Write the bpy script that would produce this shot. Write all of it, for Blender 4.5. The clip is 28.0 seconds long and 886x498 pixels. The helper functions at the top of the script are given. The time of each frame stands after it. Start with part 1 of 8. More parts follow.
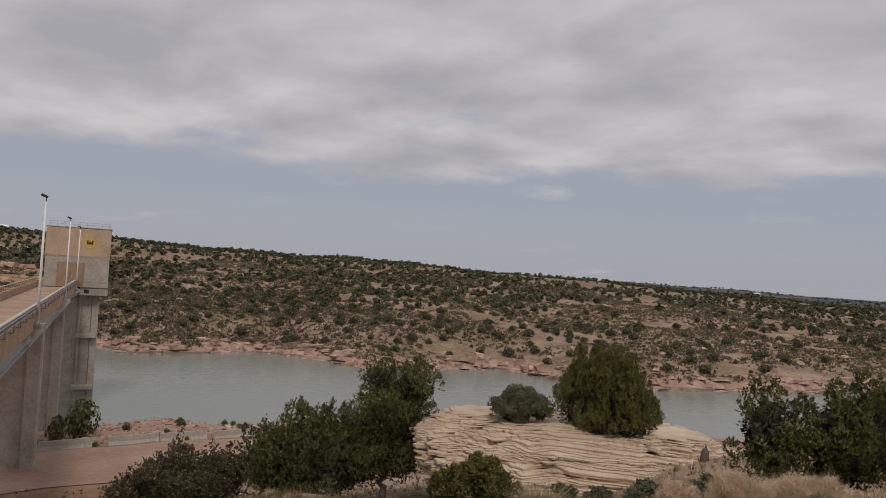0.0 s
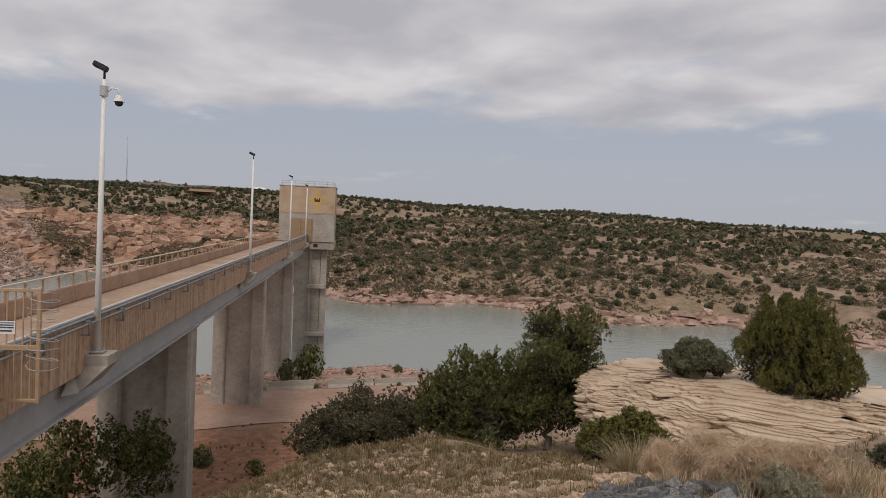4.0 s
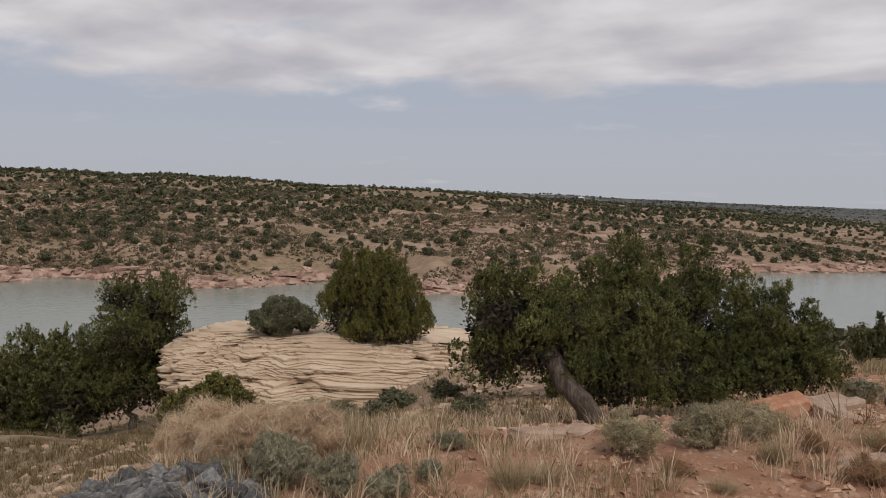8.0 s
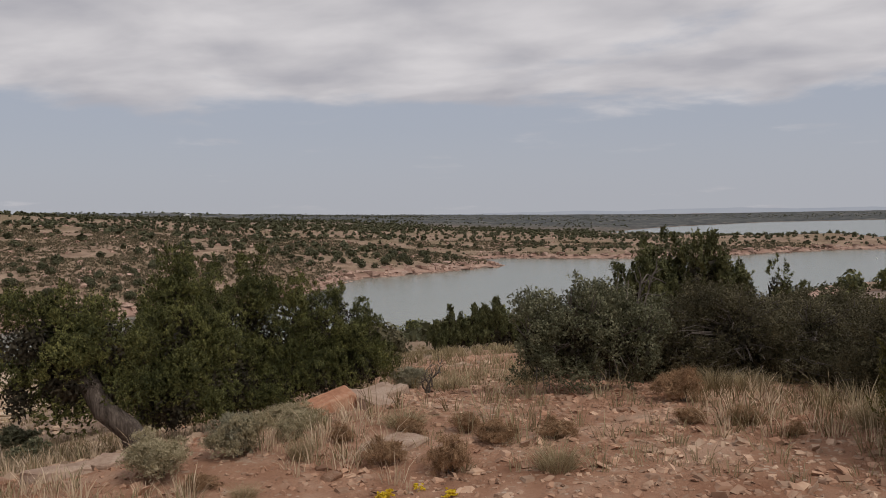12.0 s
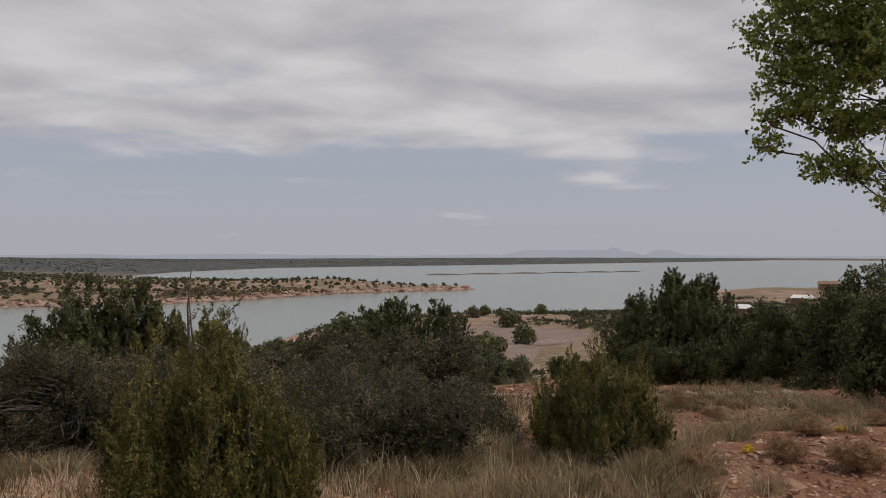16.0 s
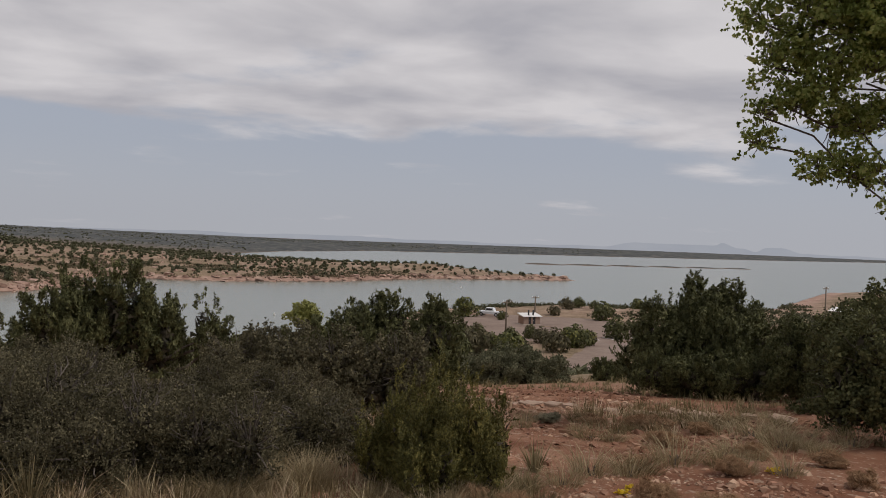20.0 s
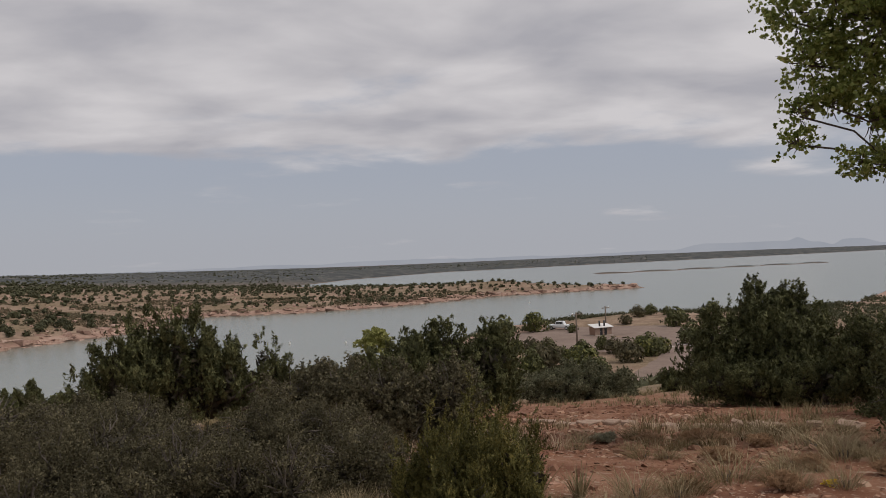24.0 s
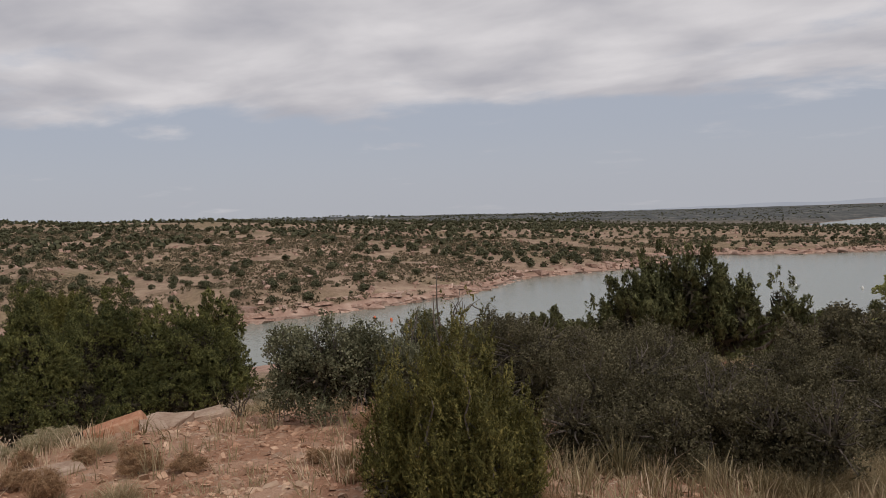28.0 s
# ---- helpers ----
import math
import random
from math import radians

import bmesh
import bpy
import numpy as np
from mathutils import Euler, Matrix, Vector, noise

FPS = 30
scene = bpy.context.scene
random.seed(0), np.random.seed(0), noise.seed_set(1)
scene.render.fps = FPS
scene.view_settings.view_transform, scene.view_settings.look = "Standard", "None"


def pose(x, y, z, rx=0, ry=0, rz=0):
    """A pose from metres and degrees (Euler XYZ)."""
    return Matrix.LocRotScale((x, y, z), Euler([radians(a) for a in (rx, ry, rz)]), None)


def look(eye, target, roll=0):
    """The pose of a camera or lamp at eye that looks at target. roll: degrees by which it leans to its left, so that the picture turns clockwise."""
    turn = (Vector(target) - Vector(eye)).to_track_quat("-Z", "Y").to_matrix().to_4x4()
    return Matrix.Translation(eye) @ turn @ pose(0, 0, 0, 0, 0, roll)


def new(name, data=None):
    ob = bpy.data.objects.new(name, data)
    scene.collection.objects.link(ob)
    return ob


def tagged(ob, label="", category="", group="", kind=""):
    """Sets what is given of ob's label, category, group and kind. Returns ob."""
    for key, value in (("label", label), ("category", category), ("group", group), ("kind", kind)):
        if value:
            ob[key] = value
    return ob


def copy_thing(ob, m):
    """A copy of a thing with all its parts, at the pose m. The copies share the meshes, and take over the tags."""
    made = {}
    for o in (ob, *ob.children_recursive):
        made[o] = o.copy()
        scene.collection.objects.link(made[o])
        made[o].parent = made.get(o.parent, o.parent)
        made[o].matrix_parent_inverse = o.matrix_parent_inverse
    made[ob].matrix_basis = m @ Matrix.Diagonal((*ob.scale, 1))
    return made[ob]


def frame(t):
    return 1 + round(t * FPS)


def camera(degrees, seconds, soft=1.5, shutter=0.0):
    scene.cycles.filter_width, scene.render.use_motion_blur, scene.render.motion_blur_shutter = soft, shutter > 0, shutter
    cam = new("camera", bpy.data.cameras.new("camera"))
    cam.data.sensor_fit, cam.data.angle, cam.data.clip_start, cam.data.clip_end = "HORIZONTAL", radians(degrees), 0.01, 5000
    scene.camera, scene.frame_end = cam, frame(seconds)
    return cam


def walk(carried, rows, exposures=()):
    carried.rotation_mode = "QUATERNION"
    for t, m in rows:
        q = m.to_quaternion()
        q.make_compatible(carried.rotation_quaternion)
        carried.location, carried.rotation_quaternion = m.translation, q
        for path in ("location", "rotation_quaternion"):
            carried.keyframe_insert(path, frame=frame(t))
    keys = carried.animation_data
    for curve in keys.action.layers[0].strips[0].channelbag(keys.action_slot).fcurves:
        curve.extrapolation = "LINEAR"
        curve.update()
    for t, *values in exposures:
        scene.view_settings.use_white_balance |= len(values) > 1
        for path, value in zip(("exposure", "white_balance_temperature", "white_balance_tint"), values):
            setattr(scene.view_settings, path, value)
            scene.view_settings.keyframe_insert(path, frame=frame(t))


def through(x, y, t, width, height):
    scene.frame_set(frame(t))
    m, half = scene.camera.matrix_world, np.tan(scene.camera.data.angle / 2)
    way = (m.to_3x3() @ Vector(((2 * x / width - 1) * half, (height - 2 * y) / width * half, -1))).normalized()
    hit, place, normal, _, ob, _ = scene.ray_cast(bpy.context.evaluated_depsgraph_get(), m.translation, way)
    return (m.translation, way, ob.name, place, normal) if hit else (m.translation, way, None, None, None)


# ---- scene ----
cam = camera(57.1, 28.0, soft=0.55)
PATH = [
    (0, (-0.004, 0.000, 17.993), (1.1409, 1.6386, 18.0586), 3.36),
    (0.5, (0.426, -0.013, 17.927), (1.3174, 1.7775, 17.9222), 3.55),
    (1, (0.761, 0.054, 17.920), (1.3860, 1.9535, 17.9411), 3.48),
    (1.5, (1.067, 0.073, 17.901), (1.3571, 2.0521, 17.9267), 3.81),
    (2, (1.433, 0.090, 17.870), (1.6568, 2.0772, 17.8735), 3.74),
    (2.5, (1.797, 0.115, 17.852), (2.1469, 2.0837, 17.8618), 4.16),
    (3, (2.136, 0.064, 17.805), (2.5253, 2.0259, 17.8067), 3.17),
    (3.5, (2.416, 0.007, 17.764), (2.7858, 1.9718, 17.7235), 2.00),
    (4, (2.733, -0.059, 17.754), (3.3825, 1.8307, 17.6806), 2.53),
    (4.5, (3.087, -0.118, 17.706), (3.9402, 1.6888, 17.6232), 1.88),
    (6.5, (3.512, 0.155, 17.695), (4.7058, 1.7547, 17.5663), 2.00),
    (7, (3.581, 0.174, 17.674), (4.9020, 1.6711, 17.5511), 1.83),
    (7.5, (3.611, 0.185, 17.674), (5.0053, 1.6138, 17.5474), 1.61),
    (8, (3.627, 0.182, 17.678), (5.0738, 1.5568, 17.5460), 1.42),
    (8.5, (3.643, 0.163, 17.685), (5.2018, 1.4085, 17.5533), 1.42),
    (9, (3.631, 0.159, 17.691), (5.2002, 1.3923, 17.5649), 1.24),
    (9.5, (3.619, 0.161, 17.694), (5.2028, 1.3752, 17.5637), 1.14),
    (10, (3.597, 0.142, 17.696), (5.1817, 1.3535, 17.5530), 0.46),
    (10.5, (3.628, 0.127, 17.677), (5.2684, 1.2646, 17.5521), -0.34),
    (11, (3.715, 0.063, 17.658), (5.4187, 1.1057, 17.5529), -1.56),
    (11.5, (3.853, -0.074, 17.650), (5.6351, 0.8292, 17.5585), -0.81),
    (12, (3.961, -0.180, 17.636), (5.8755, 0.3926, 17.5450), -0.93),
    (12.5, (4.075, -0.279, 17.655), (6.0068, 0.2306, 17.5665), -1.03),
    (13, (4.129, -0.485, 17.682), (6.1079, -0.2135, 17.5865), -0.32),
    (13.5, (4.228, -0.657, 17.682), (6.2225, -0.5567, 17.5687), 0.44),
    (15.5, (4.763, -1.237, 17.662), (6.7284, -1.6078, 17.6614), 1.07),
    (16, (4.813, -1.431, 17.661), (6.7284, -2.0045, 17.6721), 0.08),
    (16.5, (4.916, -1.694, 17.695), (6.8413, -2.2360, 17.7007), 0.09),
    (17, (4.891, -1.878, 17.703), (6.8150, -2.4231, 17.7035), 0.50),
    (17.5, (4.916, -2.074, 17.712), (6.8324, -2.6448, 17.7268), 1.15),
    (18, (4.909, -2.304, 17.716), (6.8531, -2.7743, 17.7161), 2.37),
    (18.5, (4.928, -2.522, 17.717), (6.8693, -3.0036, 17.7027), 2.50),
    (19, (4.942, -2.750, 17.746), (6.8843, -3.2268, 17.7290), 1.99),
    (19.5, (4.927, -2.987, 17.764), (6.8950, -3.3448, 17.7424), 2.33),
    (20, (5.012, -3.210, 17.778), (6.9845, -3.5409, 17.7533), 2.20),
    (20.5, (5.080, -3.399, 17.805), (7.0559, -3.7086, 17.7876), 1.57),
    (21, (5.116, -3.542, 17.820), (7.0928, -3.8475, 17.8112), 1.60),
    (21.5, (5.128, -3.586, 17.833), (7.0769, -4.0330, 17.8681), 1.32),
    (23.5, (4.975, -3.512, 17.861), (6.9425, -3.8680, 17.9031), -1.55),
    (24, (4.924, -3.473, 17.877), (6.9167, -3.6451, 17.8982), -2.20),
    (24.5, (4.934, -3.418, 17.883), (6.9328, -3.3591, 17.8838), -2.27),
    (25, (4.929, -3.384, 17.875), (6.9150, -3.1526, 17.8505), -2.80),
    (25.5, (4.936, -3.369, 17.875), (6.9134, -3.0765, 17.8146), -2.64),
    (26, (4.916, -3.355, 17.875), (6.8353, -2.8007, 17.7896), -2.76),
    (26.5, (4.918, -3.317, 17.871), (6.7196, -2.4519, 17.7873), -2.55),
    (27, (4.896, -3.302, 17.874), (6.6308, -2.3126, 17.7749), -2.33),
    (27.5, (4.886, -3.292, 17.874), (6.5613, -2.2053, 17.7696), -2.49),
    (28, (4.939, -3.271, 17.864), (6.6822, -2.2937, 17.7814), -2.43),
]
walk(cam, [(t, look(eye, target, roll)) for t, eye, target, roll in PATH],
     [(t, stops, 6500, 13) for t, stops in ((0, -0.16), (1, -0.18), (2, -0.11), (3, -0.07), (4, 0.05), (8, 0.1), (10, 0.16), (11, 0.05), (13, 0.0), (17, -0.06), (21, -0.02), (24, -0.08), (26, 0.16), (28, 0.06))])

# ---- sky and light ----
SUN_AZ, SUN_EL = 205.0, 52.0


def node(tree, kind, **values):
    n = tree.nodes.new(kind)
    for key, value in values.items():
        n.inputs[key].default_value = value
    return n


def ramp(tree, stops):
    n = tree.nodes.new("ShaderNodeValToRGB")
    while len(n.color_ramp.elements) < len(stops):
        n.color_ramp.elements.new(0.5)
    for e, (pos, col) in zip(n.color_ramp.elements, stops):
        e.position, e.color = pos, (*col, 1)
    return n


def math_node(tree, op, a, b=None, clamp=False):
    n = tree.nodes.new("ShaderNodeMath")
    n.operation, n.use_clamp = op, clamp
    for i, v in enumerate((a, b)):
        if v is None:
            continue
        if isinstance(v, (int, float)):
            n.inputs[i].default_value = v
        else:
            tree.links.new(v, n.inputs[i])
    return n.outputs[0]


def make_world():
    w = bpy.data.worlds.new("overcast_sky")
    scene.world = w
    w.use_nodes = True
    t = w.node_tree
    t.nodes.clear()
    out = t.nodes.new("ShaderNodeOutputWorld")
    bg = t.nodes.new("ShaderNodeBackground")
    bg.inputs["Strength"].default_value = 0.1
    sky = t.nodes.new("ShaderNodeTexSky")
    sky.sky_type, sky.sun_disc = "NISHITA", False
    sky.sun_elevation, sky.sun_rotation = radians(SUN_EL), radians(SUN_AZ)
    sky.dust_density = 3.0
    tc = t.nodes.new("ShaderNodeTexCoord")
    sep = t.nodes.new("ShaderNodeSeparateXYZ")
    t.links.new(tc.outputs["Generated"], sep.inputs[0])
    # cloud deck: the direction carried on to a level layer overhead
    up = math_node(t, "MAXIMUM", sep.outputs[2], 0.0)
    over = math_node(t, "ADD", up, 0.13)
    com = t.nodes.new("ShaderNodeCombineXYZ")
    t.links.new(math_node(t, "DIVIDE", sep.outputs[0], over), com.inputs[0])
    t.links.new(math_node(t, "DIVIDE", sep.outputs[1], over), com.inputs[1])
    turn = t.nodes.new("ShaderNodeMapping")
    turn.inputs["Rotation"].default_value = (0, 0, radians(-20))
    turn.inputs["Scale"].default_value = (1.0, 0.8, 1.0)
    t.links.new(com.outputs[0], turn.inputs[0])
    big = node(t, "ShaderNodeTexNoise", Scale=1.2, Detail=7.0, Roughness=0.55, Distortion=0.15)
    t.links.new(turn.outputs[0], big.inputs["Vector"])
    fine = node(t, "ShaderNodeTexNoise", Scale=2.0, Detail=5.0, Roughness=0.48, Distortion=0.2)
    t.links.new(turn.outputs[0], fine.inputs["Vector"])
    # cover thins out into a clear hazy strip above the horizon
    rise = t.nodes.new("ShaderNodeMapRange")
    rise.interpolation_type = "SMOOTHSTEP"
    rise.inputs["From Min"].default_value, rise.inputs["From Max"].default_value = 0.075, 0.18
    t.links.new(sep.outputs[2], rise.inputs["Value"])
    cover = math_node(t, "ADD", big.outputs[0], math_node(t, "MULTIPLY", rise.outputs[0], 0.37))
    edge = t.nodes.new("ShaderNodeMapRange")
    edge.interpolation_type = "SMOOTHSTEP"
    edge.inputs["From Min"].default_value, edge.inputs["From Max"].default_value = 0.6, 0.8
    t.links.new(cover, edge.inputs["Value"])
    shade = ramp(t, [(0.33, (4.1, 4.12, 4.4)), (0.50, (5.15, 5.1, 5.25)), (0.66, (6.3, 6.2, 6.25))])
    t.links.new(fine.outputs[0], shade.inputs[0])
    haze = ramp(t, [(0.0, (4.4, 4.6, 4.95)), (0.10, (3.85, 4.2, 4.8)), (0.30, (3.4, 3.9, 4.75)), (0.6, (3.2, 3.7, 4.7))])
    t.links.new(sep.outputs[2], haze.inputs[0])
    clear = t.nodes.new("ShaderNodeMixRGB")
    clear.inputs[0].default_value = 0.12
    t.links.new(haze.outputs[0], clear.inputs[1])
    t.links.new(sky.outputs[0], clear.inputs[2])
    mix = t.nodes.new("ShaderNodeMixRGB")
    t.links.new(edge.outputs[0], mix.inputs[0])
    t.links.new(clear.outputs[0], mix.inputs[1])
    t.links.new(shade.outputs[0], mix.inputs[2])
    t.links.new(mix.outputs[0], bg.inputs["Color"])
    t.links.new(bg.outputs[0], out.inputs[0])


make_world()
sun_data = bpy.data.lights.new("sun", "SUN")
sun_data.energy, sun_data.angle, sun_data.color = 1.5, radians(10), (1.0, 0.95, 0.87)
sun = new("sun", sun_data)
sun.matrix_world = look((0, 0, 60), (-math.sin(radians(SUN_AZ)) * 60, -math.cos(radians(SUN_AZ)) * 60, 60 - 60 * math.tan(radians(SUN_EL))))

# ---- materials ----
def material(name, colors, scale=3.0, rough=0.9, bump=0.15, fine=9.0, metal=0.0, island=0.0, per_object=0.0, bump_scale=None, spec=0.3, stretch=None):
    """Two scales of noise mix the colours; island and per_object vary brightness piece by piece."""
    m = bpy.data.materials.new(name)
    m.use_nodes = True
    t = m.node_tree
    b = t.nodes["Principled BSDF"]
    b.inputs["Roughness"].default_value, b.inputs["Metallic"].default_value = rough, metal
    b.inputs["Specular IOR Level"].default_value = spec
    tc = t.nodes.new("ShaderNodeTexCoord")
    n1 = node(t, "ShaderNodeTexNoise", Scale=scale, Detail=6.0, Roughness=0.6)
    n2 = node(t, "ShaderNodeTexNoise", Scale=scale * fine, Detail=4.0, Roughness=0.65)
    where = tc.outputs["Object"]
    if stretch:
        mp = t.nodes.new("ShaderNodeMapping")
        mp.inputs["Scale"].default_value = stretch
        t.links.new(where, mp.inputs["Vector"])
        where = mp.outputs[0]
    t.links.new(where, n1.inputs["Vector"])
    t.links.new(where, n2.inputs["Vector"])
    f = math_node(t, "ADD", math_node(t, "MULTIPLY", n1.outputs[0], 0.6), math_node(t, "MULTIPLY", n2.outputs[0], 0.4))
    k = len(colors)
    r = ramp(t, [(0.36 + 0.28 * i / max(1, k - 1), c) for i, c in enumerate(colors)])
    t.links.new(f, r.inputs[0])
    col = r.outputs[0]
    if island or per_object:
        src = t.nodes.new("ShaderNodeNewGeometry" if island else "ShaderNodeObjectInfo")
        h = t.nodes.new("ShaderNodeHueSaturation")
        amount = island or per_object
        t.links.new(math_node(t, "ADD", math_node(t, "MULTIPLY", src.outputs["Random Per Island" if island else "Random"], 2 * amount), 1 - amount), h.inputs["Value"])
        t.links.new(col, h.inputs["Color"])
        col = h.outputs[0]
    t.links.new(col, b.inputs["Base Color"])
    if bump:
        bp = t.nodes.new("ShaderNodeBump")
        bp.inputs["Strength"].default_value = 0.7
        bp.inputs["Distance"].default_value = bump
        src = n2
        if bump_scale:
            src = node(t, "ShaderNodeTexNoise", Scale=bump_scale, Detail=6.0, Roughness=0.6)
            t.links.new(tc.outputs["Object"], src.inputs["Vector"])
        t.links.new(src.outputs[0], bp.inputs["Height"])
        t.links.new(bp.outputs[0], b.inputs["Normal"])
    return m


def leaf_material(name, colors, rough=0.75, spread=0.35, through=0.25):
    m = bpy.data.materials.new(name)
    m.use_nodes = True
    t = m.node_tree
    b = t.nodes["Principled BSDF"]
    b.inputs["Roughness"].default_value = rough
    b.inputs["Specular IOR Level"].default_value = 0.25
    geo = t.nodes.new("ShaderNodeNewGeometry")
    tc = t.nodes.new("ShaderNodeTexCoord")
    n1 = node(t, "ShaderNodeTexNoise", Scale=4.5, Detail=4.0)
    t.links.new(tc.outputs["Object"], n1.inputs["Vector"])
    f = math_node(t, "ADD", math_node(t, "MULTIPLY", geo.outputs["Random Per Island"], spread), math_node(t, "MULTIPLY", n1.outputs[0], 1 - spread))
    k = len(colors)
    r = ramp(t, [(0.22 + 0.52 * i / max(1, k - 1), c) for i, c in enumerate(colors)])
    t.links.new(f, r.inputs[0])
    t.links.new(r.outputs[0], b.inputs["Base Color"])
    tr = t.nodes.new("ShaderNodeBsdfTranslucent")
    t.links.new(r.outputs[0], tr.inputs[0])
    mx = t.nodes.new("ShaderNodeMixShader")
    mx.inputs[0].default_value = through
    t.links.new(b.outputs[0], mx.inputs[1])
    t.links.new(tr.outputs[0], mx.inputs[2])
    t.links.new(mx.outputs[0], t.nodes["Material Output"].inputs[0])
    return m


M_JUNIPER = leaf_material("juniper_foliage", [(0.02, 0.025, 0.009), (0.078, 0.084, 0.026), (0.245, 0.235, 0.075)], through=0.06)
M_JUNIPER_YELLOW = leaf_material("yellow_green_juniper_foliage", [(0.034, 0.036, 0.01), (0.112, 0.108, 0.028), (0.25, 0.22, 0.065)], through=0.12)
M_YOUNG = leaf_material("young_juniper_sprays", [(0.038, 0.038, 0.011), (0.104, 0.098, 0.028), (0.25, 0.212, 0.062)], through=0.12)
M_JUNIPER_DARK = leaf_material("dark_juniper_foliage", [(0.03, 0.033, 0.013), (0.084, 0.088, 0.034), (0.18, 0.176, 0.074)], through=0.12)
M_WOODLAND = leaf_material("distant_juniper_foliage", [(0.034, 0.036, 0.017), (0.078, 0.08, 0.041), (0.145, 0.14, 0.078)], through=0.12)
M_OAK = leaf_material("grey_olive_scrub_leaves", [(0.04, 0.035, 0.019), (0.098, 0.086, 0.048), (0.215, 0.185, 0.105)])
M_OAK_GREY = leaf_material("grey_green_oak_leaves", [(0.054, 0.054, 0.028), (0.13, 0.13, 0.073), (0.27, 0.263, 0.16)])
M_BRUSH = leaf_material("dry_hillside_brush", [(0.07, 0.06, 0.035), (0.15, 0.122, 0.075), (0.27, 0.215, 0.14)])
M_COTTONWOOD = leaf_material("cottonwood_leaves", [(0.1, 0.13, 0.03), (0.25, 0.3, 0.08), (0.46, 0.47, 0.17)], rough=0.5, through=0.5)
M_LIME = leaf_material("lime_green_leaves", [(0.2, 0.2, 0.05), (0.32, 0.325, 0.1), (0.45, 0.44, 0.17)])
M_STRAW = leaf_material("dry_straw_grass", [(0.17, 0.125, 0.065), (0.33, 0.26, 0.15), (0.5, 0.42, 0.27)], rough=0.9)
M_GRASS = leaf_material("pale_green_grass", [(0.12, 0.1, 0.046), (0.24, 0.2, 0.105), (0.4, 0.33, 0.2)], rough=0.9)
M_SAGE = leaf_material("sage_grey_leaves", [(0.15, 0.138, 0.088), (0.28, 0.258, 0.172), (0.43, 0.395, 0.28)], rough=0.9)
M_PINKSTRAW = leaf_material("pinkish_dry_straw", [(0.4, 0.285, 0.185), (0.62, 0.475, 0.33), (0.78, 0.65, 0.48)], rough=0.9, through=0.4)
M_RABBIT = leaf_material("grey_straw_rabbitbrush", [(0.18, 0.145, 0.08), (0.35, 0.295, 0.175), (0.54, 0.47, 0.32)], rough=0.9)
M_RUST = leaf_material("rusty_brown_dry_shrub", [(0.17, 0.095, 0.05), (0.33, 0.20, 0.11), (0.48, 0.33, 0.20)], rough=0.9)
M_YELLOW = leaf_material("yellow_flowers", [(0.55, 0.38, 0.02), (0.75, 0.55, 0.03), (0.8, 0.62, 0.06)])
# dead inner leaves, darkened further to paint shade into gaps between sprays
M_INNER_SHADE = leaf_material("shade_dark_dead_foliage", [(0.018, 0.015, 0.009), (0.036, 0.03, 0.018), (0.07, 0.058, 0.035)], through=0.05)
M_BARK = material("shaggy_grey_brown_bark", [(0.05, 0.039, 0.03), (0.12, 0.095, 0.077), (0.24, 0.2, 0.165)], 9, 0.95, 0.03, 5, stretch=(3.5, 3.5, 0.5))
M_TWIG = material("bare_grey_twigs", [(0.085, 0.07, 0.058), (0.18, 0.152, 0.128)], 8, 0.95, 0)

# ---- ground ----
def lattice(ix, iy, seed):
    h = np.sin(ix * 127.1 + iy * 311.7 + seed * 74.7) * 43758.5453
    return h - np.floor(h)


def value_noise(x, y, seed=0):
    ix, iy = np.floor(x), np.floor(y)
    fx, fy = x - ix, y - iy
    fx, fy = fx * fx * (3 - 2 * fx), fy * fy * (3 - 2 * fy)
    a, b = lattice(ix, iy, seed), lattice(ix + 1, iy, seed)
    c, d = lattice(ix, iy + 1, seed), lattice(ix + 1, iy + 1, seed)
    return (a + (b - a) * fx) * (1 - fy) + (c + (d - c) * fx) * fy


def fractal(x, y, seed=0, octaves=4):
    total, amp, k = 0.0, 1.0, 1.0
    for o in range(octaves):
        total = total + amp * (value_noise(x * k, y * k, seed + o) - 0.5)
        amp, k = amp * 0.5, k * 2.03
    return total


def smooth(a, b, v):
    t = np.clip((v - a) / (b - a), 0, 1)
    return t * t * (3 - 2 * t)


# the lake's outline: dam toe, far shore with its point, the wide water, near shore
DAM_TOE = [(-64, 96), (-42, 130), (-37, 156), (-31, 184), (-25, 220)]
FAR_SHORE = [(-13, 234), (-6, 210), (14, 190), (37, 172), (42, 159), (56, 158), (61, 166), (72, 152), (78, 131), (91, 128), (104, 128), (107, 102), (113, 99),
             (135, 90), (161, 81), (193, 84), (205, 86), (230, 70), (259, 57), (290, 76), (302, 66), (298, 40), (302, 17), (316, -12), (357, -54), (372, -95), (381, -130)]
ARM = [(390, -131), (420, -100), (470, -50), (520, 10), (580, 55), (640, 62), (800, 20), (1000, -85), (1110, -257), (1380, -760), (2150, -2000)]
WIDE = [(1500, -3200), (800, -2200), (480, -900), (360, -420)]
NEAR_SHORE = [(345, -339), (326, -262), (332, -229), (228, -139), (213, -106), (218, -83), (218, -60), (202, -32), (150, -6), (138, 6), (130, 18), (112, 38), (92, 56), (70, 74), (54, 84),
              (44, 86), (35, 85), (28, 91), (21, 91), (7, 88), (-20, 87), (-60, 85)]
LAKE = np.array(DAM_TOE + FAR_SHORE + ARM + WIDE + NEAR_SHORE, float)
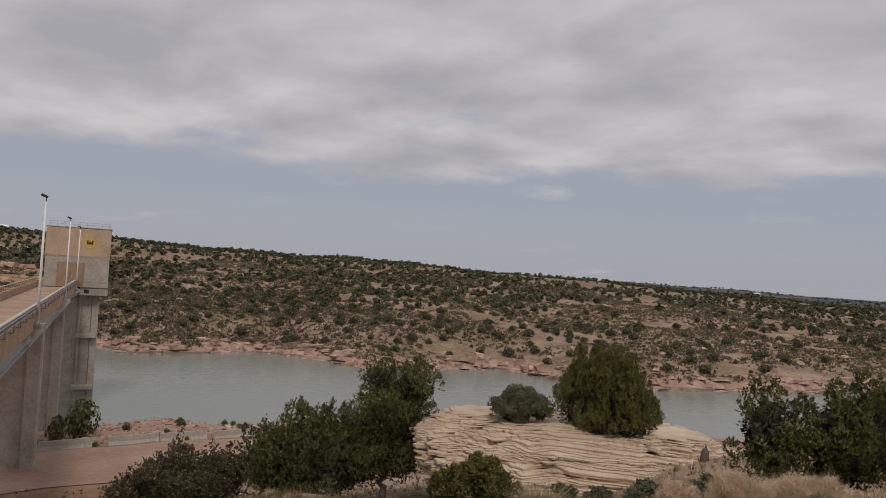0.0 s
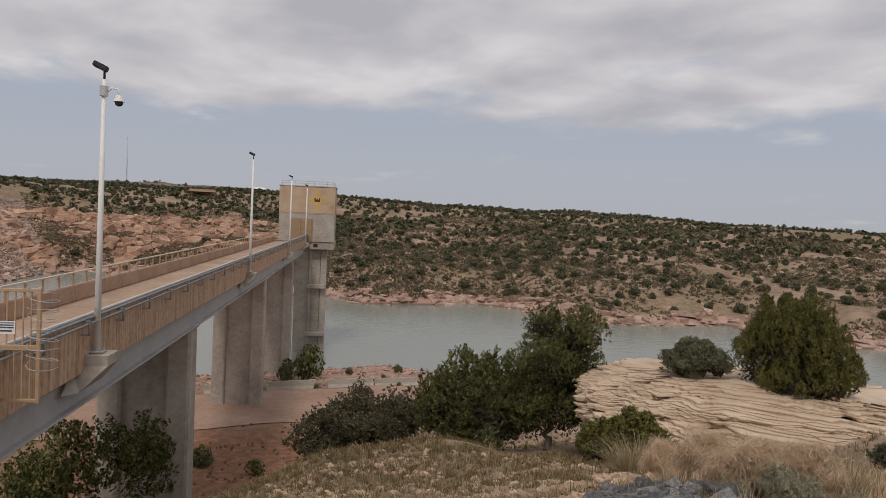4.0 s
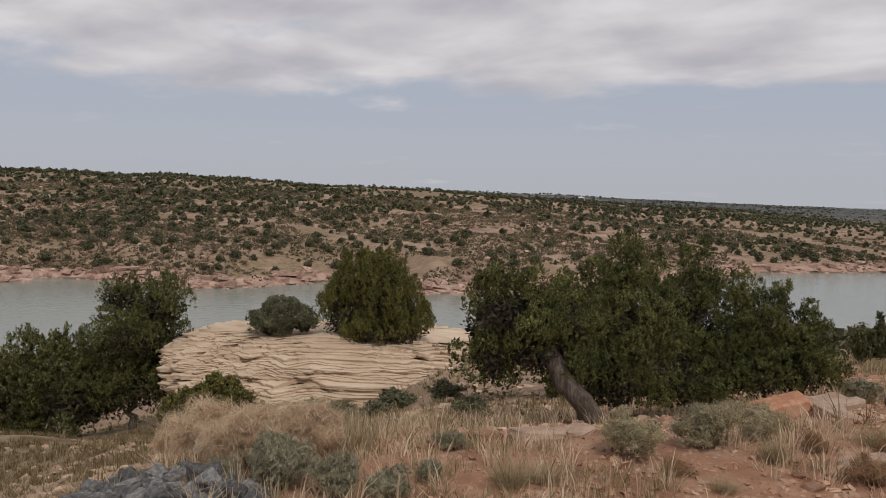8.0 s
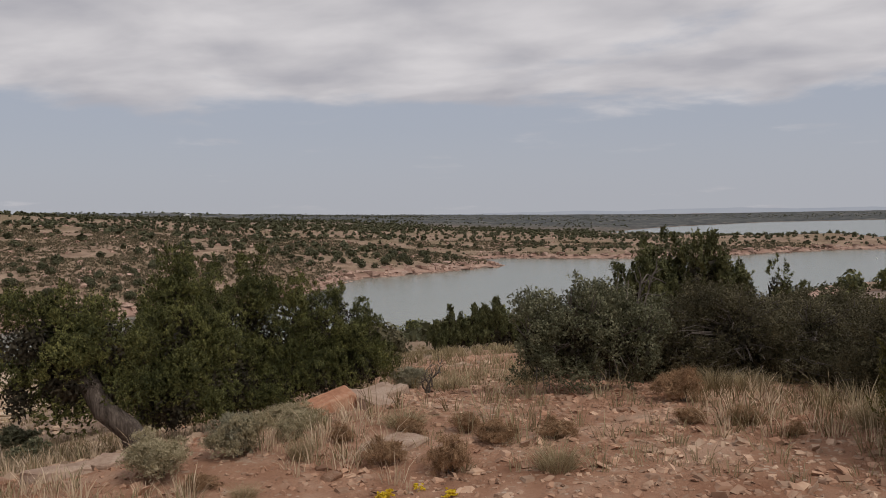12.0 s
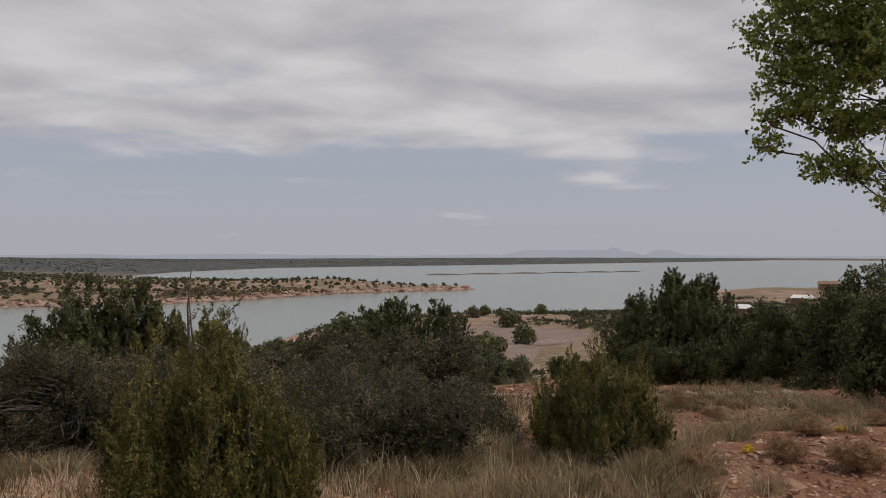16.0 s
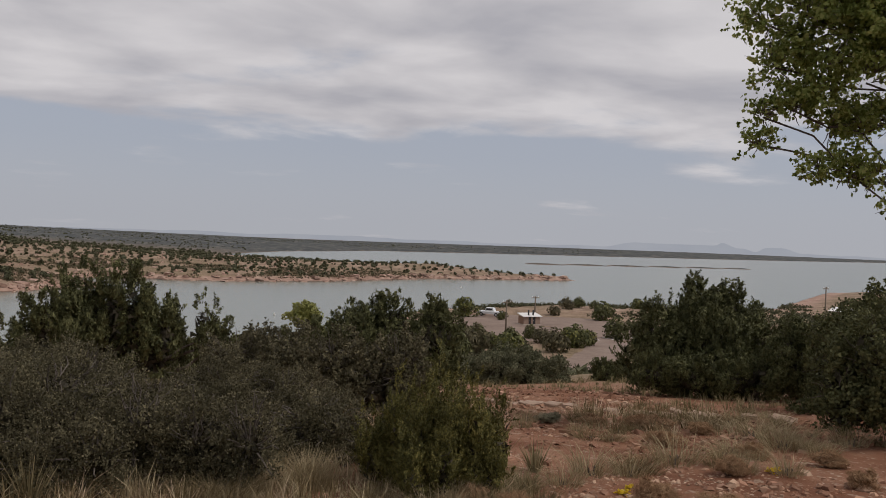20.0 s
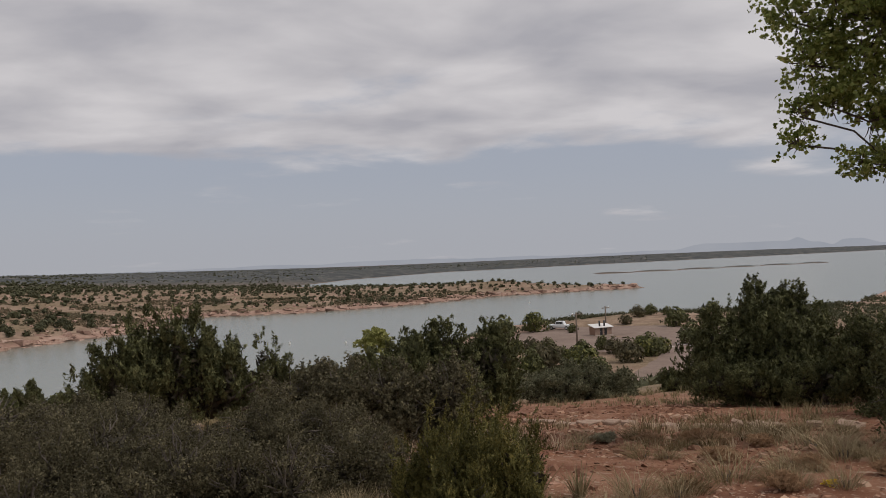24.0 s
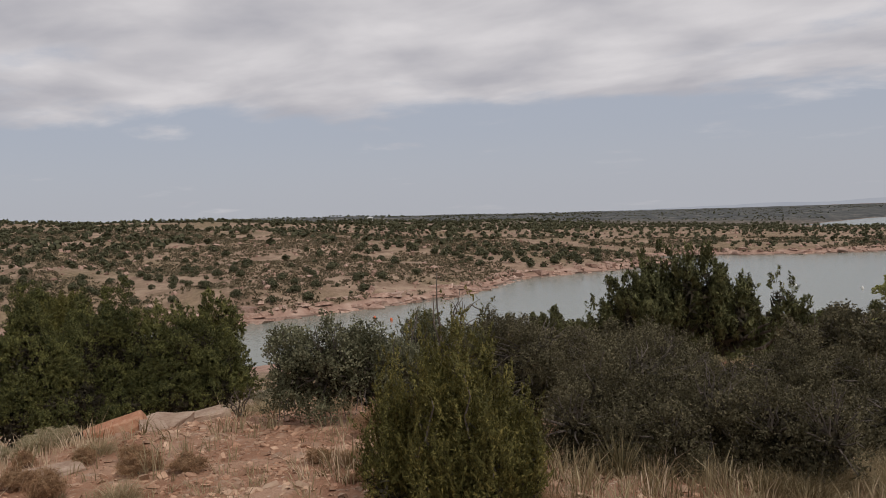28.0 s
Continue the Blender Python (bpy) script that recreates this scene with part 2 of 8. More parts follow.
SIDE = np.array([0] * (len(DAM_TOE) - 1) + [1] * (len(FAR_SHORE) + 1 + len(ARM)) + [2] * (len(WIDE) + len(NEAR_SHORE) - 1) + [3])


def shore_distance(x, y):
    """Metres to the waterline (negative on the lake) and which shore is nearest: dam, far, near, west."""
    best, which = np.full(x.shape, 1e18), np.zeros(x.shape, int)
    inside = np.zeros(x.shape, bool)
    n = len(LAKE)
    for i in range(n):
        (ax, ay), (bx, by) = LAKE[i], LAKE[(i + 1) % n]
        dx, dy = bx - ax, by - ay
        t = np.clip(((x - ax) * dx + (y - ay) * dy) / (dx * dx + dy * dy), 0, 1)
        d = (x - ax - t * dx) ** 2 + (y - ay - t * dy) ** 2
        closer = d < best
        best, which = np.where(closer, d, best), np.where(closer, SIDE[i], which)
        if ay != by:
            inside ^= ((ay > y) != (by > y)) & (x < (bx - ax) * (y - ay) / (by - ay) + ax)
    return np.sqrt(best) * np.where(inside, -1, 1), which


RISE_AZ = [-60, -20, 4, 13, 24, 40, 55, 70, 90, 120]
RISE_M = [41, 41, 38, 34, 28, 23.5, 20, 13, 5, 12]


FALL_AZ = [-100, -60, -20, 5, 15, 25, 35, 45, 60, 75, 90, 110, 125, 145, 180]
FALL = [0.10, 0.34, 0.37, 0.36, 0.315, 0.25, 0.236, 0.21, 0.185, 0.15, 0.13, 0.11, 0.09, 0.03, 0.0]


def near_height(x, y):
    """The knoll that the camera stands on, down to the road, the bank and the boat ramp."""
    dx, dy = x - 4.0, y + 0.5
    r, az = np.hypot(dx, dy), np.degrees(np.arctan2(dx, dy))
    g = np.interp(az, FALL_AZ, FALL)
    start = np.interp(az, [-20, 10, 25, 40, 55, 75], [3.0, 3.4, 4.0, 4.2, 4.4, 5.2])
    run = np.maximum(r - start, 0) ** 2 / (np.maximum(r - start, 0) + 0.8)
    # past the crest to the east the slope steepens
    drop = g * run + 0.05 * np.maximum(r - 15, 0) * smooth(70, 100, az) * smooth(160, 130, az)
    drop = drop + 0.42 * smooth(0, 5, run) * smooth(2, 22, az) * smooth(72, 50, az)
    drop = drop - 1.35 * smooth(14, 24, r) * smooth(46, 33, r) * smooth(-2, 9, az) * smooth(24.5, 15, az)
    drop = drop + 0.35 * smooth(12, 17, r) * smooth(30, 24, r) * smooth(22, 27, az) * smooth(46, 38, az)
    z = 16.34 - drop + 1.0 * np.exp(-((x - 25) ** 2 + (y - 17) ** 2) / 41.0)
    z = z + 0.07 * fractal(x * 0.6, y * 0.6, 3) + 0.9 * fractal(x * 0.07, y * 0.07, 5) * smooth(14, 40, r)
    z = z + 0.13 * np.exp(-((x - 8.4) ** 2 + (y + 1.4) ** 2) / 1.6)
    low = 2.8 + 0.5 * fractal(x * 0.05, y * 0.05, 9)
    z = low + np.log1p(np.exp(np.clip((z - low) * 1.1, -40, 40))) / 1.1
    # graded road under the bridge and the parking area
    flat = smooth(8.5, 6.0, np.abs(y - 60.5 - 0.10 * x)) * smooth(75, 55, np.abs(x - 5))
    z = z * (1 - flat) + 3.1 * flat
    lot = smooth(1.25, 0.95, np.hypot((x - 150) / 26, (y + 47) / 27))
    return z * (1 - lot) + (2.3 + 0.01 * (150 - x)) * lot


def ground_height(x, y):
    x, y = np.asarray(x, float), np.asarray(y, float)
    d, side = shore_distance(x, y)
    wob = d + 3.0 * fractal(x * 0.11, y * 0.11, 11) * smooth(400, 60, np.hypot(x, y)) * (side != 0)
    land = np.maximum(wob, 0)
    # the dam runs on past the head of the inlet
    face = (y > 214) & (x + 25 < -0.19 * (y - 220))
    toe = (x + 25) * -0.9825 + (y - 220) * 0.1856
    side = np.where((y > 214) & ~face & (side == 0) & (wob > 0), 1, side)
    side = np.where(face & (wob > 0), 0, side)
    on_dam = np.where(face & (wob > 0), np.maximum(toe, 0.3), land)
    az = np.degrees(np.arctan2(x - 4, y + 1))
    rise = np.interp(az, RISE_AZ, RISE_M)
    # far side: stepped pink ledges, then a long rise
    bank = 1.7 * smooth(0, 4.5, land) + 0.5 * fractal(x * 0.05, y * 0.05, 21) * smooth(0, 10, land)
    step = 0.55
    bank = np.where(land < 16, (np.floor(bank / step) + smooth(0.1, 0.55, bank / step - np.floor(bank / step))) * step, bank)
    far = bank + (rise - 2) * (0.10 * smooth(4, 20, land) + 0.90 * (1 - np.exp(-np.maximum(land - 6, 0) / 210.0)))
    far = far + 5.0 * fractal(x * 0.012, y * 0.012, 31) * smooth(8, 70, land) * (1 - 0.75 * smooth(50, 78, az)) + 1.0 * fractal(x * 0.06, y * 0.06, 37) * smooth(8, 40, land)
    low = smooth(84, 96, az) * smooth(620, 560, np.hypot(x, y))
    far = far * (1 - low) + low * (bank + 2.6 * smooth(5, 40, land) + 2.0 * fractal(x * 0.03, y * 0.03, 41) * smooth(5, 30, land))
    sink = 0.0062 * np.maximum(np.hypot(x, y) - 1700, 0) * smooth(50, 75, az)
    far = far - sink
    dam = np.minimum(on_dam * 0.40, 17.0) + (rise - 17) * smooth(90, 520, on_dam)
    near = near_height(x, y)
    near = near * smooth(0, 26, land) + 0.7 * smooth(0, 3, land) * (1 - smooth(0, 26, land))
    dam = np.maximum(dam, far)
    z = np.where(side == 0, dam, np.where(side == 1, far, near))
    # low grassy bar out in the wide water
    bar_d = np.abs((x - 655) * 0.95 - (y + 200) * -0.30)
    bar = smooth(14, 0, bar_d / 2.9) * smooth(150, 110, np.abs(y + 300)) * 1.6
    return np.where(wob > 0, z, np.maximum(-0.5 + wob * 0.12, -4.0) + np.where(wob < -20, bar * 3.15, 0))


def height_at(x, y):
    return float(ground_height(np.array([x]), np.array([y]))[0])


def mesh_from(name, verts, faces, mats, smooth_shade=False, mat_index=None):
    """One mesh from arrays of vertices and of triangles or quads."""
    me = bpy.data.meshes.new(name)
    verts, faces = np.asarray(verts, np.float32), np.asarray(faces, np.int32)
    me.vertices.add(len(verts))
    me.vertices.foreach_set("co", verts.ravel())
    k = faces.shape[1]
    me.loops.add(faces.size)
    me.loops.foreach_set("vertex_index", faces.ravel())
    me.polygons.add(len(faces))
    me.polygons.foreach_set("loop_start", np.arange(0, faces.size, k, dtype=np.int32))
    me.polygons.foreach_set("use_smooth", np.full(len(faces), smooth_shade))
    for m in mats if isinstance(mats, (list, tuple)) else [mats]:
        me.materials.append(m)
    if mat_index is not None:
        me.polygons.foreach_set("material_index", np.asarray(mat_index, np.int32))
    me.update(calc_edges=True)
    return me


def ground_material():
    """Red dirt and pale chips on the knoll, tan slopes, pink rock at the waterline, by height and distance on the plan."""
    m = bpy.data.materials.new("dry_earth_and_rock")
    m.use_nodes = True
    t = m.node_tree
    b = t.nodes["Principled BSDF"]
    b.inputs["Roughness"].default_value, b.inputs["Specular IOR Level"].default_value = 0.95, 0.15
    tc = t.nodes.new("ShaderNodeTexCoord")
    P = tc.outputs["Object"]

    def noise_of(scale, detail=5.0, rough=0.6):
        n = node(t, "ShaderNodeTexNoise", Scale=scale, Detail=detail, Roughness=rough)
        t.links.new(P, n.inputs["Vector"])
        return n.outputs[0]

    def mixed(f, a, c):
        n = t.nodes.new("ShaderNodeMixRGB")
        for i, v in enumerate((f, a, c)):
            if isinstance(v, tuple):
                n.inputs[i].default_value = (*v, 1)
            else:
                t.links.new(v, n.inputs[i])
        return n.outputs[0]

    def stepped(v, lo, hi):
        n = t.nodes.new("ShaderNodeMapRange")
        n.interpolation_type = "SMOOTHSTEP"
        n.inputs["From Min"].default_value, n.inputs["From Max"].default_value = lo, hi
        t.links.new(v, n.inputs["Value"])
        return n.outputs[0]

    red = ramp(t, [(0.32, (0.25, 0.122, 0.072)), (0.5, (0.375, 0.212, 0.135)), (0.68, (0.49, 0.33, 0.235))])
    t.links.new(noise_of(1.6, 9, 0.7), red.inputs[0])
    tan = ramp(t, [(0.34, (0.17, 0.112, 0.076)), (0.5, (0.28, 0.195, 0.137)), (0.66, (0.4, 0.295, 0.213))])
    t.links.new(noise_of(0.16, 9, 0.72), tan.inputs[0])
    grassy = ramp(t, [(0.35, (0.13, 0.095, 0.055)), (0.6, (0.27, 0.2, 0.125))])
    t.links.new(noise_of(0.9), grassy.inputs[0])
    col = mixed(stepped(noise_of(0.035, 4), 0.42, 0.62), tan.outputs[0], grassy.outputs[0])
    # nearness to the knoll on the plan
    sep = t.nodes.new("ShaderNodeSeparateXYZ")
    t.links.new(P, sep.inputs[0])
    dx = math_node(t, "SUBTRACT", sep.outputs[0], 11.0)
    dy = math_node(t, "ADD", sep.outputs[1], 4.5)
    rr = math_node(t, "SQRT", math_node(t, "ADD", math_node(t, "MULTIPLY", dx, dx), math_node(t, "MULTIPLY", math_node(t, "MULTIPLY", dy, dy), 1.6)))
    knoll = math_node(t, "SUBTRACT", 1.0, stepped(math_node(t, "ADD", rr, math_node(t, "MULTIPLY", noise_of(0.25), 9.0)), 15.0, 24.0))
    col = mixed(knoll, col, red.outputs[0])
    # deeper red soil towards the south-east of the knoll
    east = math_node(t, "MULTIPLY", math_node(t, "SUBTRACT", 1.0, stepped(math_node(t, "ADD", sep.outputs[1], math_node(t, "MULTIPLY", noise_of(0.4), 3.0)), -3.5, 1.5)), knoll)
    deep = ramp(t, [(0.3, (0.16, 0.064, 0.035)), (0.5, (0.235, 0.108, 0.063)), (0.7, (0.33, 0.18, 0.115))])
    t.links.new(noise_of(1.7), deep.inputs[0])
    col = mixed(math_node(t, "MULTIPLY", east, 0.92), col, deep.outputs[0])
    # the same red soil on the bank above the road
    bx, by = math_node(t, "SUBTRACT", sep.outputs[0], 6.0), math_node(t, "SUBTRACT", sep.outputs[1], 48.5)
    bank_d = math_node(t, "SQRT", math_node(t, "ADD", math_node(t, "MULTIPLY", bx, bx), math_node(t, "MULTIPLY", math_node(t, "MULTIPLY", by, by), 2.2)))
    bank = math_node(t, "SUBTRACT", 1.0, stepped(math_node(t, "ADD", bank_d, math_node(t, "MULTIPLY", noise_of(0.2), 10.0)), 12.0, 22.0))
    col = mixed(math_node(t, "MULTIPLY", bank, 0.85), col, deep.outputs[0])
    # raw orange earth of the cut slope beside the dam
    cx, cy = math_node(t, "MULTIPLY", math_node(t, "ADD", sep.outputs[0], 14.0), 1 / 66), math_node(t, "MULTIPLY", math_node(t, "SUBTRACT", sep.outputs[1], 262.0), 1 / 66)
    scar = math_node(t, "SQRT", math_node(t, "ADD", math_node(t, "MULTIPLY", cx, cx), math_node(t, "MULTIPLY", cy, cy)))
    scar = math_node(t, "SUBTRACT", 1.0, stepped(math_node(t, "ADD", scar, math_node(t, "MULTIPLY", noise_of(0.06), 0.8)), 1.1, 1.6))
    raw = ramp(t, [(0.3, (0.18, 0.095, 0.06)), (0.5, (0.3, 0.18, 0.118)), (0.7, (0.42, 0.29, 0.2))])
    t.links.new(noise_of(0.12, 6), raw.inputs[0])
    col = mixed(scar, col, raw.outputs[0])
    chips = stepped(noise_of(7.0, 3, 0.7), 0.60, 0.66)
    col = mixed(math_node(t, "MULTIPLY", chips, 0.5), col, (0.47, 0.37, 0.28))
    # gravel too fine to lie there as stones
    vor = node(t, "ShaderNodeTexVoronoi", Scale=21.0)
    t.links.new(P, vor.inputs["Vector"])
    sepc = t.nodes.new("ShaderNodeSeparateColor")
    t.links.new(vor.outputs["Color"], sepc.inputs[0])
    pebble = math_node(t, "MULTIPLY", math_node(t, "SUBTRACT", 1.0, stepped(vor.outputs["Distance"], 0.22, 0.34)), stepped(sepc.outputs[0], 0.45, 0.6))
    buff = ramp(t, [(0.0, (0.25, 0.14, 0.09)), (0.5, (0.42, 0.29, 0.2)), (1.0, (0.58, 0.46, 0.36))])
    t.links.new(sepc.outputs[1], buff.inputs[0])
    near = math_node(t, "SUBTRACT", 1.0, stepped(rr, 16.0, 30.0))
    col = mixed(math_node(t, "MULTIPLY", math_node(t, "MULTIPLY", pebble, near), stepped(noise_of(0.8, 3), 0.36, 0.6)), col, buff.outputs[0])
    # far country: closed woodland seen as one dark speckled cover, blue-grey with painted-in haze
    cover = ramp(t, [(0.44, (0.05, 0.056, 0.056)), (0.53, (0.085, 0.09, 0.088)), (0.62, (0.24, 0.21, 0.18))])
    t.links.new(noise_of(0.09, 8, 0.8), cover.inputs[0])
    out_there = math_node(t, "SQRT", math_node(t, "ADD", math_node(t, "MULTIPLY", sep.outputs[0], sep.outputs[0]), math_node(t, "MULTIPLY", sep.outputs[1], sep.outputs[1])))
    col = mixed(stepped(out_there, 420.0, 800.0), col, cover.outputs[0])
    # pink sandstone between high and low water
    z = math_node(t, "ADD", sep.outputs[2], math_node(t, "MULTIPLY", math_node(t, "SUBTRACT", noise_of(0.15), 0.5), 2.2))
    shore = math_node(t, "MULTIPLY", math_node(t, "SUBTRACT", 1.0, stepped(z, 1.0, 1.7)), math_node(t, "SUBTRACT", 1.0, stepped(out_there, 480.0, 620.0)))
    pink = ramp(t, [(0.3, (0.25, 0.155, 0.115)), (0.5, (0.37, 0.24, 0.185)), (0.72, (0.5, 0.365, 0.29))])
    t.links.new(noise_of(0.35, 6), pink.inputs[0])
    col = mixed(shore, col, pink.outputs[0])
    wet = math_node(t, "SUBTRACT", 1.0, stepped(sep.outputs[2], 0.12, 0.4))
    col = mixed(wet, col, (0.16, 0.11, 0.085))
    t.links.new(col, b.inputs["Base Color"])
    bp = t.nodes.new("ShaderNodeBump")
    bp.inputs["Strength"].default_value, bp.inputs["Distance"].default_value = 0.8, 0.06
    t.links.new(noise_of(9.0, 8, 0.7), bp.inputs["Height"])
    t.links.new(bp.outputs[0], b.inputs["Normal"])
    return m


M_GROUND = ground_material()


def make_ground():
    rings = [0.02, 0.5]
    while rings[-1] < 4900:
        r = rings[-1]
        rings.append(r + max(0.07, r * (0.022 if r < 40 else 0.013 if r < 420 else 0.04)))
    az = np.radians(np.concatenate([np.arange(-48, 146, 0.4), np.arange(146, 312, 2.0)]))
    R, A = np.meshgrid(np.array(rings), az, indexing="ij")
    X, Y = 4.0 + R * np.sin(A), -1.5 + R * np.cos(A)
    Z = ground_height(X.ravel(), Y.ravel()).reshape(X.shape)
    nr, na = X.shape
    verts = np.stack([X, Y, Z], -1).reshape(-1, 3)
    i, j = np.meshgrid(np.arange(nr - 1), np.arange(na), indexing="ij")
    j2 = (j + 1) % na
    quads = np.stack([i * na + j, (i + 1) * na + j, (i + 1) * na + j2, i * na + j2], -1).reshape(-1, 4)
    me = mesh_from("ground", verts, quads[:, ::-1], M_GROUND, True)
    ob = new("ground", me)
    return tagged(ob, "dry reddish earth with pale stones sloping to the lake", "ground", kind="structure")


ground = make_ground()


def water_material():
    m = bpy.data.materials.new("calm_grey_green_water")
    m.use_nodes = True
    t = m.node_tree
    b = t.nodes["Principled BSDF"]
    b.inputs["Base Color"].default_value = (0.2, 0.215, 0.18, 1)
    b.inputs["Roughness"].default_value, b.inputs["IOR"].default_value = 0.2, 1.33
    tc = t.nodes.new("ShaderNodeTexCoord")
    n1 = node(t, "ShaderNodeTexNoise", Scale=0.6, Detail=5.0, Roughness=0.6)
    t.links.new(tc.outputs["Object"], n1.inputs["Vector"])
    bp = t.nodes.new("ShaderNodeBump")
    bp.inputs["Strength"].default_value, bp.inputs["Distance"].default_value = 0.35, 0.10
    t.links.new(n1.outputs[0], bp.inputs["Height"])
    t.links.new(bp.outputs[0], b.inputs["Normal"])
    return m


def make_water():
    bm = bmesh.new()
    bmesh.ops.create_circle(bm, cap_ends=True, segments=96, radius=2500)
    me = bpy.data.meshes.new("water")
    bm.to_mesh(me)
    bm.free()
    me.materials.append(water_material())
    ob = new("water", me)
    return tagged(ob, "calm grey-green lake water with faint ripples", "lake", kind="structure")


water = make_water()

# ---- building blocks ----
def part(name, bm, mat, parent, label=""):
    me = bpy.data.meshes.new(name)
    bm.to_mesh(me)
    bm.free()
    me.materials.append(mat)
    return hang(name, me, parent, label)


def hang(name, me, parent, label=""):
    ob = new(name, me)
    ob.parent = parent
    if label:
        ob["label"] = label
    return ob


def thing(name, m, label, category, group="", kind=""):
    ob = new(name)
    ob.matrix_world = m
    ob.empty_display_size = 0.2
    return tagged(ob, label, category, group, kind)


def block(sx, sy, sz, x=0, y=0, z=0, bevel=0.0, rz=0.0, bm=None):
    """A box with its base centre at x, y, z and softened edges."""
    own = bmesh.new()
    bmesh.ops.create_cube(own, size=1, matrix=Matrix.Translation((x, y, z + sz / 2)) @ Matrix.Rotation(radians(rz), 4, "Z") @ Matrix.Diagonal((sx, sy, sz, 1)))
    if bevel:
        bmesh.ops.bevel(own, geom=own.edges[:], offset=bevel, segments=1, affect="EDGES")
    return merge(own, bm)


def merge(own, bm):
    if bm is None:
        return own
    me = bpy.data.meshes.new("tmp")
    own.to_mesh(me)
    own.free()
    bm.from_mesh(me)
    bpy.data.meshes.remove(me)
    return bm


def tube_arrays(points, radii, sides=8):
    """Vertices and quads of a tube along points, closed at its far end by tapering."""
    pts = np.asarray(points, float)
    radii = np.broadcast_to(np.asarray(radii, float), (len(pts),))
    tang = np.gradient(pts, axis=0)
    tang /= np.linalg.norm(tang, axis=1)[:, None] + 1e-9
    ref = np.array([0.31, 0.17, 0.93]) if abs(tang[0, 2]) < 0.9 else np.array([1.0, 0.1, 0.0])
    a = np.cross(tang, ref)
    a /= np.linalg.norm(a, axis=1)[:, None] + 1e-9
    b = np.cross(tang, a)
    ang = np.linspace(0, 2 * np.pi, sides, endpoint=False)
    v = pts[:, None] + radii[:, None, None] * (np.cos(ang)[None, :, None] * a[:, None] + np.sin(ang)[None, :, None] * b[:, None])
    i, j = np.meshgrid(np.arange(len(pts) - 1), np.arange(sides), indexing="ij")
    j2 = (j + 1) % sides
    q = np.stack([i * sides + j, i * sides + j2, (i + 1) * sides + j2, (i + 1) * sides + j], -1).reshape(-1, 4)
    return v.reshape(-1, 3), q


def tube(name, points, radii, mat, parent, sides=8, label=""):
    v, q = tube_arrays(points, radii, sides)
    caps = [list(range(sides))[::-1], list(range(len(v) - sides, len(v)))]
    me = bpy.data.meshes.new(name)
    me.from_pydata(v.tolist(), [], q.tolist() + caps)
    me.polygons.foreach_set("use_smooth", [True] * len(q) + [False] * 2)
    me.materials.append(mat)
    return hang(name, me, parent, label)


def joined_tubes(chains, sides=5):
    vs, qs, n = [], [], 0
    for pts, radii in chains:
        v, q = tube_arrays(pts, radii, sides)
        vs.append(v)
        qs.append(q + n)
        n += len(v)
    return np.concatenate(vs), np.concatenate(qs)


def unit(v):
    return v / (np.linalg.norm(v, axis=-1, keepdims=True) + 1e-9)


def leaf_quads(centers, along, length, width, rng, out=None):
    """A diamond leaf at each centre, lying along a direction, its flat side turned loosely outwards."""
    n = len(centers)
    side = unit(np.cross(along, rng.normal(size=(n, 3)) * (1.0 if out is None else 0.42) + (0 if out is None else out)))
    L = (length * rng.uniform(0.7, 1.3, n))[:, None] * along
    W = (width * rng.uniform(0.7, 1.3, n))[:, None] * side
    v = np.stack([centers - 0.5 * L, centers + 0.05 * L + 0.5 * W, centers + 0.5 * L, centers + 0.05 * L - 0.5 * W], 1).reshape(-1, 3)
    return v, np.arange(4 * n).reshape(-1, 4)


def leaf_spikes(centers, along, length, width, rng, out=None):
    """A narrow pointed scale-leaf spray at each centre: one tapering triangle."""
    n = len(centers)
    side = unit(np.cross(along, rng.normal(size=(n, 3)) * (1.0 if out is None else 0.42) + (0 if out is None else out)))
    L = (length * rng.uniform(0.7, 1.3, n))[:, None] * along
    W = (width * rng.uniform(0.7, 1.3, n))[:, None] * side
    v = np.stack([centers - 0.4 * L - 0.5 * W, centers - 0.4 * L + 0.5 * W, centers + 0.6 * L], 1).reshape(-1, 3)
    return v, np.arange(3 * n).reshape(-1, 3)


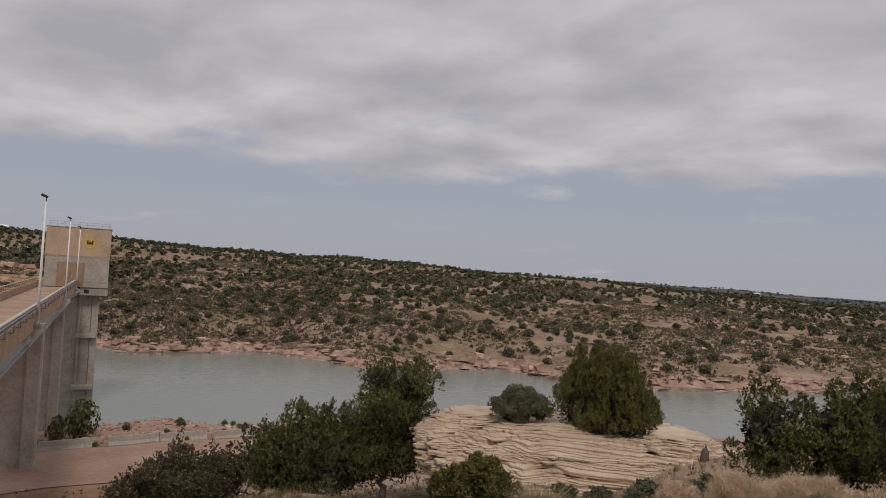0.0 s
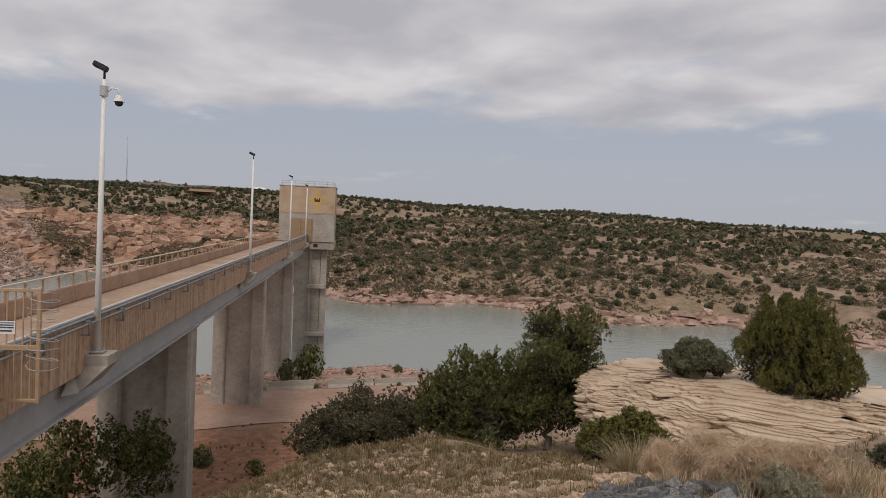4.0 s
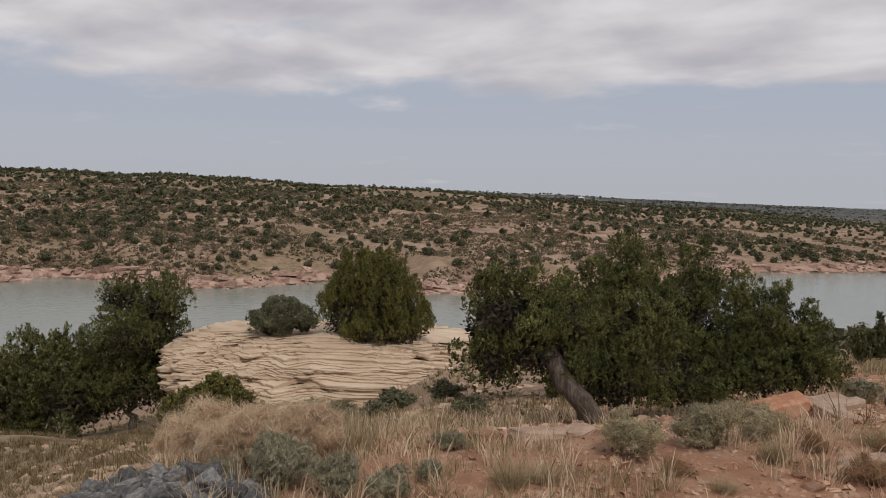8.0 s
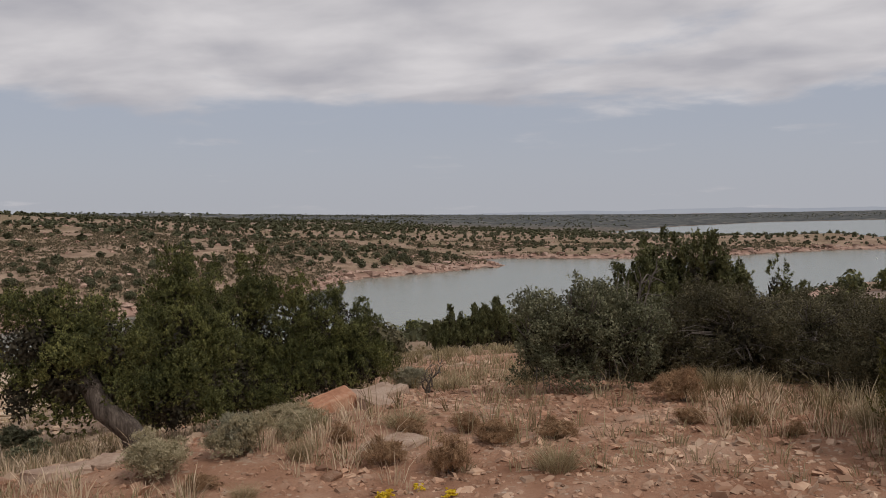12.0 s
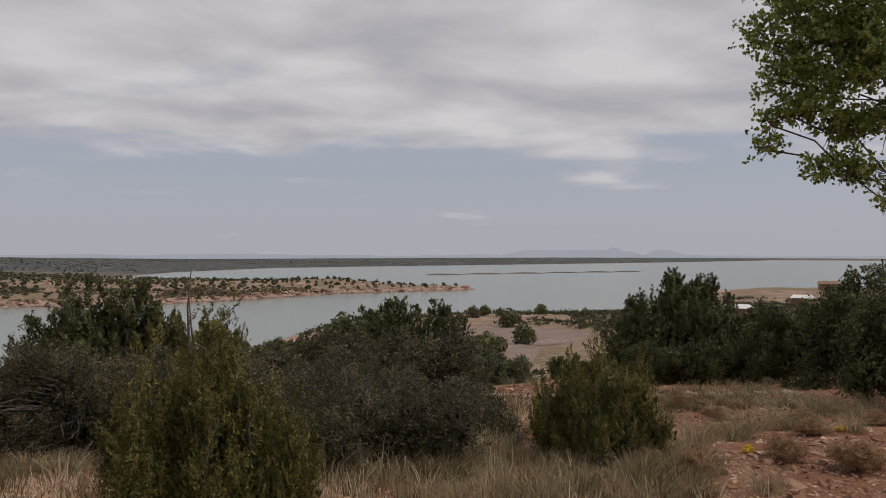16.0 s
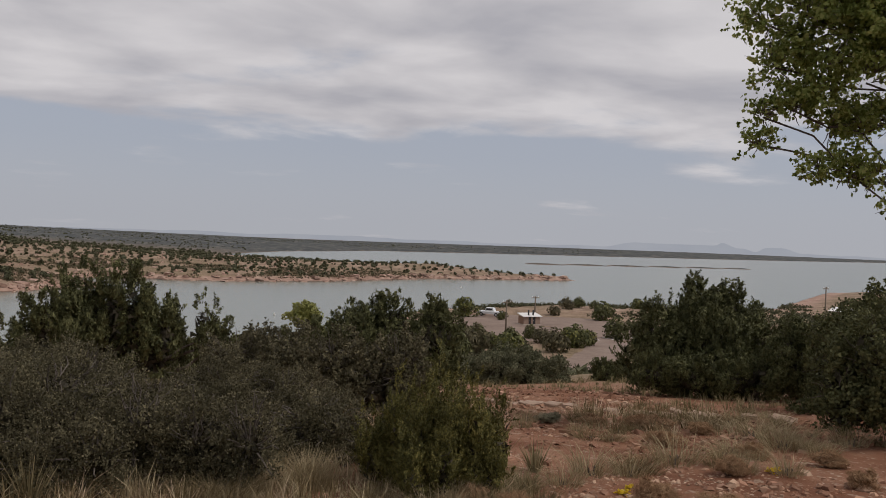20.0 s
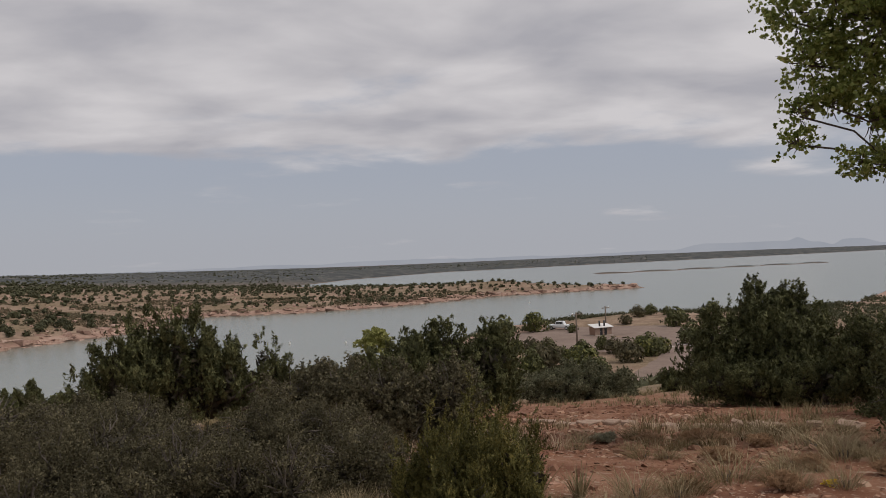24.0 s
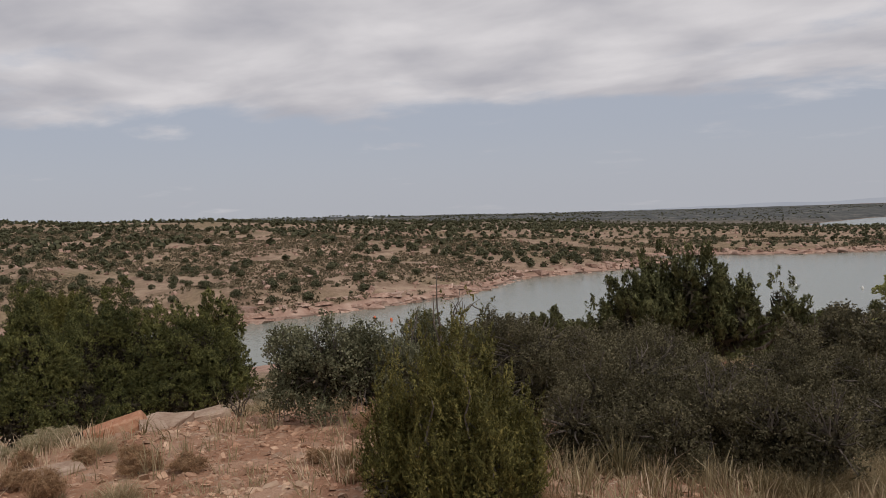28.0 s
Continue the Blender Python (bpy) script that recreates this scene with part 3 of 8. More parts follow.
def crown_mesh(name, blobs, mat, seed, tufts, leaves, leaf, spray=0.12, up=0.5, depth=1.0, shell=(0.72, 1.04), under=-0.5, rag=1.0, lobes=12, lobe=(0.26, 0.48), flame=0.0, spikes=False, fill=0.0, leaders=0, leader_len=(0.16, 0.36), tight=0.3, heart=True):
    """Foliage: tufts of small leaves set unevenly over lobed masses (x, y, z, radius, half height)."""
    rng = np.random.default_rng(seed)
    whole = np.array(blobs, float)
    subs = []
    for x, y, z, rx, rz in whole:
        m = lobes - 3 + int(6 * rng.random())
        d = unit(rng.normal(size=(m, 3)))
        d[:, 2] = np.where(d[:, 2] < under, -d[:, 2], d[:, 2])
        k = rng.uniform(0.62, 0.78 + 0.2 * rag, m)
        q = rng.uniform(*lobe, m)
        tall = 1.0 + 0.9 * max(0.0, up - 0.45) + flame
        for i in range(m):
            subs.append((x + d[i, 0] * rx * k[i], y + d[i, 1] * rx * depth * k[i], z + d[i, 2] * rz * (k[i] - 0.4 * flame * q[i]), rx * q[i], min(rx, rz) * q[i] * tall))
        core = 0.5 + 0.2 * (1 - min(rag, 1.0))
        if heart:
            subs.append((x, y, z, rx * core, rz * core))
        # single shoots that stand out of the top and sides
        for _ in range(leaders):
            e = unit(0.85 * rng.normal(size=3) + np.array([0, 0, 1.0]))
            h = rx * rng.uniform(*leader_len)
            w = rx * rng.uniform(0.06, 0.13)
            subs.append((x + e[0] * rx * 0.84, y + e[1] * rx * 0.84, z + e[2] * rz * 0.86 + 0.3 * h, w, h))
    B = np.array(subs)
    area = B[:, 3] * (B[:, 3] + B[:, 4]) * np.where(B[:, 4] > 2.0 * B[:, 3], 2.5, 1.0)
    pick = rng.choice(len(B), tufts, p=area / area.sum())
    d = unit(rng.normal(size=(tufts, 3)))
    d[:, 2] = np.where(d[:, 2] < under, -d[:, 2], d[:, 2])
    lump = 1 + 0.16 * np.sin(d[:, 0] * 7 + pick * 1.7) * np.sin(d[:, 1] * 6 + pick) + 0.12 * np.sin(d[:, 2] * 9 + pick * 2.3)
    r = rng.uniform(*shell, tufts) * lump
    rad = np.stack([B[pick, 3], B[pick, 3] * depth, B[pick, 4]], 1)
    # lobes narrow towards their tips like flames
    rad[:, :2] *= (1 - 0.5 * min(1.0, flame) * np.clip(d[:, 2], 0, 1))[:, None]
    c = B[pick, :3] + d * r[:, None] * rad
    out = unit(d * (1 - up) + np.array([0, 0, up]) + 0.25 * rng.normal(size=(tufts, 3)))
    k = rng.integers(max(2, leaves // 2), leaves + leaves // 2 + 1, tufts)
    rep = np.repeat(np.arange(tufts), k)
    n = len(rep)
    s = rng.uniform(0, 1, n) ** 0.7
    pos = c[rep] + out[rep] * (s * spray)[:, None] + rng.normal(size=(n, 3)) * (spray * tight * (1.1 - s))[:, None]
    along = unit(out[rep] + 0.55 * rng.normal(size=(n, 3)))
    face = d[rep]
    along = unit(along - 0.6 * (along * face).sum(1, keepdims=True) * face)
    size = np.full(n, 1.0)
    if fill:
        # deeper, coarser foliage behind the outer sprays, coloured dark as painted-in shade
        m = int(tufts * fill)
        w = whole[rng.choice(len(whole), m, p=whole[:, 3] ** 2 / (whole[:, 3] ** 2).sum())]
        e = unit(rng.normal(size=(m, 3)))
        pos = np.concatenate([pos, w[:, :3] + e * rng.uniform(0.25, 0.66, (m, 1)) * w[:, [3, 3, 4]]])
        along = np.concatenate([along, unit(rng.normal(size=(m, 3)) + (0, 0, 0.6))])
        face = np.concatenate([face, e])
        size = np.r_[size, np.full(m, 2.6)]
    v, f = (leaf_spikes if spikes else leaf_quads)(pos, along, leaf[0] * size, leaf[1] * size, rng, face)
    return mesh_from(name, v, f, [mat, M_INNER_SHADE], False, (size > 1.5).astype(int))


def limb_chain(a, b, rng, n=6, bend=0.12):
    a, b = np.array(a, float), np.array(b, float)
    t = np.linspace(0, 1, n)[:, None]
    wob = rng.normal(size=(n, 3)) * bend * np.linalg.norm(b - a) * np.sin(np.pi * t) * 0.6
    return a + (b - a) * t + wob


def make_tree(name, label, category, blobs, mat, seed, tufts, leaves, leaf, spray=0.12, up=0.5, depth=1.0, trunk_r=0.06, base=None, twigs=0, shell=(0.72, 1.04), group="", bark=None, skirt=False, rag=1.0, trunk_to=None, reach=0.55, limb=0.42, **shape):
    """A shrub or tree: tapered stems from the ground into each mass of foliage, and the foliage."""
    rng = np.random.default_rng(seed)
    bark = bark or M_BARK
    B = np.array(blobs, float)
    if base is None:
        base = (float(np.average(B[:, 0], weights=B[:, 3])), float(np.average(B[:, 1], weights=B[:, 3])))
    bz = height_at(*base) - 0.05
    if skirt:
        # the foliage of a low bush reaches down to the ground
        for row in B:
            foot = height_at(row[0], row[1]) + 0.02
            top = row[2] + row[4]
            row[4] = max((top - foot) / 2, row[4] * 0.6)
            row[2] = top - row[4]
    root = np.array([base[0], base[1], bz])
    ob = thing(name, Matrix.Translation(root), label, category, group)
    local = B.copy()
    local[:, :3] -= root
    top = np.array(trunk_to) - root if trunk_to else local[:, :3].mean(0) * 0.55
    chain = limb_chain((0, 0, 0), top, rng, 7, 0.10)
    tube("trunk", chain, np.linspace(trunk_r * 1.25, trunk_r * 0.7, 7), bark, ob, 9)
    for x, y, z, rx, rz in local:
        start = chain[rng.integers(2, 7)] * (1 - reach) + np.array([x, y, z - 0.3 * rz]) * reach
        tube("branch", limb_chain(start, (x, y, z), rng, 5, 0.10), np.linspace(trunk_r * limb, trunk_r * 0.1, 5), bark, ob, 6)
    if twigs:
        chains = []
        for _ in range(twigs):
            x, y, z, rx, rz = local[rng.integers(len(local))]
            d = unit(rng.normal(size=3) + np.array([0, 0, 0.5]))
            a = np.array([x, y, z]) + d * rx * 0.3
            b = np.array([x, y, z]) + d * np.array([rx, rx, rz]) * rng.uniform(0.95, 1.2)
            chains.append((limb_chain(a, b, rng, 4, 0.10), np.linspace(0.007, 0.002, 4)))
        v, q = joined_tubes(chains, 4)
        hang("twig_mass", mesh_from("twig_mass", v, q, M_TWIG), ob, "fine bare grey twigs")["kind"] = "stuff"
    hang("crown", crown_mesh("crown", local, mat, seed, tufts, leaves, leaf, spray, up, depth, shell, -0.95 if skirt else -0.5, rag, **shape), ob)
    return ob

# ---- service bridge, gate, lamps and intake tower ----
M_CONCRETE = material("weathered_grey_concrete", [(0.27, 0.235, 0.2), (0.38, 0.335, 0.285), (0.48, 0.43, 0.37)], 0.35, 0.9, 0.01, 12)
M_CONCRETE_TAN = material("tan_stained_concrete", [(0.38, 0.265, 0.175), (0.47, 0.345, 0.24), (0.54, 0.415, 0.3)], 0.5, 0.9, 0.01, 10)
M_DECK = material("sandy_concrete_deck", [(0.3, 0.2, 0.138), (0.39, 0.27, 0.193), (0.47, 0.34, 0.252)], 0.4, 0.95, 0.006, 14)
M_CREAM = material("pale_weathered_capping", [(0.5, 0.42, 0.34), (0.6, 0.52, 0.43)], 1.5, 0.7, 0.0, 8)
M_GIRDER = material("grey_painted_steel", [(0.34, 0.335, 0.325), (0.43, 0.42, 0.41)], 0.6, 0.6, 0.002, 8)
M_TAN_PAINT = material("tan_painted_steel", [(0.4, 0.265, 0.155), (0.48, 0.335, 0.205)], 2.0, 0.6, 0.001, 8)
M_GALV = material("galvanised_steel", [(0.42, 0.43, 0.44), (0.55, 0.56, 0.57)], 4.0, 0.45, 0.0, 8, metal=0.3)
M_PIPE = material("grey_conduit_pipe", [(0.17, 0.172, 0.178), (0.27, 0.272, 0.276)], 3.0, 0.5, 0.0, 8, metal=0.2)
M_BLACK = material("black_housing", [(0.02, 0.02, 0.022), (0.04, 0.04, 0.042)], 5.0, 0.5, 0.0)
M_WHITE = material("white_paint", [(0.72, 0.71, 0.68), (0.8, 0.79, 0.76)], 3.0, 0.6, 0.0)
M_BLUE = material("blue_sign_print", [(0.10, 0.20, 0.36), (0.12, 0.23, 0.4)], 5.0, 0.6, 0.0)
M_DARKTEXT = material("dark_sign_print", [(0.04, 0.05, 0.07), (0.06, 0.07, 0.09)], 5.0, 0.6, 0.0)
M_EMBLEM = material("yellow_emblem_paint", [(0.52, 0.36, 0.09), (0.6, 0.43, 0.13)], 3.0, 0.7, 0.0)
M_EMBLEM_DARK = material("dark_red_emblem_paint", [(0.09, 0.03, 0.02), (0.12, 0.04, 0.03)], 3.0, 0.7, 0.0)
M_WOODPOLE = material("weathered_wood_pole", [(0.14, 0.11, 0.085), (0.24, 0.19, 0.15)], 4.0, 0.95, 0.005)
M_STEEL_DOOR = material("brown_steel_door", [(0.27, 0.18, 0.11), (0.33, 0.23, 0.14)], 1.5, 0.7, 0.002, 8)

BRIDGE = pose(1.2, 21.44, 0, 0, 0, -12.97)


def streaked_material():
    """Tan concrete with rain streaks running down from the top edge."""
    m = bpy.data.materials.new("streaked_tan_concrete")
    m.use_nodes = True
    t = m.node_tree
    b = t.nodes["Principled BSDF"]
    b.inputs["Roughness"].default_value = 0.9
    tc = t.nodes.new("ShaderNodeTexCoord")
    mp = t.nodes.new("ShaderNodeMapping")
    mp.inputs["Scale"].default_value = (11.0, 11.0, 0.4)
    t.links.new(tc.outputs["Object"], mp.inputs["Vector"])
    streak = node(t, "ShaderNodeTexNoise", Scale=1.0, Detail=5.0, Roughness=0.65)
    t.links.new(mp.outputs[0], streak.inputs["Vector"])
    fine = node(t, "ShaderNodeTexNoise", Scale=6.0, Detail=5.0)
    t.links.new(tc.outputs["Object"], fine.inputs["Vector"])
    f = math_node(t, "ADD", math_node(t, "MULTIPLY", streak.outputs[0], 0.7), math_node(t, "MULTIPLY", fine.outputs[0], 0.3))
    r = ramp(t, [(0.36, (0.24, 0.14, 0.085)), (0.47, (0.41, 0.265, 0.17)), (0.56, (0.51, 0.345, 0.225)), (0.66, (0.57, 0.415, 0.285))])
    t.links.new(f, r.inputs[0])
    t.links.new(r.outputs[0], b.inputs["Base Color"])
    bp = t.nodes.new("ShaderNodeBump")
    bp.inputs["Strength"].default_value, bp.inputs["Distance"].default_value = 0.4, 0.008
    t.links.new(fine.outputs[0], bp.inputs["Height"])
    t.links.new(bp.outputs[0], b.inputs["Normal"])
    return m


M_STREAKED = streaked_material()
S0, S1, DECK_Z = -13.0, 84.5, 14.02
L0, L1 = -4.25, -0.42


def make_bridge():
    br = thing("service_bridge", BRIDGE, "long concrete service bridge on tall piers, reaching the intake tower", "bridge")
    mid, wide, long = (L0 + L1) / 2, L1 - L0, S1 - S0
    part("deck_slab", block(wide + 0.5, long, 0.28, mid, (S0 + S1) / 2, DECK_Z - 0.28, 0.02), M_DECK, br, "sandy worn concrete roadway")
    # parapets, cast in lengths with open joints
    n, step = 16, long / 16
    wall = bmesh.new()
    block(0.24, step - 0.015, 0.90, 0, 0, 0, 0.025, bm=wall)
    right = part("parapet_panel", wall, M_STREAKED, br)
    right.location = (L1 + 0.10, S0 + step / 2, DECK_Z + 0.002)
    wall = bmesh.new()
    block(0.24, step - 0.015, 0.62, 0, 0, 0, 0.025, bm=wall)
    left = part("parapet_panel", wall, M_DECK, br)
    left.location = (L0 - 0.10, S0 + step / 2, DECK_Z + 0.002)
    for i in range(1, n):
        for src, x in ((right, L1 + 0.10), (left, L0 - 0.10)):
            o = new("parapet_panel", src.data)
            o.parent = br
            o.location = (x, S0 + step * (i + 0.5), DECK_Z + 0.002)
    # flared barrier on the approach, up to the gate
    for i in range(4):
        bm = bmesh.new()
        prof = [(0.0, 0.0), (0.42, 0.0), (0.40, 0.10), (0.22, 0.32), (0.16, 0.80), (0.0, 0.80)]
        y0 = S0 + 0.2 + i * 1.92
        ends = [[bm.verts.new((L0 - 0.02 + x, yy, DECK_Z + 0.004 + z)) for x, z in prof] for yy in (y0, y0 + 1.88)]
        for k in range(6):
            bm.faces.new((ends[0][k], ends[1][k], ends[1][(k + 1) % 6], ends[0][(k + 1) % 6]))
        bm.faces.new(ends[0][::-1])
        bm.faces.new(ends[1])
        bmesh.ops.recalc_face_normals(bm, faces=bm.faces[:])
        part("approach_barrier", bm, M_DECK, br, "flared tan concrete barrier")
    # outer fascia below the right parapet, girders and their flanges
    part("fascia", block(0.10, long, 1.27, L1 + 0.25, (S0 + S1) / 2, DECK_Z - 0.36, 0.02), M_STREAKED, br, "board-marked tan concrete face with rain streaks")
    part("fascia", block(0.10, long, 0.62, L0 - 0.25, (S0 + S1) / 2, DECK_Z - 0.36, 0.02), M_CONCRETE_TAN, br)
    for x in (L0 + 0.35, L1 - 0.15):
        part("girder_web", block(0.16, long, 0.95, x, (S0 + S1) / 2, DECK_Z - 1.24), M_GIRDER, br, "grey painted steel girder")
        part("girder_flange", block(0.5, long, 0.06, x, (S0 + S1) / 2, DECK_Z - 1.30, 0.01), M_GIRDER, br)
    # handrail on the left parapet: posts and two bars
    post = block(0.07, 0.07, 0.44, 0, 0, 0, 0.008)
    first = part("rail_post", post, M_TAN_PAINT, br)
    k = int(long / 1.5)
    for i in range(k):
        o = first if i == 0 else new("rail_post", first.data)
        o.parent = br
        o.location = (L0 - 0.10, S0 + 0.5 + i * 1.5, DECK_Z + 0.62)
    part("handrail", block(0.09, long, 0.06, L0 - 0.10, (S0 + S1) / 2, DECK_Z + 1.06, 0.015), M_CREAM, br, "pale painted top rail")
    part("handrail", block(0.22, long, 0.05, L1 + 0.08, (S0 + S1) / 2, DECK_Z + 0.904, 0.012), M_CREAM, br, "pale edge capping on the parapet")
    # conduits on brackets along the outside
    for x, z, r in ((-0.11, 0.985, 0.044), (0.01, 0.97, 0.036), (0.10, 0.86, 0.03)):
        tube("conduit", [(L1 + 0.36 + x, S0 + 0.3 + j * long / 40, DECK_Z + z + 0.004 * math.sin(j * 1.7)) for j in range(41)], r, M_PIPE, br, 8, "grey conduit pipe")
    bracket = bmesh.new()
    block(0.34, 0.06, 0.05, 0.02, 0, 0.18, bm=bracket)
    block(0.05, 0.06, 0.34, 0.19, 0, -0.11, bm=bracket)
    block(0.26, 0.06, 0.04, 0.07, 0, -0.13, bm=bracket)
    one = part("pipe_bracket", bracket, M_PIPE, br)
    for i in range(34):
        o = one if i == 0 else new("pipe_bracket", one.data)
        o.parent = br
        o.location = (L1 + 0.31, S0 + 1.2 + i * 2.8, DECK_Z + 0.72)
    # lamp haunches corbelled out of the side
    for s in (0.15, 28.5, 56.2, 79.0):
        bm = bmesh.new()
        ring = [(-0.35, -0.5, 0.06), (0.42, -0.42, 0.06), (0.42, 0.42, 0.06), (-0.35, 0.5, 0.06)]
        low = [(-0.35, -1.3, -0.75), (-0.10, -0.9, -0.75), (-0.10, 0.9, -0.75), (-0.35, 1.3, -0.75)]
        a = [bm.verts.new((x, s + y, DECK_Z + z)) for x, y, z in ring]
        mid_ = [bm.verts.new((x, s + y, DECK_Z + z - 0.25)) for x, y, z in ring]
        b = [bm.verts.new((x, s + y, DECK_Z + z)) for x, y, z in low]
        bm.faces.new(a)
        bm.faces.new(b[::-1])
        for u, w in ((a, mid_), (mid_, b)):
            for i in range(4):
                bm.faces.new((u[i], w[i], w[(i + 1) % 4], u[(i + 1) % 4]))
        bmesh.ops.recalc_face_normals(bm, faces=bm.faces[:])
        part("lamp_haunch", bm, M_CONCRETE, br)
    # piers: two end columns and a thinner wall between, with a cap beam
    for s in (14.8, 42.0, 68.0):
        gz = height_at(1.2 + 0.2245 * s - 2.3 * 0.97, 21.44 + 0.9745 * s) - 0.6
        top = DECK_Z - 1.30
        for x in (L0 + 0.55, L1 - 0.5):
            part("pier_column", block(0.95, 1.5, top - gz, x, s, gz, 0.10), M_CONCRETE, br)
        part("pier_wall", block(2.0, 0.8, top - gz, mid, s, gz), M_CONCRETE, br)
        part("bearing_pad", block(0.5, 0.7, 0.16, L1 - 0.15, s, top - 0.08, 0.02), M_GALV, br)
    # abutment wall where the bridge meets the bank
    part("abutment", block(wide + 1.4, 1.6, 4.6, mid, S0 + 0.4, DECK_Z - 4.9, 0.05), M_CONCRETE, br)
    return br


make_bridge()


def make_light_pole(s, cam_dome):
    p = thing("light_pole", BRIDGE @ pose(0.02, s, DECK_Z + 0.07), "tall white tapered steel lamp pole with a black floodlight on top", "lamp pole", "lamps along the bridge")
    part("base_plate", block(0.36, 0.36, 0.05, 0, 0, 0, 0.01), M_GALV, p)
    tube("pole", [(0, 0, 0.03), (0, 0, 3.5), (0, 0, 6.7)], [0.085, 0.068, 0.05], M_WHITE, p, 12, "white painted pole")
    for dx, dy in ((-1, -1), (1, -1), (1, 1), (-1, 1)):
        tube("bolt", [(dx * 0.13, dy * 0.13, 0.03), (dx * 0.13, dy * 0.13, 0.12)], 0.018, M_GALV, p, 6)
    tube("bracket_arm", [(0, 0, 6.6), (0, 0, 6.95), (-0.05, 0, 7.02)], 0.03, M_BLACK, p, 6)
    bm = block(0.36, 0.24, 0.13, 0, 0, 0, 0.02)
    head = part("floodlight", bm, M_BLACK, p, "black floodlight head")
    head.matrix_local = pose(-0.12, 0, 6.95, 0, 24, 10)
    if cam_dome:
        bm = bmesh.new()
        bmesh.ops.create_cone(bm, cap_ends=True, segments=14, radius1=0.10, radius2=0.10, depth=0.24)
        part("junction_collar", bm, M_GALV, p).location = (0, 0, 6.42)
        tube("camera_arm", [(0.05, 0, 6.38), (0.18, 0, 6.50), (0.32, 0, 6.48), (0.36, 0, 6.32)], 0.025, M_WHITE, p, 8)
        bm = bmesh.new()
        bmesh.ops.create_uvsphere(bm, u_segments=14, v_segments=8, radius=0.10)
        part("camera_dome", bm, M_BLACK, p, "dark glass camera dome").location = (0.36, 0, 6.16)
        bm = bmesh.new()
        bmesh.ops.create_cone(bm, cap_ends=True, segments=14, radius1=0.13, radius2=0.07, depth=0.16)
        part("camera_hood", bm, M_WHITE, p).location = (0.36, 0, 6.26)
    return p


for s_, dome_ in ((0.15, True), (28.5, False), (56.2, False), (79.0, False)):
    make_light_pole(s_, dome_)


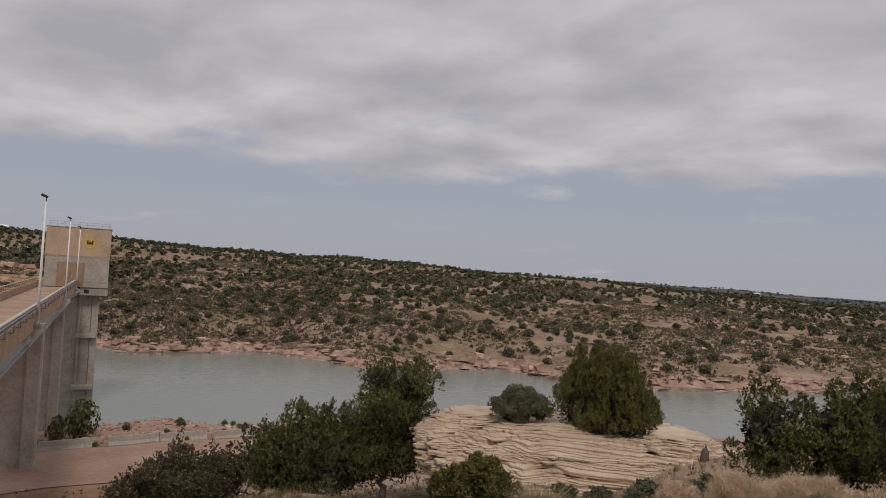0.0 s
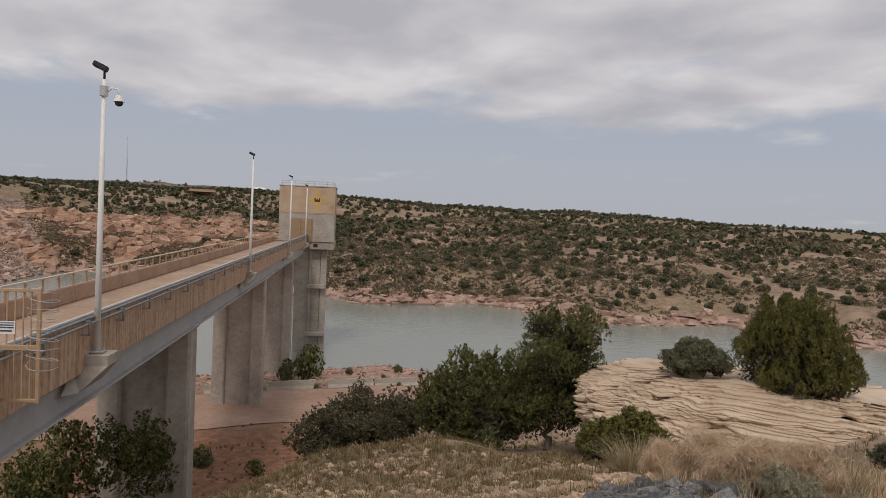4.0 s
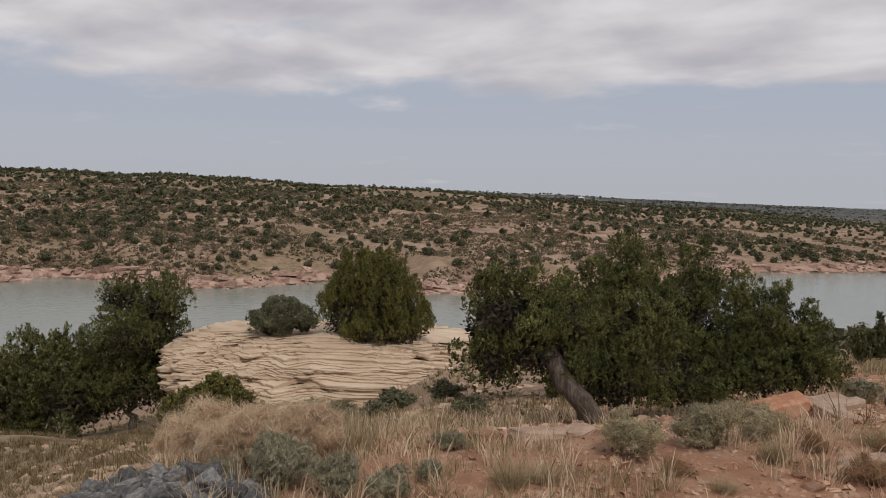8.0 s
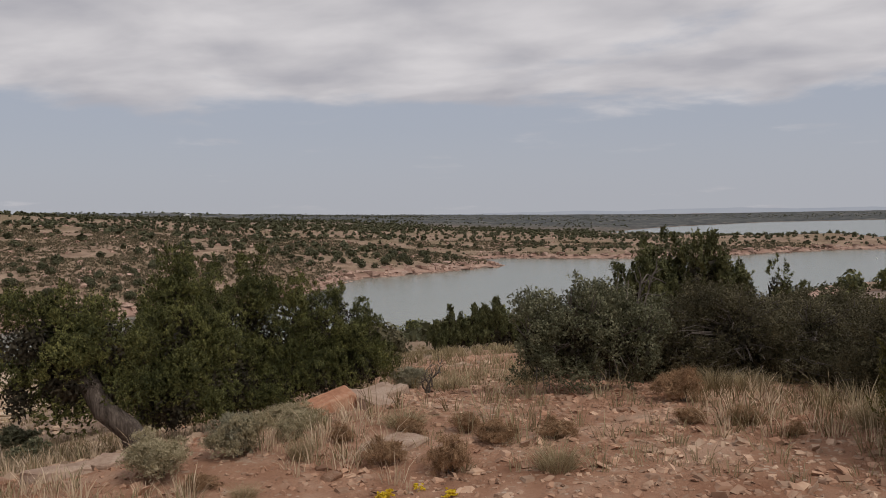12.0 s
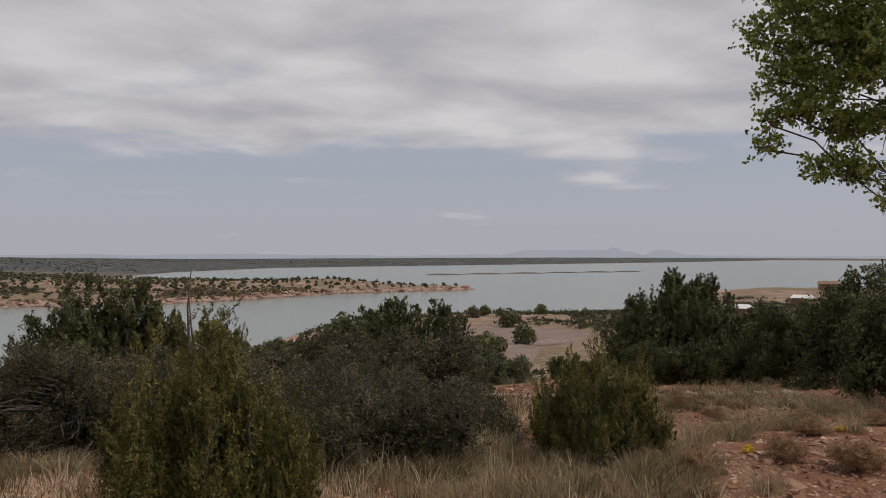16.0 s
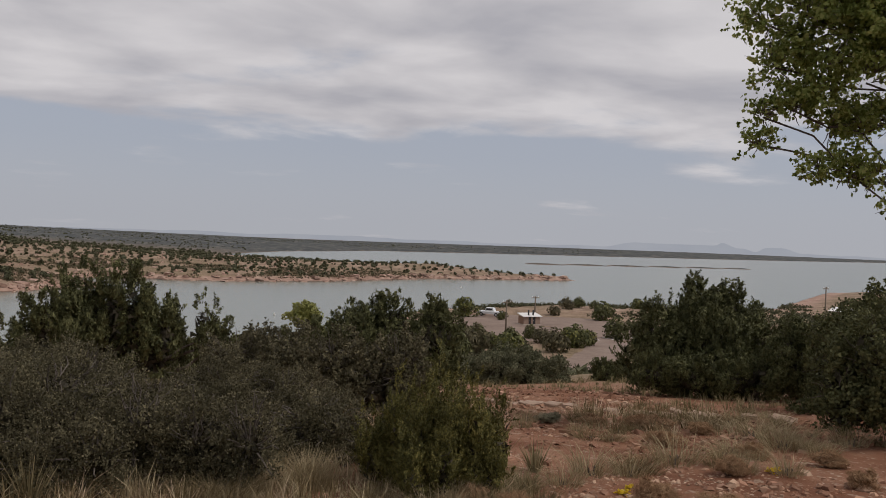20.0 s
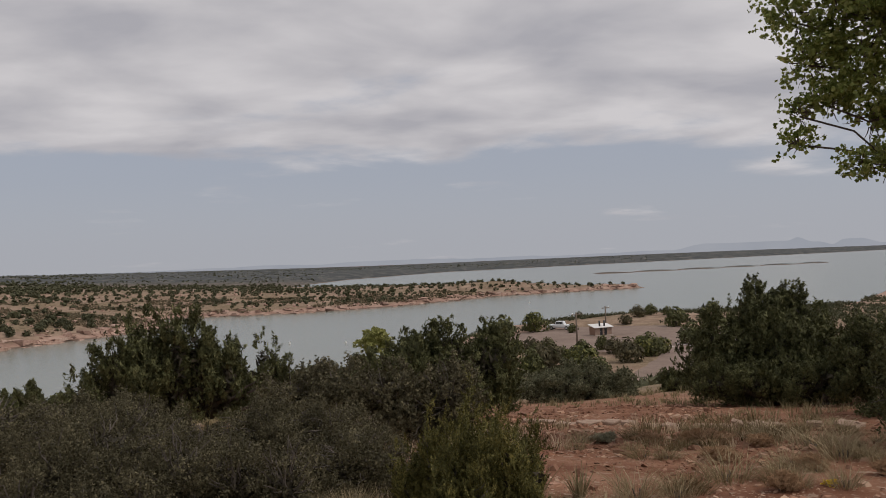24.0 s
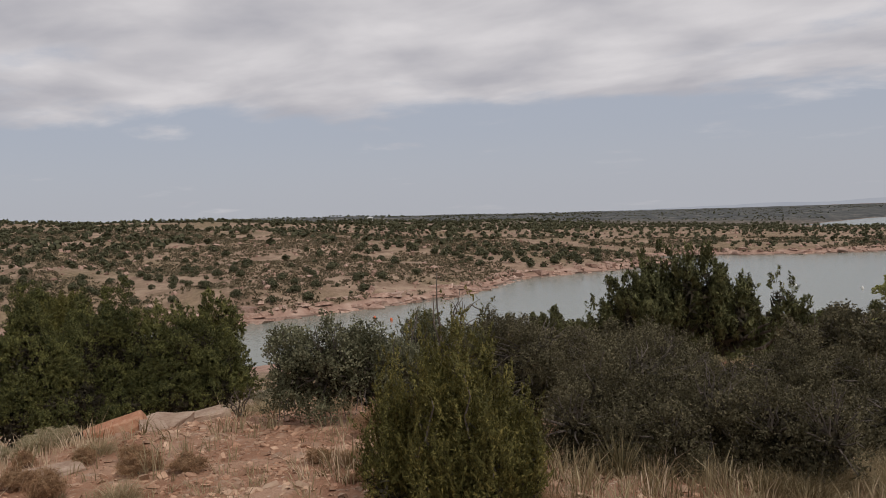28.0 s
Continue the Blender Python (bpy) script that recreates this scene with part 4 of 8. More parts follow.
def make_gate():
    g = thing("security_gate", BRIDGE @ pose(0, -5.0, DECK_Z), "closed tan steel security gate across the bridge with warning signs", "gate")
    top = 2.16

    def panel(x0, x1, z0, z1):
        part("gate_rail", block(x1 - x0, 0.06, 0.06, (x0 + x1) / 2, 0, z1 - 0.06, 0.006), M_TAN_PAINT, g)
        part("gate_rail", block(x1 - x0, 0.06, 0.06, (x0 + x1) / 2, 0, z0, 0.006), M_TAN_PAINT, g)
        k = max(2, int(round((x1 - x0) / 0.145)))
        bar = part("gate_bar", block(0.022, 0.022, z1 - z0 - 0.12, 0, 0, 0), M_TAN_PAINT, g)
        for i in range(1, k):
            o = bar if i == 1 else new("gate_bar", bar.data)
            o.parent = g
            o.location = (x0 + (x1 - x0) * i / k, 0, z0 + 0.06)

    for x, r in ((-4.14, 0.11), (-2.29, 0.075), (-0.58, 0.075)):
        part("gate_post", block(r, r, top - 0.02, x, 0, 0.02, 0.008), M_TAN_PAINT, g)
    part("gate_post", block(0.07, 0.07, 2.15, -5.3, 0, 0.03, 0.008), M_TAN_PAINT, g)
    part("gate_post", block(0.07, 0.07, 2.15, 0.55, 0, 0.0, 0.008), M_TAN_PAINT, g)
    part("gate_post", block(0.06, 0.06, 1.0, -0.16, 0, 0.0, 0.008), M_TAN_PAINT, g)
    panel(-5.3, -4.14, 0.5, 2.14)
    panel(-4.14, -2.29, 0.06, top)
    panel(-2.29, -0.58, 0.06, top)
    panel(-0.58, 0.55, 1.02, 2.12)
    panel(-0.16, 0.55, 0.02, 1.04)
    part("lock_box", block(0.30, 0.12, 0.15, -2.29, -0.03, 1.0, 0.012), M_STEEL_DOOR, g)

    def sign(x, z, w, h, rows):
        s = part("sign", block(w, 0.012, h, x, -0.045, z, 0.003), M_WHITE, g, "white warning sign")
        for dz, ww, hh, mat in rows:
            part("text_bar", block(ww, 0.006, hh, x, -0.056, z + dz), mat, s)
        return s

    sign(-4.72, 1.02, 0.40, 0.30, [(0.24, 0.36, 0.025, M_BLUE), (0.15, 0.34, 0.04, M_DARKTEXT), (0.05, 0.30, 0.05, M_DARKTEXT)])
    s = sign(-1.62, 0.98, 0.25, 0.32, [(0.03, 0.2, 0.018, M_BLUE), (0.065, 0.2, 0.018, M_DARKTEXT), (0.1, 0.18, 0.018, M_DARKTEXT), (0.29, 0.23, 0.02, M_BLUE)])
    curve = bpy.data.curves.new("word", "FONT")
    curve.body, curve.size, curve.align_x, curve.extrude = "NO", 0.11, "CENTER", 0.002
    word = new("word", curve)
    word.data.materials.append(M_BLUE)
    word.parent = s
    word.matrix_local = pose(-1.62, -0.056, 1.15, 90, 0, 0)
    sign(-0.02, 1.28, 0.34, 0.24, [(0.205, 0.3, 0.016, M_BLUE), (0.16, 0.28, 0.02, M_DARKTEXT), (0.115, 0.29, 0.02, M_DARKTEXT), (0.05, 0.24, 0.026, M_DARKTEXT)])
    # coils of razor wire on both outer wings
    for x, z0, z1 in ((0.62, 0.6, 2.2), (-5.35, 1.4, 2.3)):
        pts = []
        for i in range(90):
            a = i / 90
            pts.append((x + 0.27 * math.sin(i * 0.62), 0.3 * math.cos(i * 0.62), z0 + (z1 - z0) * a + 0.03 * math.sin(i * 0.9)))
        tube("razor_wire", pts, 0.007, M_GALV, g, 4, "coil of razor wire")
    return g


make_gate()


def make_tower():
    tw = thing("intake_tower", BRIDGE @ pose(0, 84.6, 0), "tan concrete intake tower in the lake with yellow sun emblem", "tower")
    x0, x1, dep = -3.8, 3.28, 7.0
    cx, w = (x0 + x1) / 2, x1 - x0
    part("upper_wall", block(w, dep, 3.36, cx, dep / 2, 17.75, 0.04), M_CONCRETE_TAN, tw, "tan concrete upper block")
    part("cornice", block(w + 0.10, dep + 0.1, 0.14, cx, dep / 2, 21.11, 0.03), M_CONCRETE, tw)
    part("joint_band", block(w - 0.06, dep - 0.06, 0.10, cx, dep / 2, 17.65), M_CONCRETE, tw)
    part("middle_wall", block(w - 0.10, dep - 0.1, 3.0, cx, dep / 2, 14.66, 0.03), M_CONCRETE, tw, "pale grey concrete wall")
    part("floor_slab", block(w, dep, 0.55, cx, dep / 2, 14.1, 0.04), M_CONCRETE, tw)
    part("corbel", block(3.1, dep - 0.3, 0.95, x1 - 1.55, dep / 2, 13.15, 0.05), M_CONCRETE, tw)
    part("opening", block(0.55, 0.05, 0.42, 0.95, 0.13, 13.45), M_BLACK, tw, "dark vent opening")
    part("shaft", block(3.3, 4.2, 15.6, 0.0, 3.4, -2.4, 0.05), M_CONCRETE, tw, "grey concrete shaft with lift joints")
    for i in range(6):
        part("lift_joint", block(3.34, 4.24, 0.05, 0.0, 3.4, 0.6 + i * 2.2), M_CONCRETE_TAN, tw)
    part("guide_column", block(0.75, 0.9, 15.6, 2.05, 1.6, -2.4, 0.04), M_CONCRETE, tw)
    part("shaft_rib", block(0.28, 0.3, 15.6, 0.35, 1.2, -2.4, 0.03), M_CONCRETE, tw)
    for z in (8.1, 1.95):
        part("ledge", block(2.3, 1.8, 0.5, 1.15, 1.2, z, 0.04), M_CONCRETE, tw)
    # double door at the deck
    part("door_frame", block(2.9, 0.12, 2.95, -0.95, -0.03, 14.1, 0.02), M_STEEL_DOOR, tw)
    for x in (-1.62, -0.28):
        d = part("door", block(1.26, 0.08, 2.75, x, -0.11, 14.12, 0.02), M_STEEL_DOOR, tw, "brown steel double door leaf")
        part("door_handle", block(0.05, 0.08, 0.3, x + (0.5 if x < -1 else -0.5), -0.18, 15.2, 0.01), M_GALV, d)
    # roof rail
    for i in range(9):
        part("rail_post", block(0.05, 0.05, 0.55, x0 + 0.3 + i * (w - 0.6) / 8, 0.2, 21.25), M_GALV, tw)
    for z in (21.5, 21.77):
        part("roof_rail", block(w - 0.5, 0.05, 0.05, cx, 0.2, z), M_GALV, tw)
        part("roof_rail", block(0.05, dep - 0.5, 0.05, x1 - 0.25, dep / 2, z), M_GALV, tw)
    # sun emblem: a round field with four groups of rays and a small castle shape
    em = thing_part(tw, "emblem")
    bm = bmesh.new()
    bmesh.ops.create_circle(bm, cap_ends=True, segments=28, radius=0.62, matrix=Matrix.Rotation(radians(90), 4, "X"))
    disc = part("emblem_disc", bm, M_EMBLEM, em, "yellow painted disc")
    disc.location = (0.98, -0.012, 19.4)
    for k in range(4):
        for off, ln in ((-0.30, 0.55), (-0.10, 0.75), (0.10, 0.75), (0.30, 0.55)):
            ray = part("emblem_ray", block(0.10, 0.01, ln, off, 0, 0.68), M_EMBLEM, em)
            ray.matrix_local = Matrix.Translation((0.98, -0.014, 19.4)) @ Matrix.Rotation(radians(90 * k), 4, "Y")
    bm = bmesh.new()
    block(0.72, 0.012, 0.26, 0, 0, -0.16, bm=bm)
    for x in (-0.27, 0.0, 0.27):
        block(0.18, 0.012, 0.24 if x else 0.12, x, 0, 0.10, bm=bm)
    part("emblem_castle", bm, M_EMBLEM_DARK, em, "dark castle shape").location = (0.98, -0.022, 19.4)
    return tw


def thing_part(parent, name):
    """A thin plate that carries small painted pieces."""
    ob = part(name, block(0.3, 0.004, 0.3, 0.98, -0.004, 19.25), M_EMBLEM, parent)
    return ob


make_tower()
B_JUN1 = [(15.35, 25.57, 14.09, 0.84, 0.71), (16.33, 24.69, 13.86, 1.12, 0.84), (15.68, 25.17, 12.8, 1.68, 1.03), (14.54, 26.11, 12.01, 1.12, 0.94), (15.94, 24.85, 11.69, 1.12, 0.66), (15.09, 25.57, 11.29, 0.94, 0.56), (16.48, 25.06, 12.93, 1.02, 0.87), (15.86, 25.37, 11.84, 0.94, 0.8), (15.01, 25.76, 12.35, 0.98, 0.83), (17.1, 24.73, 13.19, 0.67, 0.57), (16.25, 25.18, 13.87, 0.9, 0.77), (14.4, 26.03, 11.75, 0.88, 0.75)]
B_JUN1B = [(13.21, 27.28, 11.95, 0.84, 1.12), (12.98, 27.41, 11.01, 0.94, 0.75), (13.77, 26.78, 11.79, 0.84, 1.03), (12.42, 27.9, 10.98, 0.84, 0.75), (14.06, 26.58, 12.55, 0.3, 0.75)]
B_SCRUB1 = [(10.96, 32.98, 8.8, 2.83, 1.1), (9.38, 33.3, 8.3, 1.65, 0.8), (12.55, 32.67, 9.3, 1.41, 0.84), (14.12, 32.35, 10, 1.41, 1.2)]
B_RBUSH = [(21.4, 20.25, 14.1, 1.5, 1.7), (20.65, 20.85, 13.6, 1.0, 1.35), (22.15, 19.65, 13.7, 1.05, 1.35), (21.15, 20.4, 14.75, 1.05, 0.95), (21.75, 20, 14.7, 0.95, 0.95), (21, 19.9, 13.1, 1.1, 0.7), (21.8, 19.5, 13.1, 1.1, 0.7), (22.75, 19.15, 13.4, 0.4, 0.8)]
B_BUSH3 = [(18.72, 22.1, 13.38, 0.55, 0.5), (19.12, 21.8, 13.57, 0.62, 0.6), (19.55, 21.5, 13.4, 0.4, 0.4)]
B_BIGL = [(8.28, 3.93, 16.8, 0.33, 0.27), (8.19, 3.99, 16.46, 0.17, 0.23), (8.46, 3.75, 16.93, 0.23, 0.19), (8.42, 3.76, 16.56, 0.33, 0.25), (8.57, 3.62, 16.73, 0.25, 0.29), (8.56, 3.6, 16.44, 0.21, 0.19)]
B_BIGM = [(9.6, 3.73, 17.1, 0.32, 0.26), (9.56, 3.74, 16.68, 0.45, 0.4), (9.41, 3.85, 16.3, 0.32, 0.26), (9.74, 3.51, 16.31, 0.53, 0.29)]
B_BIGR = [(10.22, 3.64, 16.83, 0.42, 0.42), (10.4, 3.48, 17.13, 0.25, 0.19), (10.53, 3.31, 16.74, 0.33, 0.39), (10.69, 3.11, 16.55, 0.3, 0.42), (10.9, 2.9, 16.68, 0.22, 0.34), (11.04, 2.75, 16.51, 0.19, 0.28), (10.77, 3.06, 16.85, 0.25, 0.22), (10.91, 2.86, 16.31, 0.28, 0.25), (10.54, 3.24, 16.19, 0.39, 0.25)]
B_SPK = [(24.54, 5.81, 14.29, 0.2, 0.37), (24.54, 5.81, 14.64, 0.14, 0.32), (24.54, 5.81, 14.96, 0.07, 0.21), (24.61, 5.54, 14.25, 0.18, 0.3), (24.61, 5.54, 14.53, 0.13, 0.26), (24.61, 5.54, 14.79, 0.06, 0.17), (24.7, 5.18, 14.34, 0.26, 0.34), (24.7, 5.18, 14.65, 0.19, 0.3), (24.7, 5.18, 14.95, 0.09, 0.19), (24.76, 4.91, 14.34, 0.26, 0.34), (24.76, 4.91, 14.66, 0.19, 0.29), (24.76, 4.91, 14.95, 0.09, 0.19), (24.83, 4.6, 14.38, 0.28, 0.38), (24.83, 4.6, 14.74, 0.2, 0.33), (24.83, 4.6, 15.07, 0.1, 0.22), (24.44, 6.13, 14.14, 0.26, 0.23), (24.44, 6.13, 14.35, 0.19, 0.2), (24.44, 6.13, 14.55, 0.09, 0.13), (24.96, 3.99, 14.28, 0.24, 0.27), (24.96, 3.99, 14.54, 0.17, 0.24), (24.96, 3.99, 14.77, 0.09, 0.15), (25, 3.73, 14.27, 0.24, 0.26), (25, 3.73, 14.51, 0.17, 0.22), (25, 3.73, 14.73, 0.09, 0.15), (24.65, 5.37, 14.19, 0.26, 0.21), (24.65, 5.37, 14.38, 0.19, 0.18), (24.65, 5.37, 14.57, 0.09, 0.12), (24.89, 4.34, 14.21, 0.3, 0.21), (24.89, 4.34, 14.41, 0.22, 0.18), (24.89, 4.34, 14.59, 0.11, 0.12)]
B_OAKA = [(11.4, 0.64, 16.64, 0.33, 0.28), (11.46, 0.18, 16.46, 0.49, 0.33), (11.34, 1.0, 16.39, 0.28, 0.19), (11.41, 0.44, 16.26, 0.46, 0.23)]
B_JUN5 = [(17.99, 0.59, 16.15, 0.22, 0.75), (18.55, 0.47, 16.42, 0.21, 0.75), (18.45, 0.12, 16.59, 0.25, 0.75), (18.18, -0.34, 16.54, 0.2, 0.75), (18.32, -0.59, 16.45, 0.25, 0.75), (18.17, 0.93, 16.01, 0.21, 0.69), (18.49, -0.73, 16.02, 0.25, 0.68), (18.34, -0.1, 16.36, 0.24, 0.75), (18.69, 0.46, 16, 0.25, 0.74), (18.37, -0.34, 16.03, 0.21, 0.7), (18.47, -1.04, 16.09, 0.15, 0.6), (18.99, -1.18, 16.11, 0.16, 0.6), (18.53, -1.58, 16.13, 0.17, 0.6), (18.69, -1.76, 16.09, 0.16, 0.6), (18.39, -2, 15.9, 0.13, 0.49), (17.78, 1.05, 15.85, 0.26, 0.49), (18.61, 0.13, 15.97, 0.75, 0.55), (18.72, -0.67, 15.86, 0.65, 0.55)]
B_OAKB = [(11.65, -1.24, 16.5, 0.44, 0.28), (11.7, -1.5, 16.66, 0.26, 0.18), (11.6, -0.83, 16.51, 0.31, 0.23), (11.62, -1.09, 16.25, 0.41, 0.23)]
B_OAKC = [(11.23, -0.59, 16.57, 0.64, 0.34), (11.3, -1.17, 16.45, 0.55, 0.37), (11.18, -0.13, 16.41, 0.41, 0.32), (11.35, -1.59, 16.61, 0.32, 0.23), (11.25, -0.8, 16.24, 0.73, 0.32)]
B_BUSHE = [(9.81, 0.85, 16.85, 0.22, 0.18), (9.95, 0.6, 16.9, 0.28, 0.19), (10.08, 0.37, 16.81, 0.26, 0.21), (10.18, 0.18, 16.75, 0.22, 0.22)]
B_OAKE = [(11.56, -1.66, 16.29, 0.47, 0.38), (11.51, -1.28, 16.07, 0.52, 0.28), (11.59, -2.03, 16.03, 0.42, 0.24), (11.4, -0.39, 16.06, 0.57, 0.28), (11.72, -3.06, 16.12, 0.33, 0.24), (11.33, 0.22, 16.14, 0.42, 0.28)]
B_OAKF = [(10.22, -1.76, 16.61, 0.51, 0.36), (10.26, -1.57, 16.26, 0.41, 0.31), (10.14, -2.1, 16.39, 0.34, 0.24), (10.05, -2.46, 16.57, 0.31, 0.2)]
B_OAKN = [(9.73, -2.32, 16.73, 0.21, 0.21), (9.66, -2.65, 16.65, 0.21, 0.21), (9.58, -2.95, 16.69, 0.17, 0.17), (9.75, -2.25, 16.42, 0.16, 0.16), (9.69, -2.55, 16.38, 0.17, 0.17), (9.61, -2.85, 16.44, 0.13, 0.13), (9.72, -1.66, 16.72, 0.24, 0.24), (9.77, -1.93, 16.64, 0.22, 0.22), (9.81, -2.16, 16.6, 0.17, 0.17), (9.73, -1.72, 16.41, 0.2, 0.2), (9.79, -2.02, 16.38, 0.19, 0.19), (9.29, -1.64, 16.64, 0.19, 0.19), (9.38, -1.9, 16.54, 0.2, 0.2), (9.46, -2.17, 16.55, 0.19, 0.19), (9.33, -1.75, 16.34, 0.18, 0.18), (9.43, -2.05, 16.32, 0.17, 0.17)]
B_OAKG = [(10.71, -3.35, 16.33, 0.37, 0.31), (10.64, -3.59, 16.17, 0.25, 0.21), (10.82, -2.95, 16.21, 0.5, 0.29), (10.91, -2.63, 16.0, 0.42, 0.21), (11.02, -2.27, 16.2, 0.37, 0.33)]
B_JUN9 = [(15.08, 9.69, 15.8, 0.8, 0.48), (16.08, 9.0, 15.64, 0.74, 0.66), (16.72, 8.54, 15.95, 0.63, 0.55), (16.41, 8.79, 14.92, 0.8, 0.86)]
B_FRONTB = [(13.83, 18.67, 11.92, 0.63, 0.54), (14.65, 18.3, 12.19, 0.79, 0.63), (15.2, 18.02, 11.86, 0.53, 0.45)]
B_DUSKN = [(11.43, -8.45, 16.42, 0.27, 0.35), (11.36, -8.72, 16.55, 0.32, 0.45), (11.3, -9.01, 16.46, 0.3, 0.47), (11.71, -8.07, 16.64, 0.28, 0.33), (11.52, -8.34, 16.87, 0.42, 0.5), (11.63, -8.19, 16.35, 0.27, 0.32), (11.42, -8.46, 16.45, 0.39, 0.47)]
B_DUSKL = [(16.69, -8.53, 15.74, 0.39, 0.35), (16.47, -9.01, 15.7, 0.42, 0.38), (16.2, -9.54, 15.71, 0.45, 0.4), (15.94, -10, 15.8, 0.46, 0.41), (15.66, -10.44, 15.93, 0.49, 0.44), (15.79, -10.24, 16.31, 0.41, 0.37), (15.51, -10.67, 16.35, 0.45, 0.4)]
B_LOWL = [(14.16, 26.3, 11.19, 1.62, 0.72), (13.04, 27.47, 11.15, 1.08, 0.72)]
B_RSHRUB = [(14.23, -3.03, 16.41, 0.52, 0.26), (14.39, -2.47, 16.34, 0.45, 0.29), (14.07, -3.59, 16.42, 0.45, 0.26), (13.88, -4.27, 16.42, 0.39, 0.26), (13.95, -4.03, 16.1, 0.58, 0.32)]
B_OAKD = [(12.06, -2.56, 16.29, 0.6, 0.32), (12.12, -3.06, 16.32, 0.42, 0.27), (12.0, -2.01, 16.22, 0.42, 0.32), (12.09, -2.8, 16.03, 0.65, 0.3)]
B_JUN6 = [(17.74, -4.6, 16.55, 0.39, 0.37), (17.66, -3.91, 16.32, 0.42, 0.37), (17.72, -4.5, 16.03, 0.92, 0.48), (17.82, -5.3, 16.34, 0.48, 0.33), (17.6, -3.46, 16.08, 0.33, 0.33)]
B_JUN7 = [(17.52, -9.59, 16.85, 0.26, 0.39), (17.43, -10.14, 16.83, 0.31, 0.37), (17.62, -8.96, 16.46, 0.39, 0.35), (17.48, -9.75, 16.21, 0.88, 0.6), (17.59, -9.12, 15.91, 0.79, 0.51), (17.36, -10.49, 15.96, 0.79, 0.6), (17.44, -9.96, 15.47, 1.3, 0.37)]
B_DUSKR = [(13.98, -9.82, 16.45, 0.55, 0.66), (14.06, -9.58, 15.61, 0.42, 0.31), (13.85, -10.35, 16.87, 0.62, 0.49), (13.75, -10.84, 16.19, 0.59, 0.76), (13.9, -10.24, 15.9, 0.55, 0.55)]
B_MIDB = [(25.24, -9.25, 14.2, 0.8, 0.6), (25.43, -8.17, 14.3, 0.85, 0.55), (25.3, -8.7, 14.4, 0.7, 0.5), (25.4, -7.5, 14.15, 0.6, 0.5)]
B_MIDB2 = [(25.92, -11.35, 14.05, 0.48, 0.5), (26.0, -11.75, 14.1, 0.4, 0.5)]
B_COT = [(12.88, -7.9, 20.13, 0.3, 0.3), (12.7, -8.19, 20.22, 0.41, 0.41), (12.48, -8.54, 20.02, 0.47, 0.47), (12.26, -8.84, 19.98, 0.47, 0.47), (12.84, -7.96, 19.69, 0.3, 0.3), (12.63, -8.32, 19.59, 0.42, 0.42), (12.39, -8.68, 19.5, 0.45, 0.45), (12.89, -7.87, 19.18, 0.17, 0.17), (12.91, -7.85, 18.89, 0.14, 0.14), (12.76, -8.1, 19.26, 0.2, 0.2), (12.56, -8.42, 19.07, 0.22, 0.22), (12.36, -8.71, 19.01, 0.29, 0.29), (12.21, -8.92, 19.1, 0.29, 0.29), (12.61, -8.34, 18.62, 0.14, 0.14), (12.47, -8.55, 18.62, 0.2, 0.2), (12.3, -8.8, 18.56, 0.23, 0.23), (12.21, -8.92, 18.26, 0.17, 0.17), (12.02, -9.16, 19.94, 0.55, 0.55), (12.01, -9.18, 19.19, 0.4, 0.4), (11.97, -9.22, 18.5, 0.29, 0.29), (12.68, -8.23, 20.73, 0.47, 0.47), (12.41, -8.65, 20.78, 0.55, 0.55), (12.12, -9.04, 20.71, 0.58, 0.58)]

# ---- where the small plants grow: x, y, width, height ----
P_STRAW = [(6.19, 4.11, 0.52, 0.29), (6.44, 3.8, 0.38, 0.29), (9.28, 10.08, 0.77, 0.62), (6.37, 3.42, 0.24, 0.18), (6.52, 2.47, 0.18, 0.13), (6.68, 2.39, 0.16, 0.12), (7.77, 1.75, 0.14, 0.17), (7.21, 1.76, 0.13, 0.08), (7.84, 0.42, 0.24, 0.16), (8.69, -1.13, 0.22, 0.19), (10.53, -0.39, 0.36, 0.2), (10.37, -0.65, 0.26, 0.19), (10.58, 1.75, 0.42, 0.14), (10.67, 1.1, 0.38, 0.19), (8.49, 1.43, 0.26, 0.13), (9.9, -2.71, 0.32, 0.25), (9.67, -2.95, 0.31, 0.27), (9.88, -3.29, 0.32, 0.25), (9.65, -2.47, 0.26, 0.2)]
P_STRAW2 = [(10.35, -5.19, 0.43, 0.26), (10.96, -6.11, 0.53, 0.29), (11.5, -7.36, 0.6, 0.27), (11.46, -7.99, 0.44, 0.28), (9.99, -2.56, 0.27, 0.2), (10.08, -2.91, 0.28, 0.21), (9.95, -3.25, 0.31, 0.24), (12.16, -7.46, 0.65, 0.24), (10.05, -4.91, 0.33, 0.18), (9.91, -4.58, 0.28, 0.18), (12.9, -7.39, 0.53, 0.21), (9.53, -2.31, 0.25, 0.22), (9.79, -2.51, 0.29, 0.26), (10.03, -2.75, 0.3, 0.23), (10.33, -2.98, 0.31, 0.24), (9.48, -2.7, 0.27, 0.18), (9.85, -3.14, 0.18, 0.21)]
